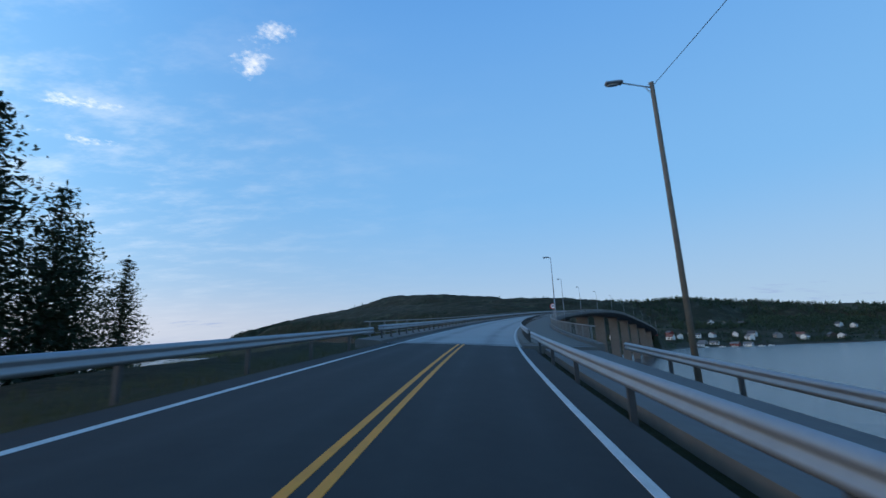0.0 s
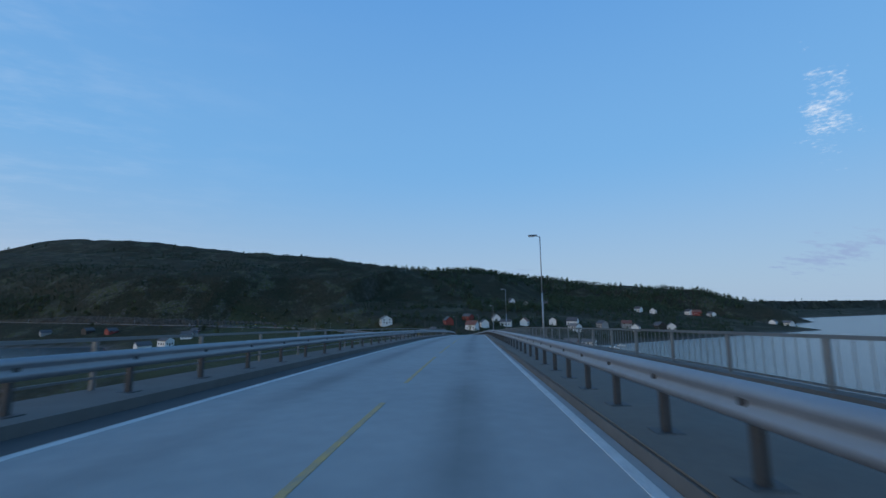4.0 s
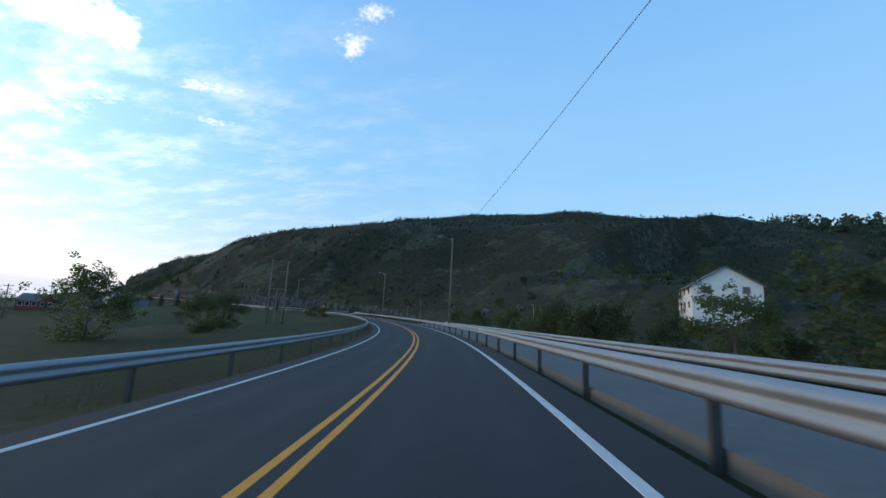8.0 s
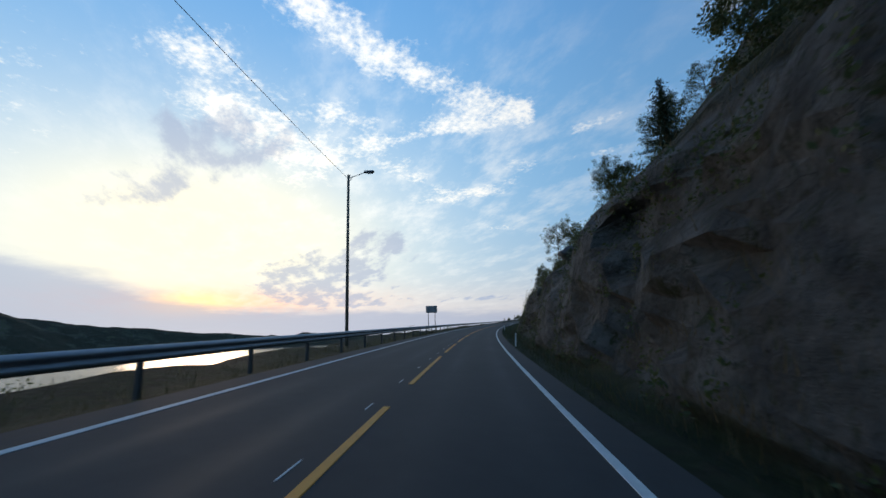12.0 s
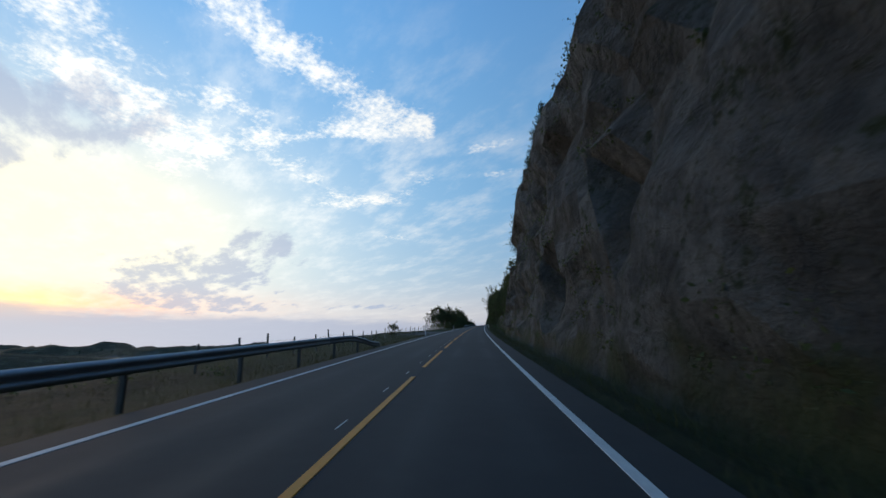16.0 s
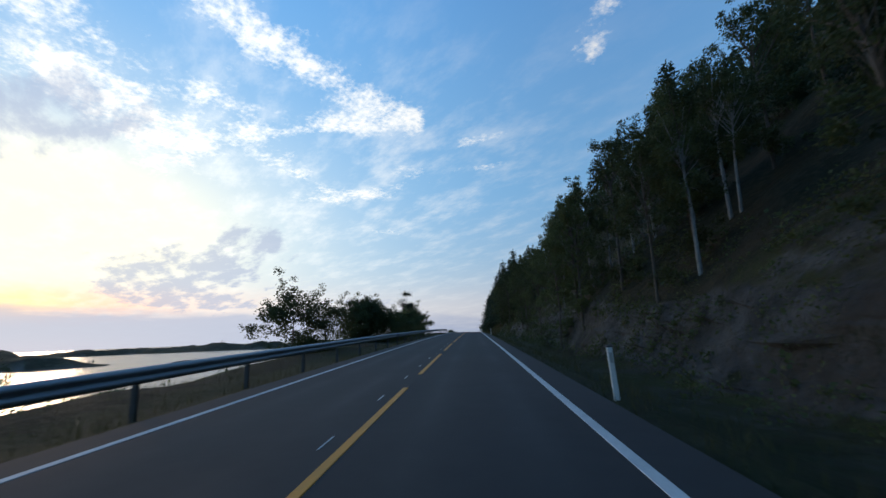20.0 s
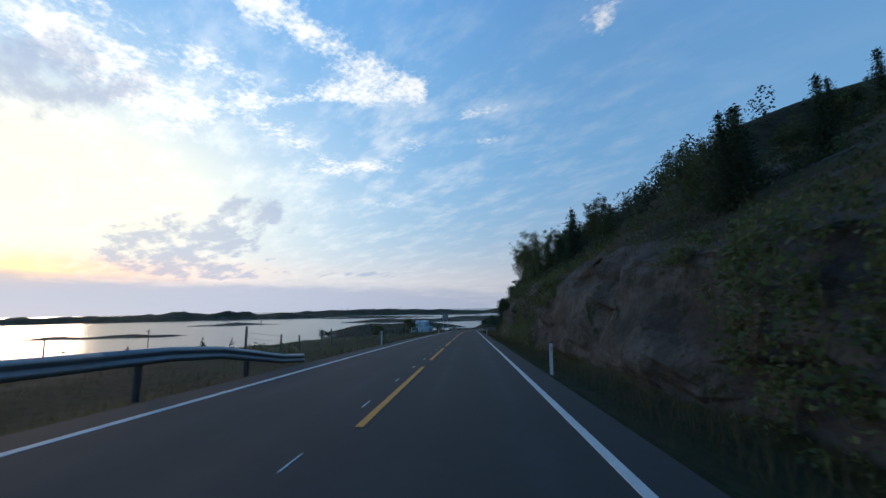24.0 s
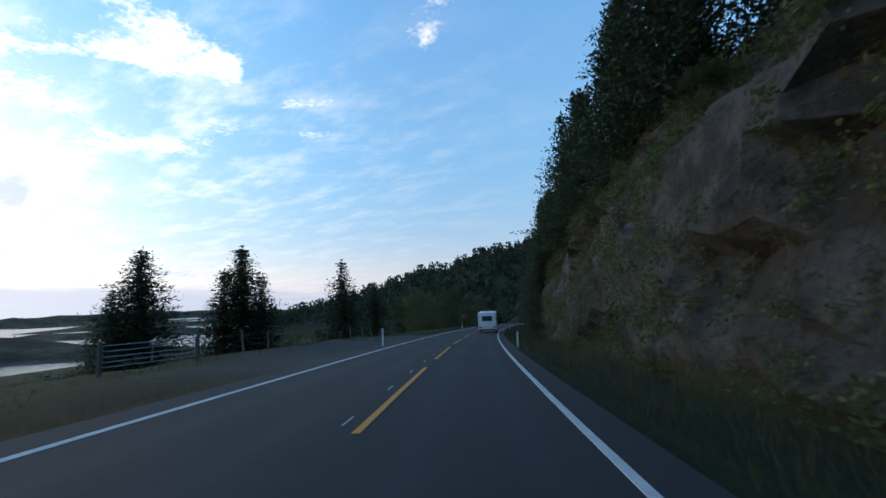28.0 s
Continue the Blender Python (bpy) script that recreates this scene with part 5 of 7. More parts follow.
def plant(key, s, d, h=None, sink=0.25, wide=1.0):
    sorts = TREE_SORTS[key]
    spec = sorts[int(TREE_RNG.integers(len(sorts)))]
    label, cat, (trunk, crown), proto = spec
    size = 1.0 if h is None else h / {"leafy": 9.0, "slender": 10.0, "birch": 10.0, "bush": 2.6, "spruce": 9.5, "pine": 10.5}[key]
    m = on_ground(s, d, sink, float(TREE_RNG.uniform(0, 360)), size) @ Matrix.Diagonal((wide, wide, 1.0, 1.0))
    name = "bush" if key == "bush" else ("spruce" if key == "spruce" else "pine" if key == "pine" else "birch" if key == "birch" else "slender_tree" if key == "slender" else "tree")
    if proto is None:
        root = thing(name, label, cat, group="trees beside the road" if cat == "tree" else "bushes beside the road")
        root.empty_display_size = 0.2
        child("trunk", trunk, root)
        child("crown", crown, root)
        root.matrix_basis = m
        spec[3] = root
    else:
        ob = copy_thing(proto, Matrix())
        ob.matrix_basis = m


def grove(key, s0, s1, d0, d1, count, h0, h1):
    for _ in range(count):
        plant(key, float(TREE_RNG.uniform(s0, s1)), float(TREE_RNG.uniform(d0, d1)), float(TREE_RNG.uniform(h0, h1)))


# before the bridge
for s, d, h in ((15, -24, 14), (17, -23, 12.3), (20.5, -22.5, 9.5), (13, -22, 12.5), (22.5, -23.5, 8.5), (24.5, -22, 6.5), (18.5, -25.5, 11), (12, -25, 13)):
    plant("spruce", s, d, h * 1.3)
# inside the bend
for key, s, d, h in (("bush", 612, -9, 3), ("bush", 618, -11, 3.5), ("spruce", 640, -8.5, 5), ("bush", 648, -9, 3), ("bush", 704, -8.5, 3), ("bush", 712, -9.5, 2.6), ("bush", 742, -26, 4), ("bush", 760, -24, 5),
                     ("bush", 775, -22, 4), ("bush", 790, -24, 5), ("bush", 842, -9, 2.6), ("bush", 850, -11, 3), ("bush", 858, -9, 2.6), ("spruce", 900, -13, 4.5), ("leafy", 905, -15, 5), ("leafy", 936, -20.6, 6.8), ("leafy", 933.5, -22.4, 4.0),
                     ("bush", 952, -17, 3), ("bush", 960, -18, 3), ("spruce", 935, -40, 6), ("spruce", 930, -46, 5), ("leafy", 880, -70, 7), ("leafy", 870, -78, 6), ("bush", 1000, -16, 2.5), ("bush", 1075, -11, 3)):
    plant(key, s, d, h)
grove("bush", 640, 790, 10.5, 22, 26, 2.2, 4.5)
grove("bush", 690, 860, 24, 60, 14, 2.5, 5)
grove("bush", 745, 800, 13, 24, 12, 3, 4.5)
grove("leafy", 700, 870, 40, 110, 26, 5, 8)
grove("bush", 800, 960, 40, 80, 14, 2, 4)
# cliff above the junction
for key, s, d, h in (("leafy", 1052, 17, 6), ("spruce", 1060, 15, 4), ("bush", 1066, 12, 3), ("leafy", 1092, 15, 6.5), ("leafy", 1098, 17, 6), ("bush", 1105, 13, 3.5), ("spruce", 1120, 16, 6), ("leafy", 1128, 14, 5)):
    plant(key, s, d, h)
grove("bush", 1010, 1140, 10, 40, 10, 1.5, 3.2)
grove("leafy", 1135, 1200, 11, 30, 16, 4, 8)
grove("slender", 1180, 1400, 10, 42, 70, 4, 7)
grove("spruce", 1230, 1400, 12, 36, 14, 4, 7)
grove("spruce", 1500, 1545, 9.5, 16, 10, 6, 9)
grove("slender", 1545, 1735, 9.5, 26, 62, 7, 11)
grove("slender", 1552, 1600, 8.6, 12, 22, 7, 10)
grove("bush", 1536, 1570, 8.5, 12, 10, 2, 3.2)
grove("slender", 1590, 1640, 7.8, 9.8, 16, 7, 9.5)
grove("slender", 1640, 1735, 7.6, 9.8, 28, 10, 14)
grove("leafy", 1655, 1735, 7.8, 10, 18, 12, 15)
grove("slender", 1738, 1772, 9.0, 16, 20, 9, 12)
grove("leafy", 1738, 1760, 10.5, 16, 8, 9, 12)
grove("birch", 1752, 1772, 8.6, 11, 7, 9, 11)
grove("leafy", 1545, 1735, 9.0, 20, 26, 6, 9)
grove("spruce", 1560, 1735, 14, 34, 14, 8, 12)
for s in (1738, 1743, 1748, 1753, 1757, 1762, 1768, 1774, 1779):
    plant("birch", s, float(TREE_RNG.uniform(10.5, 15)), float(TREE_RNG.uniform(8.5, 11)))
grove("spruce", 1735, 1800, 18, 34, 8, 8, 12)
grove("slender", 1795, 1925, 10.5, 24, 44, 8, 12)
grove("spruce", 1800, 2000, 11, 30, 26, 8, 12)
grove("birch", 1835, 1862, 9.5, 15, 9, 8, 10)
grove("bush", 1800, 2000, 8.5, 12, 6, 1.5, 3)
grove("spruce", 2000, 2160, 12, 34, 16, 6, 10)
grove("spruce", 1925, 2004, 7.6, 10.5, 34, 9, 13)
grove("spruce", 1914, 1940, 9, 13, 12, 12, 15)
grove("slender", 1810, 1925, 7.8, 10.5, 22, 8, 11)
grove("bush", 2040, 2190, 9, 20, 8, 1.5, 3)
grove("spruce", 2165, 2240, 24, 40, 16, 4, 7)
grove("bush", 2190, 2290, 20, 40, 12, 2, 3.5)
grove("leafy", 2236, 2264, 9.5, 14, 8, 5, 7)
grove("spruce", 2200, 2262, 12, 20, 14, 4, 6.5)
grove("leafy", 2205, 2250, 12, 18, 8, 3.5, 5)
grove("spruce", 2240, 2290, 11, 30, 10, 6, 9)
grove("pine", 2292, 2425, 16, 40, 66, 9, 12.5)
grove("pine", 2330, 2366, 12, 16, 10, 9, 11)
grove("bush", 2300, 2380, 10, 18, 9, 1.6, 3)
grove("spruce", 2388, 2432, 10, 22, 24, 5, 9)
grove("slender", 2380, 2428, 10, 18, 14, 5, 8)
grove("bush", 2382, 2430, 8.8, 13, 16, 1.8, 3)
grove("spruce", 2425, 2705, 9.5, 28, 54, 8, 13)
grove("spruce", 2476, 2535, 10, 13.5, 18, 11, 15)
grove("spruce", 2600, 2708, 8.8, 11.5, 26, 9, 14)
grove("spruce", 2566, 2604, 11.5, 15, 14, 13, 17)
grove("bush", 2440, 2700, 8.5, 12, 12, 1.4, 2.6)
# left side, from the cliff road to the end
for key, s, d, h in (("spruce", 1378, -13.6, 4.0), ("spruce", 1377, -10.6, 3.3), ("spruce", 1374, -12.6, 2.6), ("bush", 1405, -14, 2.5), ("bush", 1418, -10, 3.2), ("bush", 1424, -9.5, 3.4), ("bush", 1430, -10, 3), ("bush", 1436, -9, 2.6),
                     ("bush", 1442, -10, 2.6), ("spruce", 1412, -11, 4), ("bush", 1528, -13, 2), ("leafy", 1612, -15, 6), ("leafy", 1616, -18, 7), ("leafy", 1622, -16, 6), ("bush", 1604, -12, 2), ("bush", 1628, -12, 2.6),
                     ("bush", 1775, -13, 2.2), ("spruce", 1815, -22, 5), ("leafy", 1840, -26, 5), ("bush", 1868, -8.4, 3.0), ("bush", 1873, -8.2, 3.6), ("bush", 1878, -8.6, 4), ("bush", 1884, -8.4, 4.4), ("pine", 1893, -10, 8), ("bush", 1889, -8.6, 4.2), ("bush", 1897, -8.4, 4),
                     ("pine", 1931, -15, 9), ("pine", 1935, -16.5, 8), ("leafy", 1928, -17, 6.5), ("bush", 1938, -15, 4), ("bush", 1930, -13.6, 3.4), ("bush", 1933, -14.4, 3.6), ("bush", 1936, -13.4, 3.2), ("bush", 1927, -14.6, 3.2), ("bush", 1925, -17, 3.6), ("spruce", 1943, -14, 5), ("bush", 2030, -9, 2.2), ("bush", 2035, -10, 2.5), ("bush", 2110, -12, 3),
                     ("bush", 2125, -11, 3), ("spruce", 2150, -12, 5), ("bush", 2144, -11, 3.2), ("leafy", 2184, -14, 5.5), ("leafy", 2188, -16, 5), ("bush", 2178, -16, 3), ("bush", 2264, -10.5, 2.8), ("bush", 2300, -40, 3),
                     ("bush", 2365, -42, 5), ("bush", 2372, -46, 5), ("spruce", 2446, -44, 6), ("bush", 2455, -40, 4.5), ("bush", 2440, -48, 5), ("spruce", 2420, -50, 6), ("spruce", 2474, -48, 7)):
    plant(key, s, d, h)
grove("leafy", 1640, 1662, -19, -10, 12, 7, 10)
grove("leafy", 1660, 1733, -15, -9.5, 13, 6, 8.5)
grove("slender", 1645, 1732, -13, -9, 11, 6.5, 9)
grove("birch", 1731, 1740, -14, -10.5, 4, 9, 11)
grove("leafy", 1734, 1740, -16.5, -13, 3, 12, 14)
grove("slender", 1628, 1650, -20, -12, 8, 8, 10.5)
grove("bush", 1728, 1744, -13, -8.5, 9, 2.4, 3.8)
grove("bush", 1923, 1937, -16.5, -12.5, 5, 3.4, 4.6)
grove("bush", 1850, 1872, -13, -10.5, 8, 4, 5.5)
grove("bush", 1632, 1740, -12, -8, 44, 2.6, 4)
grove("leafy", 1690, 1733, -13, -9, 8, 6, 7.5)
for s, d, h in ((2577, -25.5, 9.8), (2579, -27.5, 10), (2576, -27, 6.5), (2584, -21.4, 10.6), (2586, -22.6, 11), (2583.5, -22.8, 8.5), (2587, -21, 8), (2600, -17.5, 11), (2604, -19, 8.5), (2612, -17, 9)):
    plant("spruce", s, d, h, wide=1.35)
grove("leafy", 2630, 2705, -26, -9, 26, 6, 10)
grove("bush", 2600, 2640, -30, -14, 8, 2, 3)
grove("leafy", 2206, 2222, -58, -44, 7, 6, 8.5)
grove("bush", 2470, 2530, -60, -34, 10, 3, 4.5)


# ---- street lamps and cables ----
def steel_lamp():
    root = thing("street_lamp", "grey steel lamp column outside the bridge railing", "street lamp", group="lamps on the bridge")
    bm = bmesh.new()
    rod(bm, (0, 0, -0.6), (0, 0, 4.2), 0.085, 0.075, 10)
    rod(bm, (0, 0, 4.2), (0, 0, 9.1), 0.055, 0.04, 10)
    part("pole", bm, M_STEEL, root, smooth=True)
    bm = bmesh.new()
    rod(bm, (0, 0, 9.0), (-0.35, 0, 9.18), 0.03)
    part("arm", bm, M_STEEL, root)
    bm = bmesh.new()
    box(bm, -0.62, 0, 9.12, 0.78, 0.3, 0.14, 0.05)
    head = part("lamp_head", bm, M_LAMP, root)
    bm = bmesh.new()
    box(bm, -0.7, 0, 9.07, 0.45, 0.22, 0.05, 0.02)
    part("lens", bm, M_LENS, head, "pale glass lens")
    return root


def wood_lamp(h=11.7):
    root = thing("street_lamp", "weathered timber lamp pole with a short arm", "street lamp", group="timber lamp poles")
    bm = bmesh.new()
    rod(bm, (0, 0, -1.5), (0, 0, h), 0.12, 0.085, 10)
    part("pole", bm, M_WOODPOLE, root, smooth=True)
    bm = bmesh.new()
    rod(bm, (0, 0, h - 0.25), (-1.25, 0, h + 0.12), 0.028)
    rod(bm, (0, 0, h - 0.6), (-0.3, 0, h - 0.17), 0.018)
    part("arm", bm, M_STEEL, root)
    bm = bmesh.new()
    box(bm, -1.5, 0, h + 0.06, 0.72, 0.28, 0.15, 0.05)
    head = part("lamp_head", bm, M_LAMP, root)
    bm = bmesh.new()
    box(bm, -1.56, 0, h + 0.01, 0.42, 0.2, 0.05, 0.02)
    part("lens", bm, M_LENS, head, "pale glass lens")
    bm = bmesh.new()
    rod(bm, (-0.12, 0, h - 0.1), (-0.12, 0, h + 0.02), 0.035, 0.025)
    part("insulator", bm, M_LENS, root)
    return root


lamp = steel_lamp()
lamp.matrix_basis = stand(57.6, 7.4, -0.2)
for k in range(1, 11):
    copy_thing(lamp, stand(57.6 + 49.1 * k, 7.4, -0.2))
RIGHT_LAMPS = ((16.8, 8.9), (608, 9.2), (666, 8.8), (722, 9.3), (779, 5.2), (837, 5.0))
LEFT_LAMPS = ((892, -8.0), (951, -11.0), (1002, -9.6), (1061, -7.2), (1117, -7.2))
wlamp = wood_lamp()
wlamp.matrix_basis = stand(*RIGHT_LAMPS[0], -0.4)
for s, d in RIGHT_LAMPS[1:]:
    copy_thing(wlamp, stand(s, d, -0.4))
for s, d in LEFT_LAMPS:
    copy_thing(wlamp, stand(s, d, -0.3, 180))


def tube_mesh(name, pts, r, mat, n=5):
    """One continuous round strand through the points."""
    v, f = [], []
    for i, p in enumerate(pts):
        q = (pts[min(i + 1, len(pts) - 1)] - pts[max(i - 1, 0)]).to_track_quat("Z", "Y").to_matrix()
        v += [p + q @ Vector((math.cos(6.2832 * j / n) * r, math.sin(6.2832 * j / n) * r, 0)) for j in range(n)]
    for i in range(len(pts) - 1):
        f += [(i * n + j, i * n + (j + 1) % n, (i + 1) * n + (j + 1) % n, (i + 1) * n + j) for j in range(n)]
    return mesh_from(name, v, f, mat, True)


def cable(a, b, sag, r=0.013, label="black overhead cable strung between the poles"):
    a, b = Vector(a), Vector(b)
    pts = [a.lerp(b, i / 16) - Vector((0, 0, 4 * sag * (i / 16) * (1 - i / 16))) for i in range(17)]
    me = tube_mesh("overhead_cable", pts, r, M_CABLE)
    return tagged(new("overhead_cable", me), label, "cable", group="overhead cables")


def lamp_top(s, d, z=11.1):
    return at_road(s, d, z)


chain = [lamp_top(s, d + 0.12) for s, d in RIGHT_LAMPS[1:]]
for p, q in zip(chain[:-1], chain[1:]):
    cable(p, q, 0.7)
cable(lamp_top(*RIGHT_LAMPS[0]), lamp_top(-40, 10.0, 11.5), 0.4)
lchain = [lamp_top(s, d) for s, d in LEFT_LAMPS]
for p, q in zip(lchain[:-1], lchain[1:]):
    cable(p, q, 0.7)
cable(chain[-1], lchain[0], 0.6)
cable(lamp_top(860, -60, 7.0), lamp_top(905, 40, 16.0), 0.6)
cable(lchain[1], lamp_top(985, 52, 20.0), 0.8)

# short lamp columns along the side road, right of the bend
for s, d in ((842, 17), (838, 32), (868, 24), (930, 15), (800, 26)):
    ob = copy_thing(lamp, on_ground(s, d, 0.0, 0, 0.66))
    tagged(ob, "short grey lamp column beside the side road", group="side road lamps")


def timber_pole(m, h, cross=True):
    root = thing("power_pole", "bare weathered timber power pole", "power pole", m, group="power poles")
    bm = bmesh.new()
    rod(bm, (0, 0, -0.8), (0, 0, h), 0.13, 0.09, 8)
    part("pole", bm, M_WOODPOLE, root, smooth=True)
    if cross:
        bm = bmesh.new()
        box(bm, 0, 0, h - 0.5, 1.6, 0.1, 0.12)
        part("crossarm", bm, M_WOODPOLE, root)
        for x in (-0.65, 0, 0.65):
            bm = bmesh.new()
            rod(bm, (x, 0, h - 0.38), (x, 0, h - 0.2), 0.05, 0.03)
            part("insulator", bm, M_LENS, root)
    return root


for s, d, h in ((918, -33, 8), (770, -48, 8), (840, -70, 7), (905, -75, 7), (2010, -60, 7), (1842, -60, 8), (2215, -75, 7.5), (2285, -80, 7.5), (2240, -60, 6), (2120, -34, 7)):
    timber_pole(on_ground(s, d, 0, 20), h)

# transformer frame in the field
frame_root = thing("transformer_frame", "twin timber poles carrying crossbars and insulators", "power pole", on_ground(803, -19, 0, 25))
for x in (-1.3, 1.3):
    bm = bmesh.new()
    rod(bm, (x, 0, -0.8), (x, 0, 10.5), 0.15, 0.11, 8)
    part("pole", bm, M_WOODPOLE, frame_root, smooth=True)
for z, w in ((10.2, 3.4), (8.6, 3.4), (5.6, 3.0)):
    bm = bmesh.new()
    box(bm, 0, 0, z, w, 0.14, 0.16, 0.01)
    part("crossarm", bm, M_WOODPOLE, frame_root)
for x in (-0.8, -0.3, 0.3, 0.8):
    bm = bmesh.new()
    rod(bm, (x, 0.1, 8.2), (x, 0.1, 9.1), 0.06, 0.05)
    part("insulator", bm, M_POST, frame_root)
for x in (-0.5, 0.5):
    bm = bmesh.new()
    rod(bm, (x, 0.1, 5.7), (x, 0.1, 6.3), 0.05, 0.04)
    part("insulator", bm, M_POST, frame_root)
bm = bmesh.new()
rod(bm, (0, 0.2, -0.5), (0, 0.2, 5.7), 0.12, 0.1, 8)
part("pole", bm, M_WOODPOLE, frame_root)


# ---- delineator posts ----
def delineator():
    root = thing("delineator_post", "slim white plastic marker post on the verge", "marker post", group="marker posts along the road")
    bm = bmesh.new()
    box(bm, 0, 0, -0.3, 0.1, 0.05, 1.32, 0.012)
    part("shaft", bm, M_PLASTIC, root)
    bm = bmesh.new()
    box(bm, 0, -0.028, 0.72, 0.055, 0.012, 0.18)
    part("reflector", bm, M_REFLEX, root)
    bm = bmesh.new()
    box(bm, 0, 0, 0.98, 0.104, 0.054, 0.05, 0.01)
    part("cap", bm, M_POST, root)
    return root


mark = delineator()
mark.matrix_basis = on_ground(1554.1, 3.95, 0.05)
for s in (1120, 1176, 1231, 1288, 1346, 1402, 1608.7, 1663.4, 1717, 1825.2, 1878, 1931.6, 1984, 2036, 2088, 2140, 2194.8, 2247, 2301, 2356, 2475, 2522, 2573.4, 2628, 2682):
    copy_thing(mark, on_ground(float(s), 3.95, 0.05, 0, 1.0) @ pose(0, 0, 0, 0, float(TREE_RNG.uniform(-3, 4)), 0))
for a, b in ((1505.7, 1605), (1934.8, 2090), (2210, 2322), (2520, 2700)):
    for s in np.arange(a, b, 52.0):
        copy_thing(mark, on_ground(float(s), -4.5, 0.05))
for s in (620, 700, 600):
    copy_thing(mark, stand(s, -4.9, 0.0))


# ---- fences ----
def fence(s0, s1, d, gap=3.0, h=1.15, wires=True, dfun=None, label="weathered timber post fence with wire"):
    root = thing("fence", label, "fence", group="field fences")
    bm = bmesh.new()
    rod(bm, (0, 0, -0.4), (0, 0, h), 0.06, 0.05, 7)
    me = bpy.data.meshes.new("post")
    bm.to_mesh(me)
    bm.free()
    me.materials.append(M_FENCE)
    tops = []
    for s in np.arange(s0, s1, gap):
        s = float(s) + float(TREE_RNG.uniform(-0.3, 0.3))
        dd = dfun(s) if dfun else d
        m = on_ground(s, dd + float(TREE_RNG.uniform(-0.15, 0.15)), 0.05)
        child("post", me, root, m @ pose(0, 0, 0, float(TREE_RNG.uniform(-5, 5)), float(TREE_RNG.uniform(-5, 5)), 0) @ Matrix.Scale(float(TREE_RNG.uniform(0.85, 1.15)), 4))
        tops.append(m.translation.copy())
    if wires:
        for z in (0.35, 0.65, 0.95):
            child("wire", tube_mesh("wire", [p + Vector((0, 0, z)) for p in tops], 0.006, M_POST, 4), root)
    return root


fence(1470, 1588, -9.5, 3.2, 1.25)
fence(2202, 2276, -9.5, 3.4, 1.1)
fence(2085, 2180, 16.5, 3.5, 1.2, dfun=lambda s: 15 + (s - 2085) * 0.05)
fence(2282, 2322, 15.0, 4.0, 1.2)
fence(2515, 2556, -9.5, 3.5, 1.1)
fence(700, 790, -60.0, 4.0, 1.1)


# ---- signs ----
M_SIGNBACK = material("sign_back_aluminium", (0.3, 0.3, 0.31), 0.5, 0.5, vary=(0.24, 0.24, 0.25), scale=2.0)
M_SIGNYELLOW = material("sign_yellow", (0.75, 0.42, 0.02), 0.5)
M_SIGNBLUE = material("sign_blue", (0.012, 0.075, 0.33), 0.5)
M_SIGNWHITE = material("sign_white", (0.75, 0.75, 0.74), 0.5)
M_SIGNRED = material("sign_red", (0.5, 0.02, 0.02), 0.5)
M_SIGNBLACK = material("sign_black", (0.02, 0.02, 0.02), 0.5)


def words(text, size, mat, parent, m, name="lettering"):
    cu = bpy.data.curves.new(name, "FONT")
    cu.body, cu.size, cu.align_x, cu.align_y, cu.extrude = text, size, "CENTER", "CENTER", 0.004
    tmp = bpy.data.objects.new(name, cu)
    scene.collection.objects.link(tmp)
    me = bpy.data.meshes.new_from_object(tmp.evaluated_get(bpy.context.evaluated_depsgraph_get()))
    bpy.data.objects.remove(tmp)
    bpy.data.curves.remove(cu)
    me.materials.clear()
    me.materials.append(mat)
    return child(name, me, parent, m)


def sign_board(name, label, m, w, h, foot, face, posts=(-0.35, 0.35), back=None, category="road sign"):
    """A flat board on round posts; it faces local -y."""
    root = thing(name, label, category, m)
    for x in posts:
        bm = bmesh.new()
        rod(bm, (x * w, 0.05, -0.6), (x * w, 0.05, foot + h * 0.95), 0.04, 0.04, 8)
        part("post", bm, M_STEEL, root)
    bm = bmesh.new()
    box(bm, 0, 0, foot, w, 0.03, h, 0.008)
    part("board", bm, back or M_SIGNBACK, root)
    bm = bmesh.new()
    box(bm, 0, -0.022, foot + 0.04, w - 0.08, 0.006, h - 0.08)
    part("face", bm, face, root)
    return root


def bars(root, rows, mat, y=-0.03):
    """Plain bars for writing that cannot be read: x, z, width, height."""
    for x, z, w, h in rows:
        bm = bmesh.new()
        box(bm, x, y, z, w, 0.006, h)
        part("bar", bm, mat, root)


FRONT = pose(0, 0, 0, 90, 0, 0)
# blue rest-area board
info = sign_board("rest_area_sign", "blue rest-area information board on two posts", on_ground(2179, 7.3, 0.1, -8), 1.5, 2.6, 1.5, M_SIGNBLUE)
for x, z, w, h in ((-0.36, 3.42, 0.58, 0.5), (0.34, 3.42, 0.58, 0.5), (0.0, 2.84, 0.56, 0.5)):
    bm = bmesh.new()
    box(bm, x, -0.03, z, w, 0.006, h)
    part("panel", bm, M_SIGNWHITE, info)
words("WC", 0.3, M_SIGNBLUE, info, pose(0.34, -0.04, 3.67, 90, 0, 0))
words("i", 0.42, M_SIGNBLUE, info, pose(0.0, -0.04, 3.1, 90, 0, 0))
bm = bmesh.new()
bmesh.ops.create_cone(bm, cap_ends=True, segments=3, radius1=0.15, radius2=0.0, depth=0.34, matrix=Matrix.Translation((-0.32, -0.036, 3.7)) @ Matrix.Diagonal((1, 0.02, 1, 1)))
part("tree_mark", bm, M_SIGNBLUE, info)
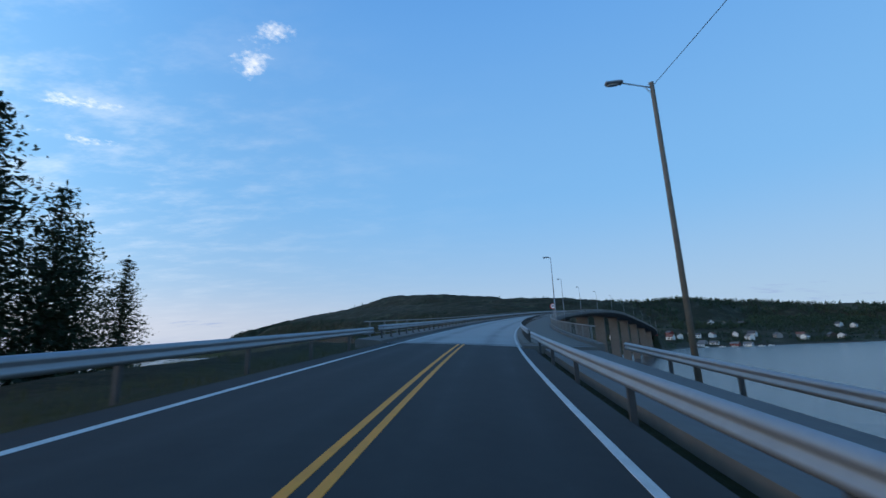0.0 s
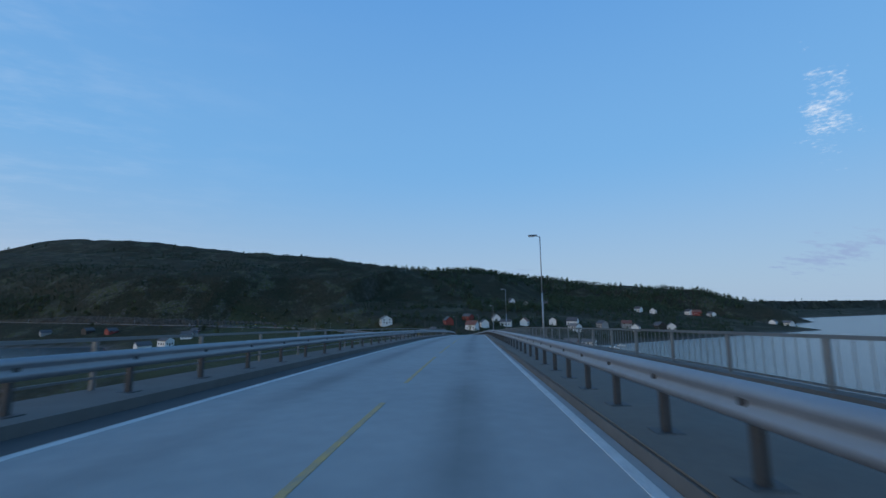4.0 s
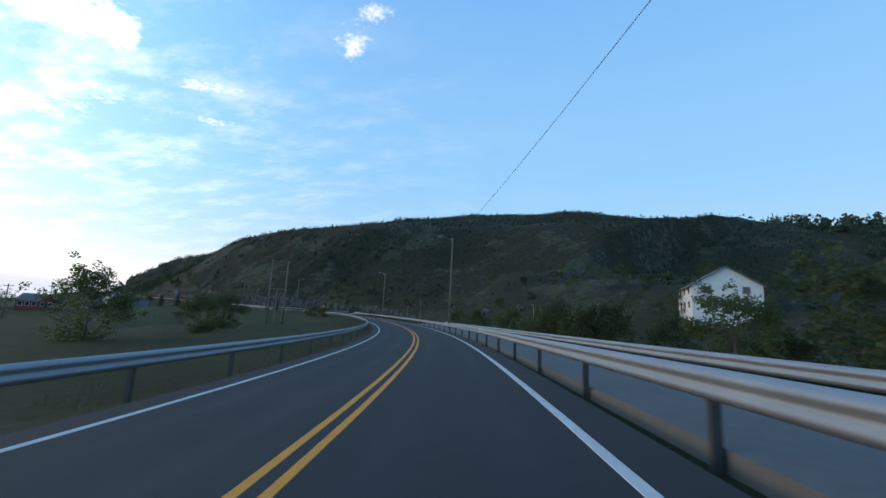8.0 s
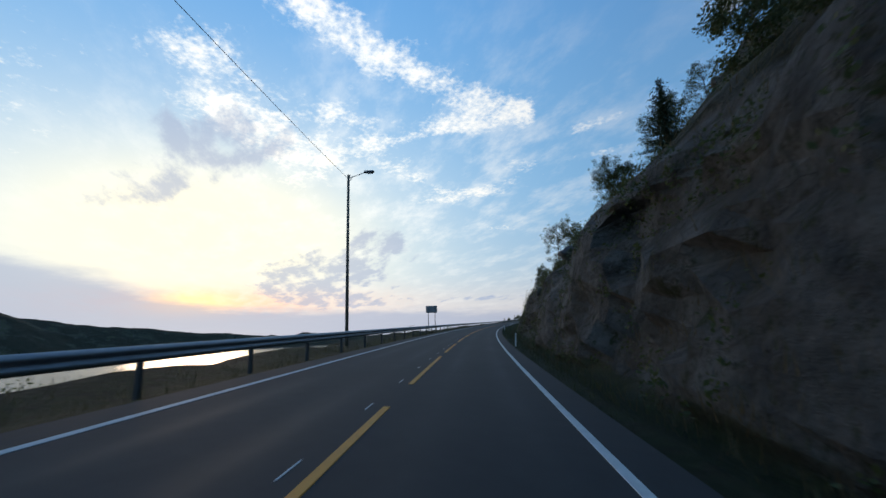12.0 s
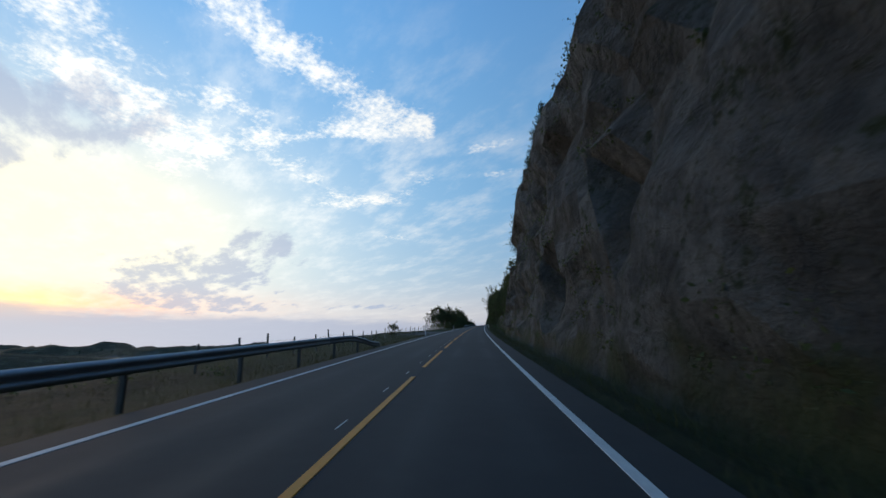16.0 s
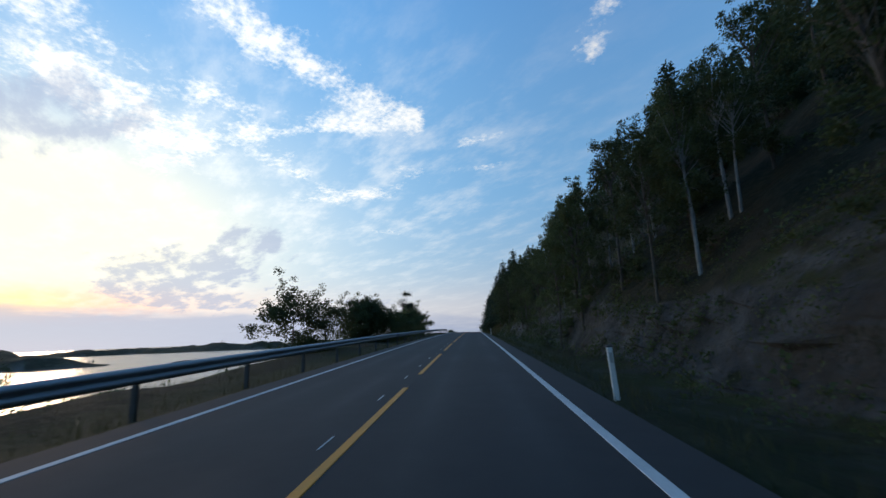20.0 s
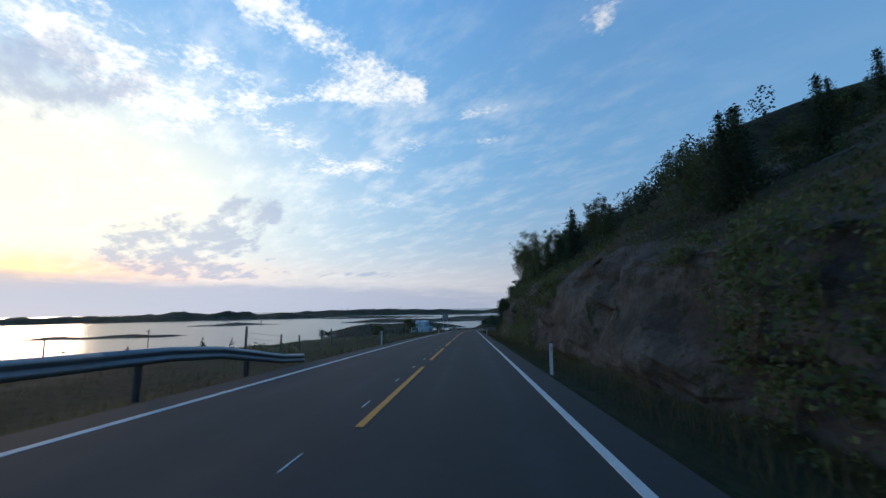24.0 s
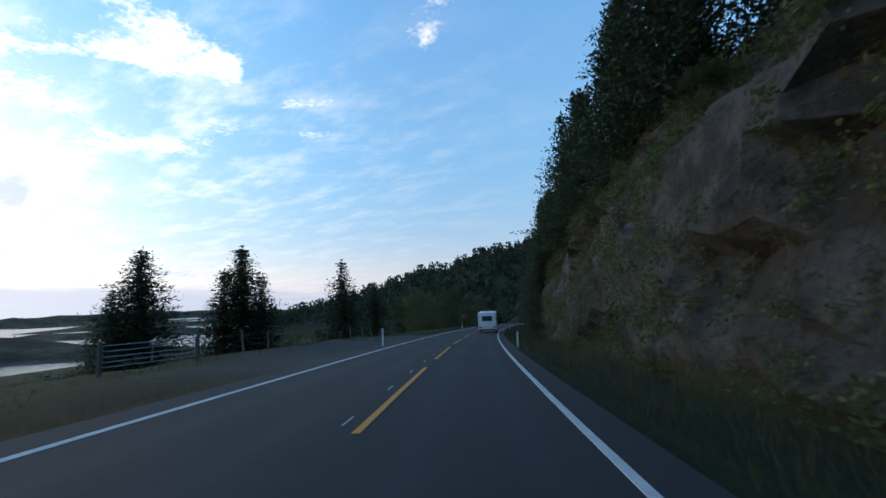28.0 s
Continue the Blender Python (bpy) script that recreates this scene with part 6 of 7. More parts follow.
words("Tysv\u00e6r", 0.26, M_SIGNWHITE, info, pose(0, -0.03, 2.58, 90, 0, 0))
words("kommune", 0.24, M_SIGNWHITE, info, pose(0, -0.03, 2.25, 90, 0, 0))
words("1,5 km", 0.26, M_SIGNWHITE, info, pose(0, -0.03, 1.78, 90, 0, 0))

# direction sign past the bus bay
bus_sign = sign_board("direction_sign", "yellow direction sign with a white arrow plate", on_ground(912, 9.0, 0.1, -20), 1.5, 1.0, 2.3, M_SIGNYELLOW)
bars(bus_sign, ((0, 2.95, 1.1, 0.12), (0, 2.65, 0.9, 0.12), (0.1, 2.42, 0.7, 0.1)), M_SIGNBLACK)
bm = bmesh.new()
box(bm, 0, -0.01, 1.85, 1.5, 0.03, 0.4, 0.006)
plate = part("arrow_plate", bm, M_SIGNWHITE, bus_sign)
bm = bmesh.new()
box(bm, 0, -0.03, 2.0, 0.8, 0.006, 0.1)
box(bm, 0.42, -0.03, 1.95, 0.14, 0.006, 0.2)
part("arrow", bm, M_SIGNBLACK, plate)

# yellow sign before the white house
ysign = sign_board("direction_sign", "yellow direction sign behind the second guardrail", on_ground(678, 9.4, 0.1), 1.5, 1.1, 1.7, M_SIGNYELLOW)
bars(ysign, ((0, 2.5, 1.1, 0.1), (-0.2, 2.25, 0.7, 0.1)), M_SIGNBLACK)
bm = bmesh.new()
box(bm, 0, -0.01, 1.2, 1.5, 0.03, 0.42, 0.006)
part("plate", bm, M_SIGNWHITE, ysign)

# boards facing the other way: only their backs are seen
for s, d, w, h, foot, posts, label in ((970, -15.4, 2.5, 2.8, 0.7, (-0.38, 0.38), "large slatted signboard seen from behind"), (1030, -12.4, 1.9, 2.2, 3.4, (0.0,), "square road sign seen from behind"),
                                       (1150, -6.2, 1.6, 1.0, 2.4, (-0.3, 0.3), "road sign seen from behind"), (609, -9.5, 4.2, 1.1, 4.8, (-0.2, 0.2), "wide overhead signboard on two tall posts"),
                                       (2318, -7.0, 1.9, 1.9, 3.2, (-0.35, 0.35), "square road sign seen from behind"), (2530, -6.6, 1.1, 1.5, 1.6, (0.0,), "small road sign on a post")):
    z = ground_z(s, d)
    b = thing("sign_back", label, "road sign", stand(s, d, 0.0, 6))
    for x in posts:
        bm = bmesh.new()
        rod(bm, (x * w, 0.06, z - at_road(s, d).z - 0.4), (x * w, 0.06, foot + h), 0.05, 0.05, 8)
        part("post", bm, M_STEEL, b)
    n = 3 if s == 970 else 1
    for i in range(n):
        bm = bmesh.new()
        box(bm, 0, 0.12, foot + i * h / n, w, 0.03, h / n - (0.12 if n > 1 else 0), 0.008)
        part("board", bm, M_SIGNBACK, b)
    for zz in (0.25, 0.75):
        bm = bmesh.new()
        box(bm, 0, 0.09, foot + h * zz, w * 0.96, 0.04, 0.06)
        part("rail", bm, M_STEEL, b)

# give-way post with a blue arrow disc at the junction
gw = thing("give_way_sign", "inverted triangle above a blue arrow disc", "road sign", stand(955, 10.2, -0.1, 60))
bm = bmesh.new()
rod(bm, (0, 0.05, -0.5), (0, 0.05, 3.4), 0.04, 0.04, 8)
part("post", bm, M_STEEL, gw)
for r, y, mat, nm in ((0.52, 0.0, M_SIGNRED, "rim"), (0.38, -0.012, M_SIGNWHITE, "triangle")):
    bm = bmesh.new()
    bmesh.ops.create_cone(bm, cap_ends=True, segments=3, radius1=r, radius2=r, depth=0.02, matrix=Matrix.Translation((0, y, 2.95)) @ Euler((radians(90), 0, 0)).to_matrix().to_4x4() @ Euler((0, 0, radians(-90))).to_matrix().to_4x4())
    part(nm, bm, mat, gw)
bm = bmesh.new()
bmesh.ops.create_cone(bm, cap_ends=True, segments=28, radius1=0.33, radius2=0.33, depth=0.025, matrix=Matrix.Translation((0, 0, 1.9)) @ Euler((radians(90), 0, 0)).to_matrix().to_4x4())
disc = part("disc", bm, M_SIGNBLUE, gw)
bm = bmesh.new()
box(bm, 0, -0.02, -0.2, 0.07, 0.006, 0.34, 0, Matrix.Translation((0.03, 0, 1.9)) @ Euler((0, radians(-35), 0)).to_matrix().to_4x4())
box(bm, 0.0, -0.02, 1.7, 0.2, 0.006, 0.06)
part("arrow", bm, M_SIGNWHITE, disc)
bm = bmesh.new()
rod(bm, (0, 0.05, 0.2), (0, 0.05, 1.2), 0.055, 0.055, 10)
part("sleeve", bm, M_SIGNYELLOW, gw, "yellow post sleeve")

# round speed sign on the first bridge lamp, and one by the far lamps
for s, d, z, turn in ((58.0, 7.15, 0.0, 0), (1074, -7.4, -0.3, 0)):
    rs_ = thing("round_sign", "round white sign with a red rim", "road sign", stand(s, d, z, turn))
    bm = bmesh.new()
    rod(bm, (0, 0.06, -0.6), (0, 0.06, 2.6), 0.035, 0.035, 8)
    part("post", bm, M_STEEL, rs_)
    for r, y, mat, nm in ((0.36, 0.0, M_SIGNRED, "rim"), (0.27, -0.014, M_SIGNWHITE, "face")):
        bm = bmesh.new()
        bmesh.ops.create_cone(bm, cap_ends=True, segments=28, radius1=r, radius2=r, depth=0.02, matrix=Matrix.Translation((0, y, 2.5)) @ Euler((radians(90), 0, 0)).to_matrix().to_4x4())
        part(nm, bm, mat, rs_)
    bars(rs_, ((-0.06, 2.42, 0.07, 0.17), (0.07, 2.42, 0.09, 0.17)), M_SIGNBLACK)


# ---- houses ----
M_WALLWHITE = material("white_clapboard", (0.72, 0.72, 0.7), 0.7, vary=(0.6, 0.6, 0.58), scale=1.5)
M_WALLRED = material("red_clapboard", (0.28, 0.05, 0.035), 0.75, vary=(0.2, 0.04, 0.03), scale=1.5)
M_WALLGREY = material("grey_clapboard", (0.3, 0.3, 0.29), 0.75, vary=(0.22, 0.22, 0.21), scale=1.5)
M_WALLDARK = material("dark_stained_boards", (0.06, 0.05, 0.04), 0.75, vary=(0.04, 0.034, 0.03), scale=1.5)
M_ROOFDARK = material("dark_roof_tiles", (0.06, 0.06, 0.065), 0.65, vary=(0.09, 0.085, 0.085), scale=3.0, bump=0.02, bump_scale=8)
M_ROOFGREY = material("grey_roof_tiles", (0.17, 0.165, 0.16), 0.7, vary=(0.12, 0.115, 0.11), scale=3.0, bump=0.02, bump_scale=8)
M_ROOFRED = material("red_roof_tiles", (0.2, 0.08, 0.055), 0.7, vary=(0.14, 0.06, 0.045), scale=3.0, bump=0.02, bump_scale=8)
M_WINDOW = material("window_glass", (0.03, 0.035, 0.045), 0.08, spec=0.8)
WALLS = {"w": (M_WALLWHITE, "white"), "r": (M_WALLRED, "red"), "g": (M_WALLGREY, "grey"), "d": (M_WALLDARK, "dark brown")}


def house(m, w, l, eaves, ridge, wall, roof, chimney=True, label=None, storeys=2):
    """A gabled timber house: ridge along local y, front gable at -y."""
    mat, colour = WALLS[wall]
    root = thing("house", label or f"{colour} timber house with a gabled roof", "house", m, group="houses round the harbour")
    hw, hl = w / 2, l / 2
    v = [(-hw, -hl, -2.5), (hw, -hl, -2.5), (hw, -hl, eaves), (0, -hl, ridge), (-hw, -hl, eaves), (-hw, hl, -2.5), (hw, hl, -2.5), (hw, hl, eaves), (0, hl, ridge), (-hw, hl, eaves)]
    f = [(0, 1, 2, 3, 4), (6, 5, 9, 8, 7), (1, 6, 7, 2), (5, 0, 4, 9)]
    child("wall", mesh_from("wall", v, f, mat), root)
    over, thick = 0.45, 0.18
    slope = (ridge - eaves) / hw
    v, f = [], []
    for side in (-1, 1):
        k = len(v)
        for y in (-hl - over, hl + over):
            for dz in (0, thick):
                v += [(0, y, ridge + dz), (side * (hw + over), y, eaves - slope * over + dz)]
        f += [(k, k + 1, k + 3, k + 2), (k + 4, k + 6, k + 7, k + 5), (k + 2, k + 3, k + 7, k + 6), (k, k + 4, k + 5, k + 1), (k + 1, k + 5, k + 7, k + 3)]
    roof_ob = child("roof", mesh_from("roof", v, f, roof), root)
    if chimney:
        bm = bmesh.new()
        box(bm, w * 0.12, l * 0.1, ridge - 0.8, 0.6, 0.6, 1.7, 0.04)
        part("chimney", bm, M_ROOFGREY, roof_ob)
    spots = []
    for z in ([1.0] if storeys == 1 else [1.0, 3.6 if eaves > 4 else eaves - 0.3]):
        for x in (-w * 0.27, w * 0.27):
            spots.append((x, -hl, z, 0))
        for y in (-l * 0.3, 0.0, l * 0.3):
            if z + 1.2 < eaves:
                spots += [(-hw, y, z, 90), (hw, y, z, -90)]
    for x, y, z, turn in spots:
        mm = pose(x, y, z, 0, 0, -turn if turn else 0)
        bm = bmesh.new()
        box(bm, 0, 0, 0, 1.25, 0.1, 1.25, 0.01)
        win = part("window", bm, M_WALLWHITE if wall != "w" else M_WALLGREY, root, m=mm)
        bm = bmesh.new()
        box(bm, 0, 0, 0.1, 1.0, 0.13, 1.05)
        part("pane", bm, M_WINDOW, win)
    bm = bmesh.new()
    box(bm, 0, -hl, 0.0, 1.0, 0.12, 2.05, 0.01)
    part("door", bm, M_WALLDARK if wall != "d" else M_WALLRED, root)
    return root


ROOFS = (M_ROOFDARK, M_ROOFGREY, M_ROOFDARK, M_ROOFRED, M_ROOFDARK)
VILLAGE = ((291, 643, "g", 30), (303, 657, "w", 70), (346, 722, "r", 20), (357, 693, "w", 60), (378, 704, "w", 10), (384, 747, "r", 40), (410, 730, "w", 5), (407, 707, "w", 75), (434, 710, "w", -20), (468, 704, "w", -10),
           (489, 695, "w", 60), (462, 664, "w", 30), (515, 677, "g", 20), (543, 668, "g", 80), (532, 647, "w", -30), (575, 651, "d", 10), (580, 640, "w", -20), (524, 857, "w", 20), (547, 851, "g", -10), (573, 840, "d", 60),
           (708, 782, "w", 30), (719, 765, "w", -30), (774, 745, "w", 20), (778, 736, "r", 80), (790, 721, "w", 10))
HR = np.random.default_rng(3)
for i, (x, y, wall, turn) in enumerate(VILLAGE):
    w, l = float(HR.uniform(7, 8.5)), float(HR.uniform(9, 12.5))
    eaves = float(HR.uniform(3.6, 5.2))
    house(pose(x, y, world_ground(x, y) + 0.3, 0, 0, turn + 150), w, l, eaves, eaves + w * float(HR.uniform(0.32, 0.5)), wall, ROOFS[i % 5])
# the big white house above the bend
house(pose(291, 757, world_ground(291, 757) + 0.5, 0, 0, -8), 11, 13, 5.0, 8.4, "w", M_ROOFGREY, label="large white gabled farmhouse above the road")
# boathouses at the water
for x, y, wall, turn in ((381, 621, "w", 40), (398, 603, "r", 30), (412, 597, "w", 30), (353, 609, "w", 60), (372, 634, "g", 20)):
    house(pose(x, y, max(world_ground(x, y), SEA + 0.6), 0, 0, turn), 6.5, 11, 2.8, 5.0, wall, M_ROOFGREY, False, "low boathouse at the harbour edge", 1)
# buildings beyond the field and below the cliff road
for s, d, wall, w, l, e, r, turn in ((895, -90, "w", 6, 8, 3.4, 6.0, 30), (905, -78, "r", 5, 6, 2.6, 4.4, 60), (870, -120, "w", 7, 9, 4, 6.5, 0), (860, -140, "w", 7, 9, 4, 6.5, 80), (926, -60, "d", 4.5, 6, 2.4, 4.0, 10),
                                     (1042, -27, "r", 7, 9, 2.4, 5.0, 70), (1066, -26, "d", 6, 9, 2.2, 4.6, 80), (1103, -32, "g", 6, 8, 2.2, 4.6, 60)):
    p = at_road(s, d)
    house(on_ground(s, d, -0.1, turn), w, l, e, r, wall, M_ROOFDARK, False, {"w": "white cottage beyond the field", "r": "red outbuilding below the road", "d": "dark timber shed below the road", "g": "grey boathouse below the road"}[wall], 1)
# far shores: small houses on the slopes
FR = np.random.default_rng(8)
for x0, y0, n, spread in ((-1180, 560, 9, 240), (930, 560, 7, 110), (1050, 640, 6, 90), (-1180, -120, 6, 200), (-760, 900, 3, 120)):
    for _ in range(n):
        for _try in range(12):
            x, y = x0 + float(FR.uniform(-spread, spread)), y0 + float(FR.uniform(-spread, spread))
            z = world_ground(x, y)
            if SEA + 1.5 < z < SEA + 32:
                e = float(FR.uniform(3.2, 4.6))
                house(pose(x, y, z + 0.2, 0, 0, float(FR.uniform(0, 180))), 8, 11, e, e + 3, "wwwrg"[int(FR.integers(5))], ROOFS[int(FR.integers(5))], False, "small house on the far shore", 1)
                break


# boats moored in the harbour
def boat(m, l):
    root = thing("boat", "small white motor boat moored in the harbour", "boat", m, group="moored boats")
    v, f = [], []
    for i in range(9):
        t = i / 8
        w = l * 0.17 * (1 - max(0, (t - 0.45) / 0.55)**2.2)
        y = (t - 0.5) * l
        v += [(-w, y, 0.75 + 0.25 * t), (-w * 0.7, y, -0.2), (0, y, -0.4), (w * 0.7, y, -0.2), (w, y, 0.75 + 0.25 * t)]
    for i in range(8):
        for j in range(4):
            a = i * 5 + j
            f.append((a, a + 1, a + 6, a + 5))
        f.append((i * 5 + 4, i * 5, i * 5 + 5, i * 5 + 9))
    f.append((0, 1, 2, 3, 4))
    child("hull", mesh_from("hull", v, f, M_PLASTIC), root)
    bm = bmesh.new()
    box(bm, 0, 0.05 * l, 0.75, l * 0.22, l * 0.3, 0.9, 0.1)
    cab = part("cabin", bm, M_PLASTIC, root)
    bm = bmesh.new()
    box(bm, 0, 0.05 * l, 1.2, l * 0.225, l * 0.26, 0.3)
    part("window", bm, M_WINDOW, cab)


for x, y, l, turn in ((372, 590, 7, 40), (366, 583, 6, 35), (384, 583, 7.5, 50), (395, 576, 6, 60), (410, 570, 8, 20), (352, 592, 5.5, 30), (430, 580, 7, 70)):
    boat(pose(x, y, SEA + 0.1, 0, 0, turn), l)
pier = thing("jetty", "low grey timber jetty in the harbour", "jetty", pose(392, 588, SEA, 0, 0, 40))
for i in range(10):
    bm = bmesh.new()
    box(bm, 0, i * 1.02 - 5, 0.55, 2.2, 1.0, 0.08, 0.01)
    part("plank", bm, M_FENCE, pier)
for x in (-0.9, 0.9):
    for y in (-4.5, 0, 4.5):
        bm = bmesh.new()
        rod(bm, (x, y, -3), (x, y, 0.55), 0.12)
        part("pile", bm, M_WOODPOLE, pier)


# ---- junction and bus bay ----
def paved(name, label, pts, z=-0.035, thick=0.9, mat=None):
    """A paved area beside the road: corners as s, d."""
    top = [at_road(s, d, z - 0.012 * min(abs(d), 8)) for s, d in pts]
    n = len(top)
    v = top + [p - Vector((0, 0, thick)) for p in top]
    f = [tuple(range(n))] + [(i, i + n, (i + 1) % n + n, (i + 1) % n) for i in range(n)]
    return tagged(new(name, mesh_from(name, v, f, mat or M_ASPHALT)), label, "road", kind="structure")


def row(s0, s1, d0, d1, n=10):
    return [(s0 + (s1 - s0) * i / n, d0 + (d1 - d0) * i / n) for i in range(n + 1)]


bay = paved("bus_bay", "dark asphalt bus bay beside the road", row(872, 990, 3.55, 3.55, 20) + row(978, 962, 4.4, 5.6, 4) + row(952, 940, 9.5, 9.2, 3) + row(932, 925, 7.9, 7.5, 3) + row(915, 880, 7.2, 7.1, 5) + [(875, 4.5)])
side_road = paved("side_road", "dark asphalt side road leaving the junction", row(986, 970, 3.8, 6.8, 6) + row(965, 964, 14, 40, 8) + row(966, 972, 50, 90, 4) + row(960, 952, 90, 50, 4) + row(948, 945, 40, 15, 6) + row(943.5, 936, 11, 3.7, 5), z=-0.03)
stop_pad = paved("bus_stop_pad", "pale gravelled footway at the bus stop", row(876, 905, 7.25, 7.3, 4) + [(906, 12.0), (876, 13.0)], z=0.02, mat=M_PATH)
lower_road = paved("lower_road", "narrow grey lane below the bend", row(800, 862, 20, 15, 8) + row(862, 800, 19, 25, 8), z=-0.75, mat=M_PATH)
layby = paved("layby", "grey asphalt lay-by beside the road", row(1776, 1806, 3.55, 3.55, 6) + [(1806, 7.5), (1802, 13), (1790, 16), (1776, 14)], z=-0.05, mat=M_PATH)
layby_left = paved("side_track", "grey gravelled track joining the road above the field", row(898, 946, -8.0, -8.2, 8) + row(944, 902, -12.4, -12.2, 6), z=-0.08, mat=M_PATH)
guardrail_line([(906, -13.2), (918, -13.3), (930, -13.2), (940, -13.0)], "galvanised guardrail beside the gravelled track", -0.2)
# white edge of the bay, the island and give-way teeth
M_LINE = M_WHITE


def painted(parent, name, pts, width, mat, z=0.0):
    v, f = [], []
    P = [at_road(s, d, z - 0.02 - 0.012 * min(abs(d), 8)) for s, d in pts]
    for i, p in enumerate(P):
        a = P[max(0, i - 1)]
        b = P[min(len(P) - 1, i + 1)]
        t = (b - a).normalized()
        n = Vector((t.y, -t.x, 0)) * width / 2
        v += [p - n, p + n]
    for i in range(len(P) - 1):
        f.append((2 * i, 2 * i + 1, 2 * i + 3, 2 * i + 2))
    return child(name, mesh_from(name, v, f, mat), parent)


painted(bay, "edge_line", [(872, 2.95), (876.5, 3.2), (879, 4.6), (881, 6.5), (890, 6.9), (915, 6.95), (922, 7.25), (930, 7.7), (936, 8.2), (940, 8.8), (942.6, 10.0), (944, 11.6), (945, 13.6), (945.6, 17), (946, 30)], 0.14, M_WHITE)
painted(side_road, "edge_line", [(952.8, 6.7), (953.4, 9.5), (954.6, 13), (956.0, 25), (957, 40)], 0.16, M_WHITE, 0.005)
painted(side_road, "edge_line", [(986, 3.3), (976, 4.4), (969, 6.4), (965.5, 11), (964, 18), (964, 40)], 0.14, M_WHITE, 0.005)
for i in range(11):
    s = 953.3 + i * 1.15
    painted(side_road, "give_way_tooth", [(s, 4.95), (s, 5.65)], 0.5, M_WHITE, 0.02)
# grass between the bay and the side road
v, f = [], []
for i in range(23):
    s = 880 + 66 * i / 22
    near_d = float(np.interp(s, (880, 905, 907, 922, 936, 941, 944, 946), (13.0, 13.0, 7.3, 7.5, 8.6, 9.6, 12.2, 16.0)))
    for j in range(9):
        d = near_d + (36 - near_d) * (j / 8)**1.5
        v.append(at_road(s, d, -0.16 + 0.12 * math.sin(s * 0.31 + d) * min(1.0, (d - near_d) / 4)))
    v.append(at_road(s, near_d, -1.2))
for i in range(22):
    f += [(i * 10 + j, i * 10 + j + 1, i * 10 + j + 11, i * 10 + j + 10) for j in range(8)]
    f.append((i * 10 + 9, i * 10, i * 10 + 10, i * 10 + 19))
tagged(new("grass_island", mesh_from("grass_island", v, f, M_MEADOW, True)), "low mown grass island between bus bay and side road", "grass", kind="structure")
# turn arrows in the opposite lane
for s, d in ((967.6, -2.6), (969.0, -7.2)):
    shape = [(4.2, -0.1), (1.6, -0.1), (1.3, 0.25), (1.5, 0.45), (0.0, 0.75), (0.2, -0.35), (0.6, -0.15), (1.2, -0.35), (4.2, -0.22)]
    v = [at_road(s + a, d + b, 0.035 - 0.03 - 0.012 * abs(d + b) + 0.012) for a, b in shape]
    child("turn_arrow", mesh_from("turn_arrow", v, [tuple(range(len(v)))], M_WHITE), road_b)

# bus shelter
shelter = thing("bus_shelter", "dark timber bus shelter with a sloping roof", "bus shelter", on_ground(889, 11.2, -0.1, 75))
for x, y, sx, sy, h in ((0, 0.9, 3.2, 0.1, 2.35), (-1.55, 0, 0.1, 1.8, 2.3), (1.55, 0, 0.1, 1.8, 2.3)):
    n = int(max(sx, sy) / 0.2)
    for i in range(n):
        bm = bmesh.new()
        o = (i + 0.5) / n - 0.5
        box(bm, x + (o * sx if sx > sy else 0), y + (o * sy if sy > sx else 0), -0.3, sx / n - 0.012 if sx > sy else sx, sy / n - 0.012 if sy > sx else sy, h + 0.3)
        part("board", bm, M_WALLDARK, shelter)
bm = bmesh.new()
box(bm, 0, 0, 0, 3.9, 2.7, 0.14, 0.02, Matrix.Translation((0, -0.1, 2.4)) @ Euler((radians(9), 0, 0)).to_matrix().to_4x4())
part("roof", bm, M_ROOFDARK, shelter)
bm = bmesh.new()
box(bm, 0, 0.6, 0.42, 2.8, 0.4, 0.06, 0.01)
part("bench", bm, M_FENCE, shelter)
bm = bmesh.new()
box(bm, 1.25, -1.0, 1.75, 0.34, 0.04, 0.34, 0.01)
part("stop_plate", bm, M_SIGNBLUE, shelter, "small blue stop plate")

# ---- hay bales in white wrap ----
M_WRAP = material("pale_bale_wrap", (0.55, 0.62, 0.66), 0.32, vary=(0.42, 0.5, 0.55), scale=2.5, amount=0.5, bump=0.03, bump_scale=5, per_object=0.08)


def bale_mesh(seed):
    rng = np.random.default_rng(seed)
    v, f = [], []
    n, k = 20, 9
    prof = [(0.0, 0.02), (0.48, 0.0), (0.6, 0.06), (0.655, 0.2), (0.665, 0.6), (0.655, 1.02), (0.6, 1.17), (0.48, 1.22), (0.0, 1.24)]
    for r, z in prof:
        for i in range(n):
            w = 2 * math.pi * i / n
            q = r * (1 + 0.035 * math.sin(3 * w + seed) + rng.normal() * 0.008)
            v.append((math.cos(w) * q, math.sin(w) * q, z + rng.normal() * 0.008))
    for j in range(k - 1):
        for i in range(n):
            f.append((j * n + i, j * n + (i + 1) % n, (j + 1) * n + (i + 1) % n, (j + 1) * n + i))
    return mesh_from("hay_bale", v, f, M_WRAP, True)


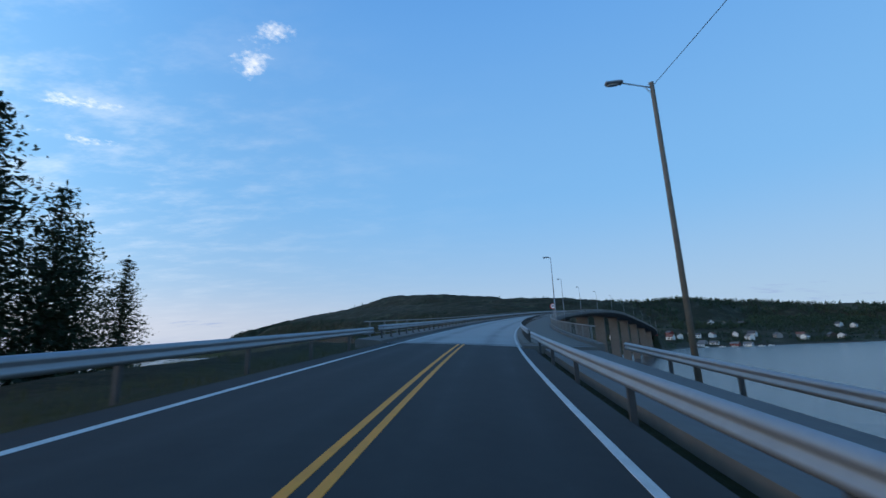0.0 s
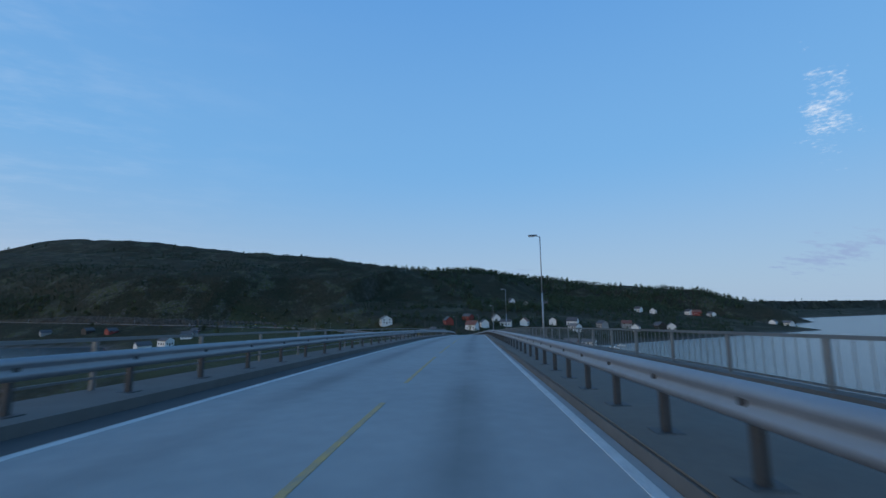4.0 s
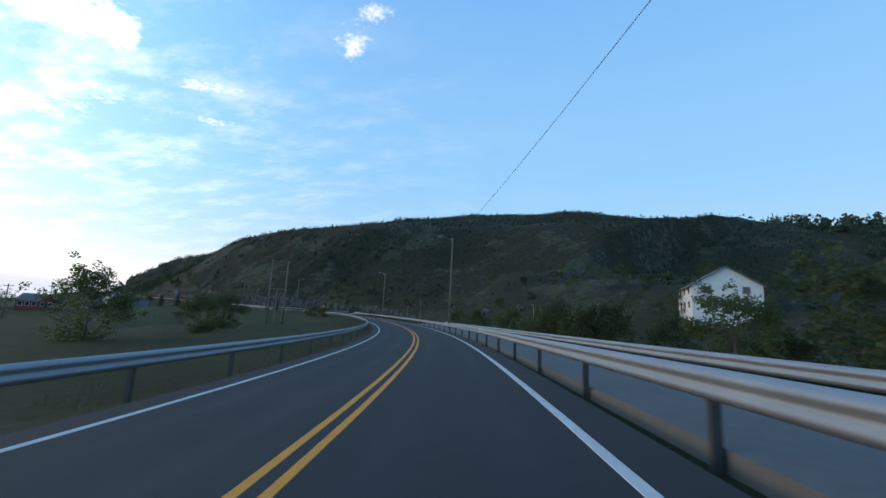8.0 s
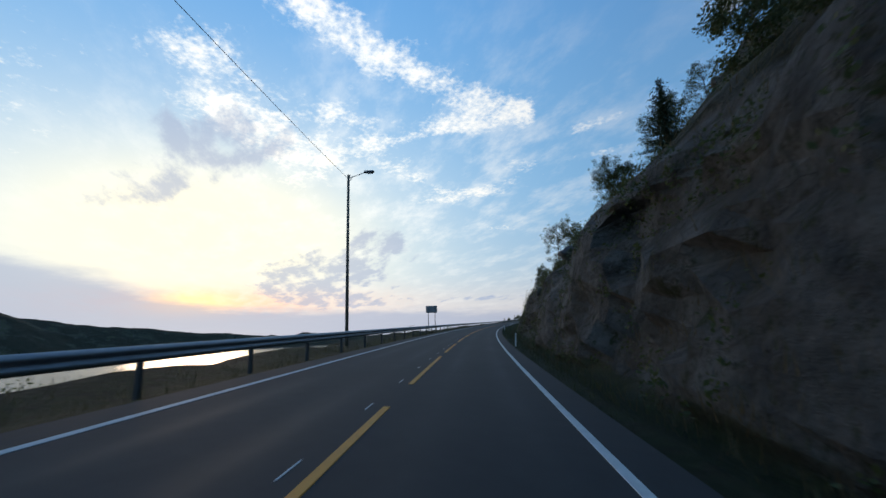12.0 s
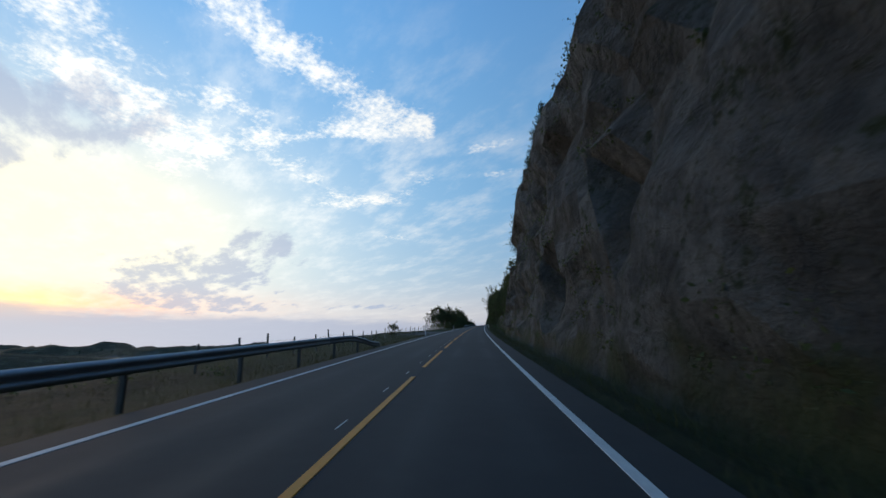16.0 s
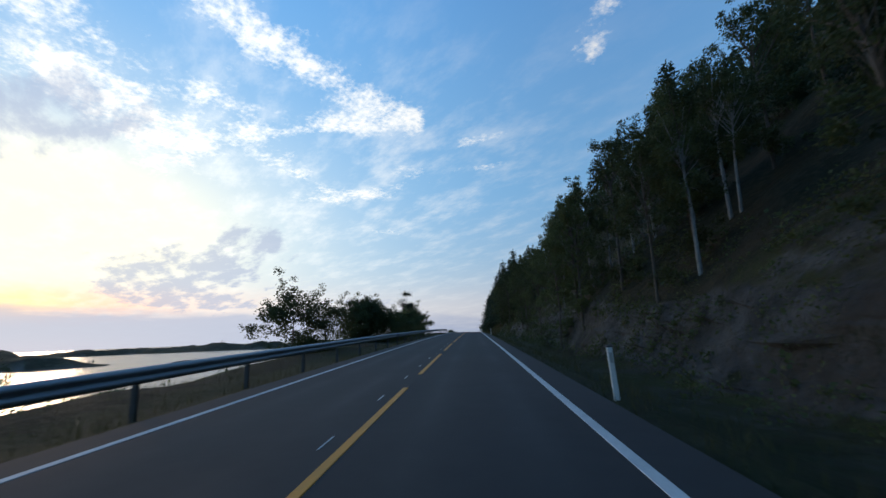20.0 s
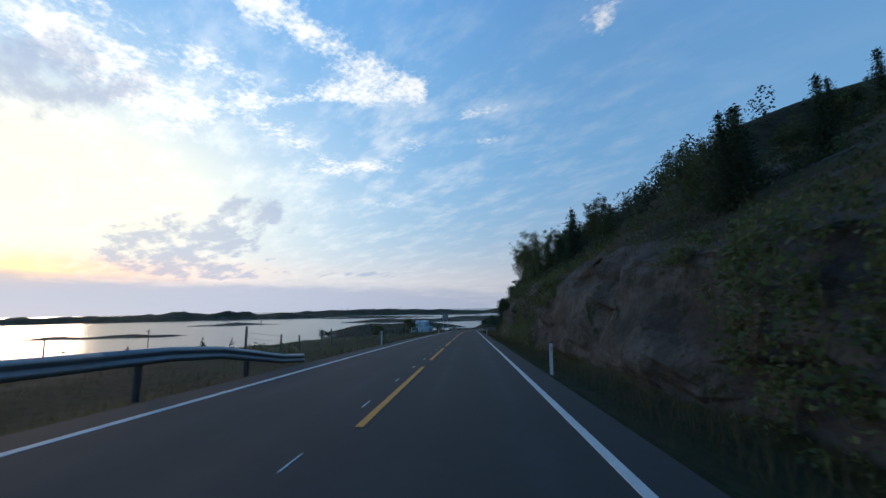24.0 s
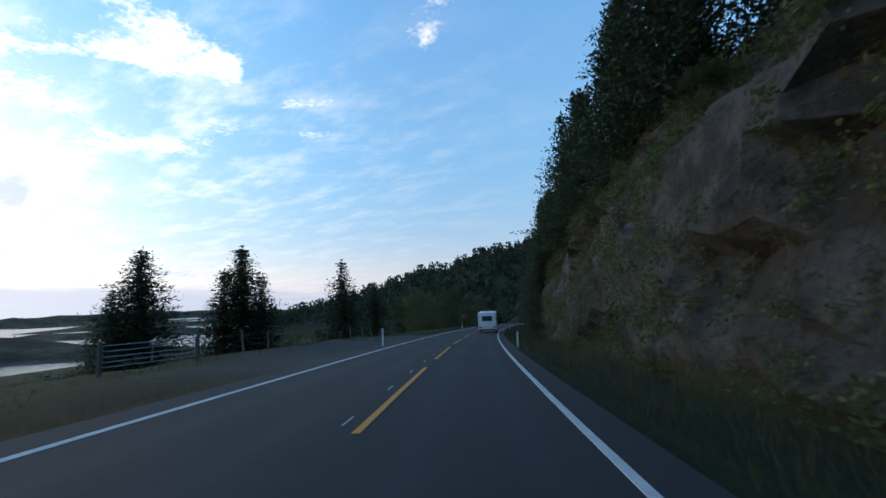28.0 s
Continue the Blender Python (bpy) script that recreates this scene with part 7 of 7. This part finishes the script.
BALES = [bale_mesh(k) for k in range(4)]
k = 0
for lvl, spots in ((0, [(2287.2 + 1.52 * a, -9.6 - 1.52 * b) for a in range(4) for b in range(3)]), (1, [(2287.9 + 1.52 * a, -10.2 - 1.52 * b) for a in range(3) for b in range(2)])):
    for s, d in spots:
        s, d = s + float(HR.uniform(-0.22, 0.22)), d + float(HR.uniform(-0.22, 0.22))
        p = at_road(s, d)
        z = ground_z(s, d) - 0.06 if lvl == 0 else max(ground_z(a, b) for a in (2288, 2291.5) for b in (-9.6, -12.3)) + 1.34
        ob = new("hay_bale", BALES[k % 4])
        ob.matrix_basis = pose(p.x, p.y, z - 0.05, float(HR.uniform(-9, 9)), float(HR.uniform(-9, 9)), float(HR.uniform(0, 360))) @ Matrix.Scale(float(HR.uniform(1.08, 1.26)), 4)
        tagged(ob, "round hay bale wrapped in pale plastic, stacked", "hay bale", "stacked hay bales")
        k += 1

# ---- field gate ----
gate = thing("field_gate", "grey tubular steel field gate", "gate", on_ground(2563, -12.5, 0, 62))
for x in (-1.9, 1.9):
    bm = bmesh.new()
    rod(bm, (x, 0, -0.4), (x, 0, 1.35), 0.09, 0.08, 8)
    part("post", bm, M_FENCE, gate)
for z in (0.3, 0.5, 0.7, 0.92, 1.15):
    bm = bmesh.new()
    rod(bm, (-1.8, 0, z), (1.8, 0, z), 0.022)
    part("bar", bm, M_STEEL, gate)
for x in (-1.8, 0, 1.8):
    bm = bmesh.new()
    rod(bm, (x, 0.02, 0.28), (x, 0.02, 1.17), 0.022)
    part("upright", bm, M_STEEL, gate)
fence(2566, 2600, -12.0, 3.2, 1.1)

# ---- the caravan ahead, and the oncoming car ----
M_CARAVAN = material("caravan_white", (0.7, 0.71, 0.7), 0.4, vary=(0.62, 0.63, 0.62), scale=2.0)
M_TYRE = material("tyre_rubber", (0.02, 0.02, 0.02), 0.85)
M_CARPAINT = material("silver_car_paint", (0.42, 0.43, 0.44), 0.3, 0.6)
M_TAIL = material("tail_lamp_red", (0.4, 0.02, 0.015), 0.3)


def wheel(parent, x, y, r, w):
    bm = bmesh.new()
    bmesh.ops.create_cone(bm, cap_ends=True, segments=22, radius1=r, radius2=r, depth=w, matrix=Matrix.Translation((x, y, r)) @ Euler((0, radians(90), 0)).to_matrix().to_4x4())
    bmesh.ops.bevel(bm, geom=[e for e in bm.edges if len(e.link_faces) == 2 and abs(e.calc_face_angle(0)) > 1], offset=0.03, segments=2, affect="EDGES")
    t = part("wheel", bm, M_TYRE, parent)
    bm = bmesh.new()
    bmesh.ops.create_cone(bm, cap_ends=True, segments=18, radius1=r * 0.6, radius2=r * 0.55, depth=w + 0.02, matrix=Matrix.Translation((x, y, r)) @ Euler((0, radians(90), 0)).to_matrix().to_4x4())
    part("rim", bm, M_STEEL, t)


def extrude_side(name, pts, half, mat, parent, bevel=0.06):
    """A body from a side outline (y, z), 2 * half wide."""
    bm = bmesh.new()
    a = [bm.verts.new((-half, y, z)) for y, z in pts]
    b = [bm.verts.new((half, y, z)) for y, z in pts]
    bm.faces.new(a)
    bm.faces.new(b[::-1])
    for i in range(len(pts)):
        j = (i + 1) % len(pts)
        bm.faces.new((a[j], a[i], b[i], b[j]))
    bmesh.ops.recalc_face_normals(bm, faces=bm.faces)
    bmesh.ops.bevel(bm, geom=list(bm.edges), offset=bevel, segments=2, affect="EDGES")
    return part(name, bm, mat, parent, smooth=False)


caravan = thing("caravan", "white touring caravan standing on the asphalt road", "caravan", stand(2602, 1.6, 0.0))
body = extrude_side("body", [(-2.9, 0.45), (-3.0, 0.9), (-2.95, 2.5), (-2.7, 2.62), (2.5, 2.62), (3.0, 2.0), (3.1, 0.9), (2.9, 0.45)], 1.12, M_CARAVAN, caravan)
for x, z, w, h, mat, nm in ((0, 1.55, 1.25, 0.6, M_WINDOW, "rear_window"), (-0.85, 0.72, 0.32, 0.16, M_TAIL, "tail_lamp"), (0.85, 0.72, 0.32, 0.16, M_TAIL, "tail_lamp"), (0, 0.62, 0.52, 0.12, M_SIGNWHITE, "plate"), (0, 0.42, 2.2, 0.14, M_POST, "bumper")):
    bm = bmesh.new()
    box(bm, x, -3.0, z, w, 0.06, h, 0.012)
    part(nm, bm, mat, caravan)
for x in (-1.13, 1.13):
    bm = bmesh.new()
    box(bm, x, 0.4, 1.35, 0.03, 1.1, 0.6, 0.01)
    part("side_window", bm, M_WINDOW, caravan)
    wheel(caravan, x * 0.9, -0.2, 0.32, 0.2)
bm = bmesh.new()
box(bm, 0, -0.8, 2.62, 0.5, 0.5, 0.12, 0.03)
part("roof_vent", bm, M_PLASTIC, caravan)

car = thing("car", "silver hatchback with its headlamps on", "car", stand(2508, -1.7, 0.0, 180))
extrude_side("body", [(-2.05, 0.3), (-2.1, 0.75), (-1.95, 0.95), (1.2, 0.98), (2.0, 0.78), (2.1, 0.5), (2.05, 0.28)], 0.86, M_CARPAINT, car, 0.08)
extrude_side("cabin", [(-1.9, 0.93), (-1.45, 1.42), (0.1, 1.47), (1.15, 0.95)], 0.74, M_CARPAINT, car, 0.05)
bm = bmesh.new()
box(bm, 0, 0, 0, 1.25, 0.03, 0.62, 0.01, Matrix.Translation((0, 1.02, 1.0)) @ Euler((radians(62), 0, 0)).to_matrix().to_4x4())
part("windscreen", bm, M_WINDOW, car)
bm = bmesh.new()
box(bm, 0, 2.07, 0.36, 1.2, 0.06, 0.22, 0.02)
part("grille", bm, M_SIGNBLACK, car)
M_HEADLAMP = bpy.data.materials.new("headlamp_glow")
M_HEADLAMP.use_nodes = True
hb = M_HEADLAMP.node_tree.nodes["Principled BSDF"]
hb.inputs["Base Color"].default_value = (0.8, 0.85, 0.9, 1)
hb.inputs["Emission Color"].default_value = (0.85, 0.93, 1.0, 1)
hb.inputs["Emission Strength"].default_value = 3.0
for x in (-0.66, 0.66):
    bm = bmesh.new()
    box(bm, x, 2.0, 0.6, 0.3, 0.16, 0.16, 0.04)
    part("headlamp", bm, M_HEADLAMP, car)
    bm = bmesh.new()
    box(bm, x * 1.4, 0.75, 0.98, 0.16, 0.12, 0.12, 0.03)
    part("mirror", bm, M_CARPAINT, car)
    for y in (-1.3, 1.3):
        wheel(car, x * 1.2, y, 0.31, 0.19)
bm = bmesh.new()
box(bm, 0, 2.12, 0.42, 0.5, 0.02, 0.11)
part("plate", bm, M_SIGNWHITE, car)


# ---- grass, undergrowth, loose rock and far woods ----
def blades(name, label, spots, mat, h0, h1, w, per, rng, spread=0.25):
    """Tufts of grass: each a few leaning pointed blades."""
    n = len(spots)
    c = np.repeat(spots, per, 0) + np.concatenate((rng.normal(size=(n * per, 2)) * spread, np.zeros((n * per, 1))), 1)
    h = rng.uniform(h0, h1, n * per)
    a = rng.uniform(0, 6.28, n * per)
    lean = rng.normal(size=(n * per, 2)) * 0.3
    dx, dy = np.cos(a) * w / 2, np.sin(a) * w / 2
    z0 = np.full(n * per, -0.08)
    p0 = c + np.stack((dx, dy, z0), 1)
    p1 = c + np.stack((-dx, -dy, z0), 1)
    p2 = c + np.stack((lean[:, 0] * h, lean[:, 1] * h, h), 1)
    pts = np.stack((p0, p1, p2), 1).reshape(-1, 3)
    me = bpy.data.meshes.new(name)
    m = n * per
    me.vertices.add(3 * m)
    me.vertices.foreach_set("co", pts.astype(np.float32).ravel())
    me.loops.add(3 * m)
    me.loops.foreach_set("vertex_index", np.arange(3 * m, dtype=np.int32))
    me.polygons.add(m)
    me.polygons.foreach_set("loop_start", (np.arange(m) * 3).astype(np.int32))
    me.materials.append(mat)
    me.update(calc_edges=True)
    return tagged(new(name, me), label, "grass", kind="stuff")


def scatter(side, n, rng, s0, s1, d0, d1, bias=1.6):
    ss, D, Z, X, Y, _rock = STRIP[side]
    s = rng.uniform(s0, s1, n)
    d = d0 + (d1 - d0) * rng.uniform(0, 1, n)**bias
    ci = np.clip(((s - ss[0]) / (ss[1] - ss[0])).astype(int), 0, len(ss) - 1)
    row_at = np.array([np.interp(b, D[:, i], np.arange(D.shape[0])) for b, i in zip(d, ci)])
    r0 = np.minimum(row_at.astype(int), D.shape[0] - 2)
    fr = row_at - r0
    cf = np.clip((s - ss[0]) / (ss[1] - ss[0]) - ci, 0, 1)
    cn = np.minimum(ci + 1, len(ss) - 1)

    def sample(a):
        return (a[r0, ci] * (1 - fr) + a[r0 + 1, ci] * fr) * (1 - cf) + (a[r0, cn] * (1 - fr) + a[r0 + 1, cn] * fr) * cf

    x, y, z = sample(X), sample(Y), sample(Z)
    return np.stack((x, y, z), 1), s, d


GR = np.random.default_rng(12)


def clear(s, d, side):
    """Places where grass may grow."""
    ok = ~((s > BRIDGE[0] - 2) & (s < BRIDGE[1] + 2))
    if side > 0:
        ok &= ~((s > 870) & (s < 990) & (d < 36)) & ~((s > 1774) & (s < 1808) & (d < 16))
        ok &= ~(((s < BRIDGE[0]) | ((s > BRIDGE[1]) & (s < 802))) & (d < 7.0))
    else:
        ok &= d > 4.35 + np.array([widen(v) for v in s]) * 1.05
        ok &= ~((s > 1514) & (s < 1552) & (d < 9.5)) & ~((s > 2556) & (s < 2596) & (d < 9))
    return ok


for side in (1, -1):
    p, s, d = scatter(side, 30000, GR, -40, 2715, 3.95, 12, 1.7)
    ok = clear(s, d, side)
    blades("grass", "rough green and straw-coloured verge grass", p[ok], M_GRASSBLADE, 0.08, 0.3, 0.022, 7, GR)
M_STRAW = material("dry_grass", (0.17, 0.125, 0.068), 0.85, vary=(0.1, 0.08, 0.042), scale=0.5, amount=0.6, spec=0.2)
lets_light_through(M_STRAW, 0.35)
for a, b in ((1000, 1400), (1735, 1800), (1912, 2020), (2060, 2300), (2268, 2425), (2430, 2640)):
    p, s, d = scatter(1, 6000, GR, a, b, 5.2, 24, 1.3)
    blades("dry_grass", "brown dry grass and bracken on the slope", p, M_STRAW, 0.2, 0.6, 0.03, 6, GR, 0.35)

# low scrub on the banks and slopes
for side, n, a, b, d0, d1, size, per, leaf in ((1, 3000, 1000, 2715, 8.5, 46, 1.0, 46, 0.17), (1, 1400, 1540, 2010, 7.0, 14, 0.9, 75, 0.1), (1, 1200, 2290, 2715, 7.6, 16, 0.8, 75, 0.1), (-1, 900, 1040, 2715, 7.5, 36, 0.8, 70, 0.12), (1, 700, 600, 960, 9, 46, 1.0, 60, 0.15),
                                                (1, 1500, 1180, 1412, 8.5, 46, 1.2, 52, 0.16), (1, 900, 2180, 2275, 10, 46, 0.9, 60, 0.13)):
    p, s, d = scatter(side, n, GR, a, b, d0, d1, 1.2)
    ok = clear(s, d, side) & ~((s > 1405) & (s < 1528) & (d < 12) & (side > 0))
    if side < 0:
        ok &= ~((s > 2205) & (s < 2325) & (d < 30)) & ~((s > 1480) & (s < 1600) & (d < 30)) & ~((s > 1950) & (s < 2090))
    p = p[ok]
    r = GR.uniform(0.45, 1.15, len(p)) * size
    o = GR.normal(size=(len(p), per, 3))
    o = o / np.linalg.norm(o, axis=2, keepdims=True) * GR.uniform(0.4, 1, (len(p), per, 1))
    c = p[:, None, :] + o * r[:, None, None] * np.array((1.0, 1.0, 0.75)) + np.array((0, 0, 0.35)) * r[:, None, None]
    c = c.reshape(-1, 3)
    nrm = GR.normal(size=c.shape) + np.array((0, 0, 0.7))
    me = quads_mesh("undergrowth", c, nrm, GR.uniform(0.65, 1.4, len(c)) * leaf, M_LEAF, GR, 0.7)
    tagged(new("undergrowth", me), "dense dark scrub and heather on the slope", "undergrowth", kind="stuff")

# scrub, ferns and moss cushions on the ledges of the rock faces
ss, D, Z, X, Y, rock = STRIP[1]
rr, cc = np.nonzero((rock > 0.25) & (ss[None, :] > 1000))
pick = GR.permutation(len(rr))[:20000]
rr, cc = rr[pick], cc[pick]
p = np.stack((X[rr, cc], Y[rr, cc], Z[rr, cc]), 1)
tuft = fbm(ss[cc] / 5.0, p[:, 2] / 3.0, 3, 61)
# the tufts hang out over the road side of the face
hang = np.where(ss[cc] > 2180, 0.45, 0.15)
p[:, 0] -= np.interp(ss[cc], RS, TY) * hang
p[:, 1] += np.interp(ss[cc], RS, TX) * hang
for far_end, least, per, r0, r1, small, large in ((False, 0.0, 18, 0.2, 0.6, 0.08, 0.2), (True, 0.03, 70, 0.35, 0.9, 0.09, 0.22)):
    q = p[((ss[cc] > 2180) == far_end) & (tuft > least)]
    r = GR.uniform(r0, r1, len(q))
    o = GR.normal(size=(len(q), per, 3))
    o = o / np.linalg.norm(o, axis=2, keepdims=True) * GR.uniform(0.3, 1, (len(q), per, 1))
    c = (q[:, None, :] + o * r[:, None, None]).reshape(-1, 3)
    me = quads_mesh("ledge_scrub", c, GR.normal(size=c.shape) + np.array((0, 0, 0.7)), GR.uniform(small, large, len(c)), M_LEAF, GR, 0.6)
    tagged(new("ledge_scrub", me), "ferns, heather and small shrubs on rock ledges", "undergrowth", kind="stuff")

# boulders at the foot of the rock and on the slopes
ICO = []
for k in range(4):
    bm = bmesh.new()
    bmesh.ops.create_icosphere(bm, subdivisions=3, radius=1.0)
    rr = np.random.default_rng(60 + k)
    for vtx in bm.verts:
        q = noise.noise(vtx.co * 1.3 + Vector((k * 7, 0, 0))) * 0.55 + noise.cell(vtx.co * 1.7 + Vector((0, k * 5, 0))) * 0.25
        vtx.co = vtx.co * (1 + q)
        vtx.co.z *= 0.7
    me = bpy.data.meshes.new("boulder")
    bm.to_mesh(me)
    bm.free()
    me.materials.append(M_ROCK)
    me.polygons.foreach_set("use_smooth", [True] * len(me.polygons))
    ICO.append(me)
for a, b, n, d0, d1, r0, r1 in ((1005, 1130, 22, 7, 30, 0.25, 0.7), (1130, 1400, 16, 8, 30, 0.25, 0.6), (1130, 1400, 8, 8, 20, 0.25, 0.5),
                                (820, 960, 26, 45, 54, 0.4, 1.2), (1735, 1775, 4, 7, 9, 0.4, 0.8)):
    for _ in range(n):
        s, d = float(GR.uniform(a, b)), float(GR.uniform(d0, d1))
        r = float(GR.uniform(r0, r1))
        ob = new("boulder", ICO[int(GR.integers(4))])
        p = at_road(s, d)
        ob.matrix_basis = pose(p.x, p.y, ground_z(s, d) + r * 0.15, float(GR.uniform(-25, 25)), float(GR.uniform(-25, 25)), float(GR.uniform(0, 360))) @ Matrix.Scale(r, 4)
        tagged(ob, "weathered grey boulder half sunk in the slope", "boulder", "boulders on the slopes")

# far woods: many small ragged conifers and clumps in one sheet of stuff
WR = np.random.default_rng(21)


def far_wood(name, label, spots, h0, h1, per=30, fine=1.0):
    n = len(spots)
    h = WR.uniform(h0, h1, n)
    t = WR.uniform(0, 1, (n, per))
    w = WR.uniform(0, 6.28, (n, per))
    conif = (WR.uniform(0, 1, n) < 0.6)[:, None]
    rad = np.where(conif, (1 - t) * 0.26, np.sqrt(np.clip(1 - (2 * t - 1)**2, 0, 1)) * 0.36) * h[:, None] * WR.uniform(0.5, 1, (n, per))
    c = np.stack((spots[:, None, 0] + np.cos(w) * rad, spots[:, None, 1] + np.sin(w) * rad, spots[:, None, 2] + (0.08 + 0.92 * t) * h[:, None]), -1).reshape(-1, 3)
    size = (np.where(conif, 0.34 * (1.15 - t), 0.3) * h[:, None]).reshape(-1) * (24.0 / per)**0.5 * fine
    nrm = WR.normal(size=c.shape) + np.stack((np.cos(w), np.sin(w), 0.6 + 0 * w), -1).reshape(-1, 3)
    me = quads_mesh(name, c, nrm, size, M_SPRUCE, WR, 0.7)
    return tagged(new(name, me), label, "woodland", kind="stuff")


def wood_spots(n, x0, x1, y0, y1, test):
    x, y = WR.uniform(x0, x1, n), WR.uniform(y0, y1, n)
    z, s, d, _ = land_height(x, y)
    ok = test(x, y, z, s, d)
    return np.stack((x, y, z - 0.3), 1)[ok]


far_wood("woodland", "dark mixed wood on the hill above the village", wood_spots(6500, 430, 1120, 780, 1200, lambda x, y, z, s, d: (z > 10) & (fbm(x / 60, y / 60, 2, 51) > -0.12)), 5, 9, 26)
far_wood("woodland", "scattered scrub and small trees on the mountain", wood_spots(26000, -1500, 480, 860, 2500, lambda x, y, z, s, d: (d > 30) & (d < 420) & (z > 4) & (fbm(x / 70, y / 70, 3, 52) > -0.06)), 1.0, 3.2, 16)
far_wood("woodland", "low scrub and heather on the mountain above the bend", wood_spots(15000, -160, 420, 830, 1160, lambda x, y, z, s, d: (d > 40) & (z > 4) & (fbm(x / 45, y / 45, 3, 57) > -0.08)), 0.8, 2.6, 14)
far_wood("woodland", "dense dark forest on the hill beyond the bend", wood_spots(5000, -1400, -930, 2120, 2420, lambda x, y, z, s, d: (s > 2690) & (z > -6) & ((np.abs(d) > 26) | (s > 2722))), 6, 11, 26)
def slope_spots(n, s0, s1, d0, d1):
    s, d = WR.uniform(s0, s1, n), d0 + (d1 - d0) * WR.uniform(0, 1, n)**1.3
    x, y, tx, ty = (np.interp(s, RS, v) for v in (RX, RY, TX, TY))
    x, y = x + ty * d, y - tx * d
    z = land_height(x, y)[0]
    near = d < 46
    z[near] = [ground_z(a, b) for a, b in zip(s[near], d[near])]
    return np.stack((x, y, z - 0.3), 1)


far_wood("woodland", "small trees and bushes all over the steep slope", slope_spots(640, 1165, 1412, 11, 42), 2.2, 4.6, 300, 0.85)
far_wood("woodland", "small trees along the top of the rock wall", slope_spots(200, 1408, 1535, 9.5, 36), 2.0, 4.4, 300, 0.85)
far_wood("woodland", "scattered small trees higher on the slope", slope_spots(700, 1165, 1530, 40, 110), 2.5, 5.5, 60, 0.7)
far_wood("woodland", "dark forest on the slope above the road", slope_spots(800, 1540, 2060, 34, 90), 6, 10, 80, 0.6)
far_wood("woodland", "dark conifers behind the field fence", slope_spots(160, 2060, 2285, 44, 95), 3, 6, 120, 0.6)
far_wood("woodland", "dark forest on the slope above the last bend", slope_spots(700, 2300, 2712, 36, 90), 6, 10, 80, 0.6)
far_wood("woodland", "bushes and trees between the village houses", wood_spots(3600, 300, 850, 600, 860, lambda x, y, z, s, d: (z > SEA + 2) & (d > 22) & (fbm(x / 30, y / 30, 2, 53) > -0.04)), 2.5, 6.0, 22)
far_wood("woodland", "low woods on the far shores and islands", wood_spots(9000, -4200, 2400, -700, 4800, lambda x, y, z, s, d: (np.abs(d) > 300) & (z > SEA + 2.5) & (s != 0) & (fbm(x / 90, y / 90, 2, 54) > -0.05)), 5, 10, 12)
far_wood("woodland", "trees on the shore meadows below the road", wood_spots(2600, -1700, 250, 500, 2500, lambda x, y, z, s, d: (d < -64) & (d > -300) & (z > SEA + 1.5) & (s > 1150) & (fbm(x / 40, y / 40, 2, 55) > 0.12)), 3, 6, 60)

# ---- the whole plan to the camera's scale ----
for ob in list(scene.objects):
    if ob.parent is None and ob.type in {"MESH", "EMPTY", "CURVE"}:
        ob.matrix_basis = Matrix.Scale(SCALE, 4) @ ob.matrix_basis
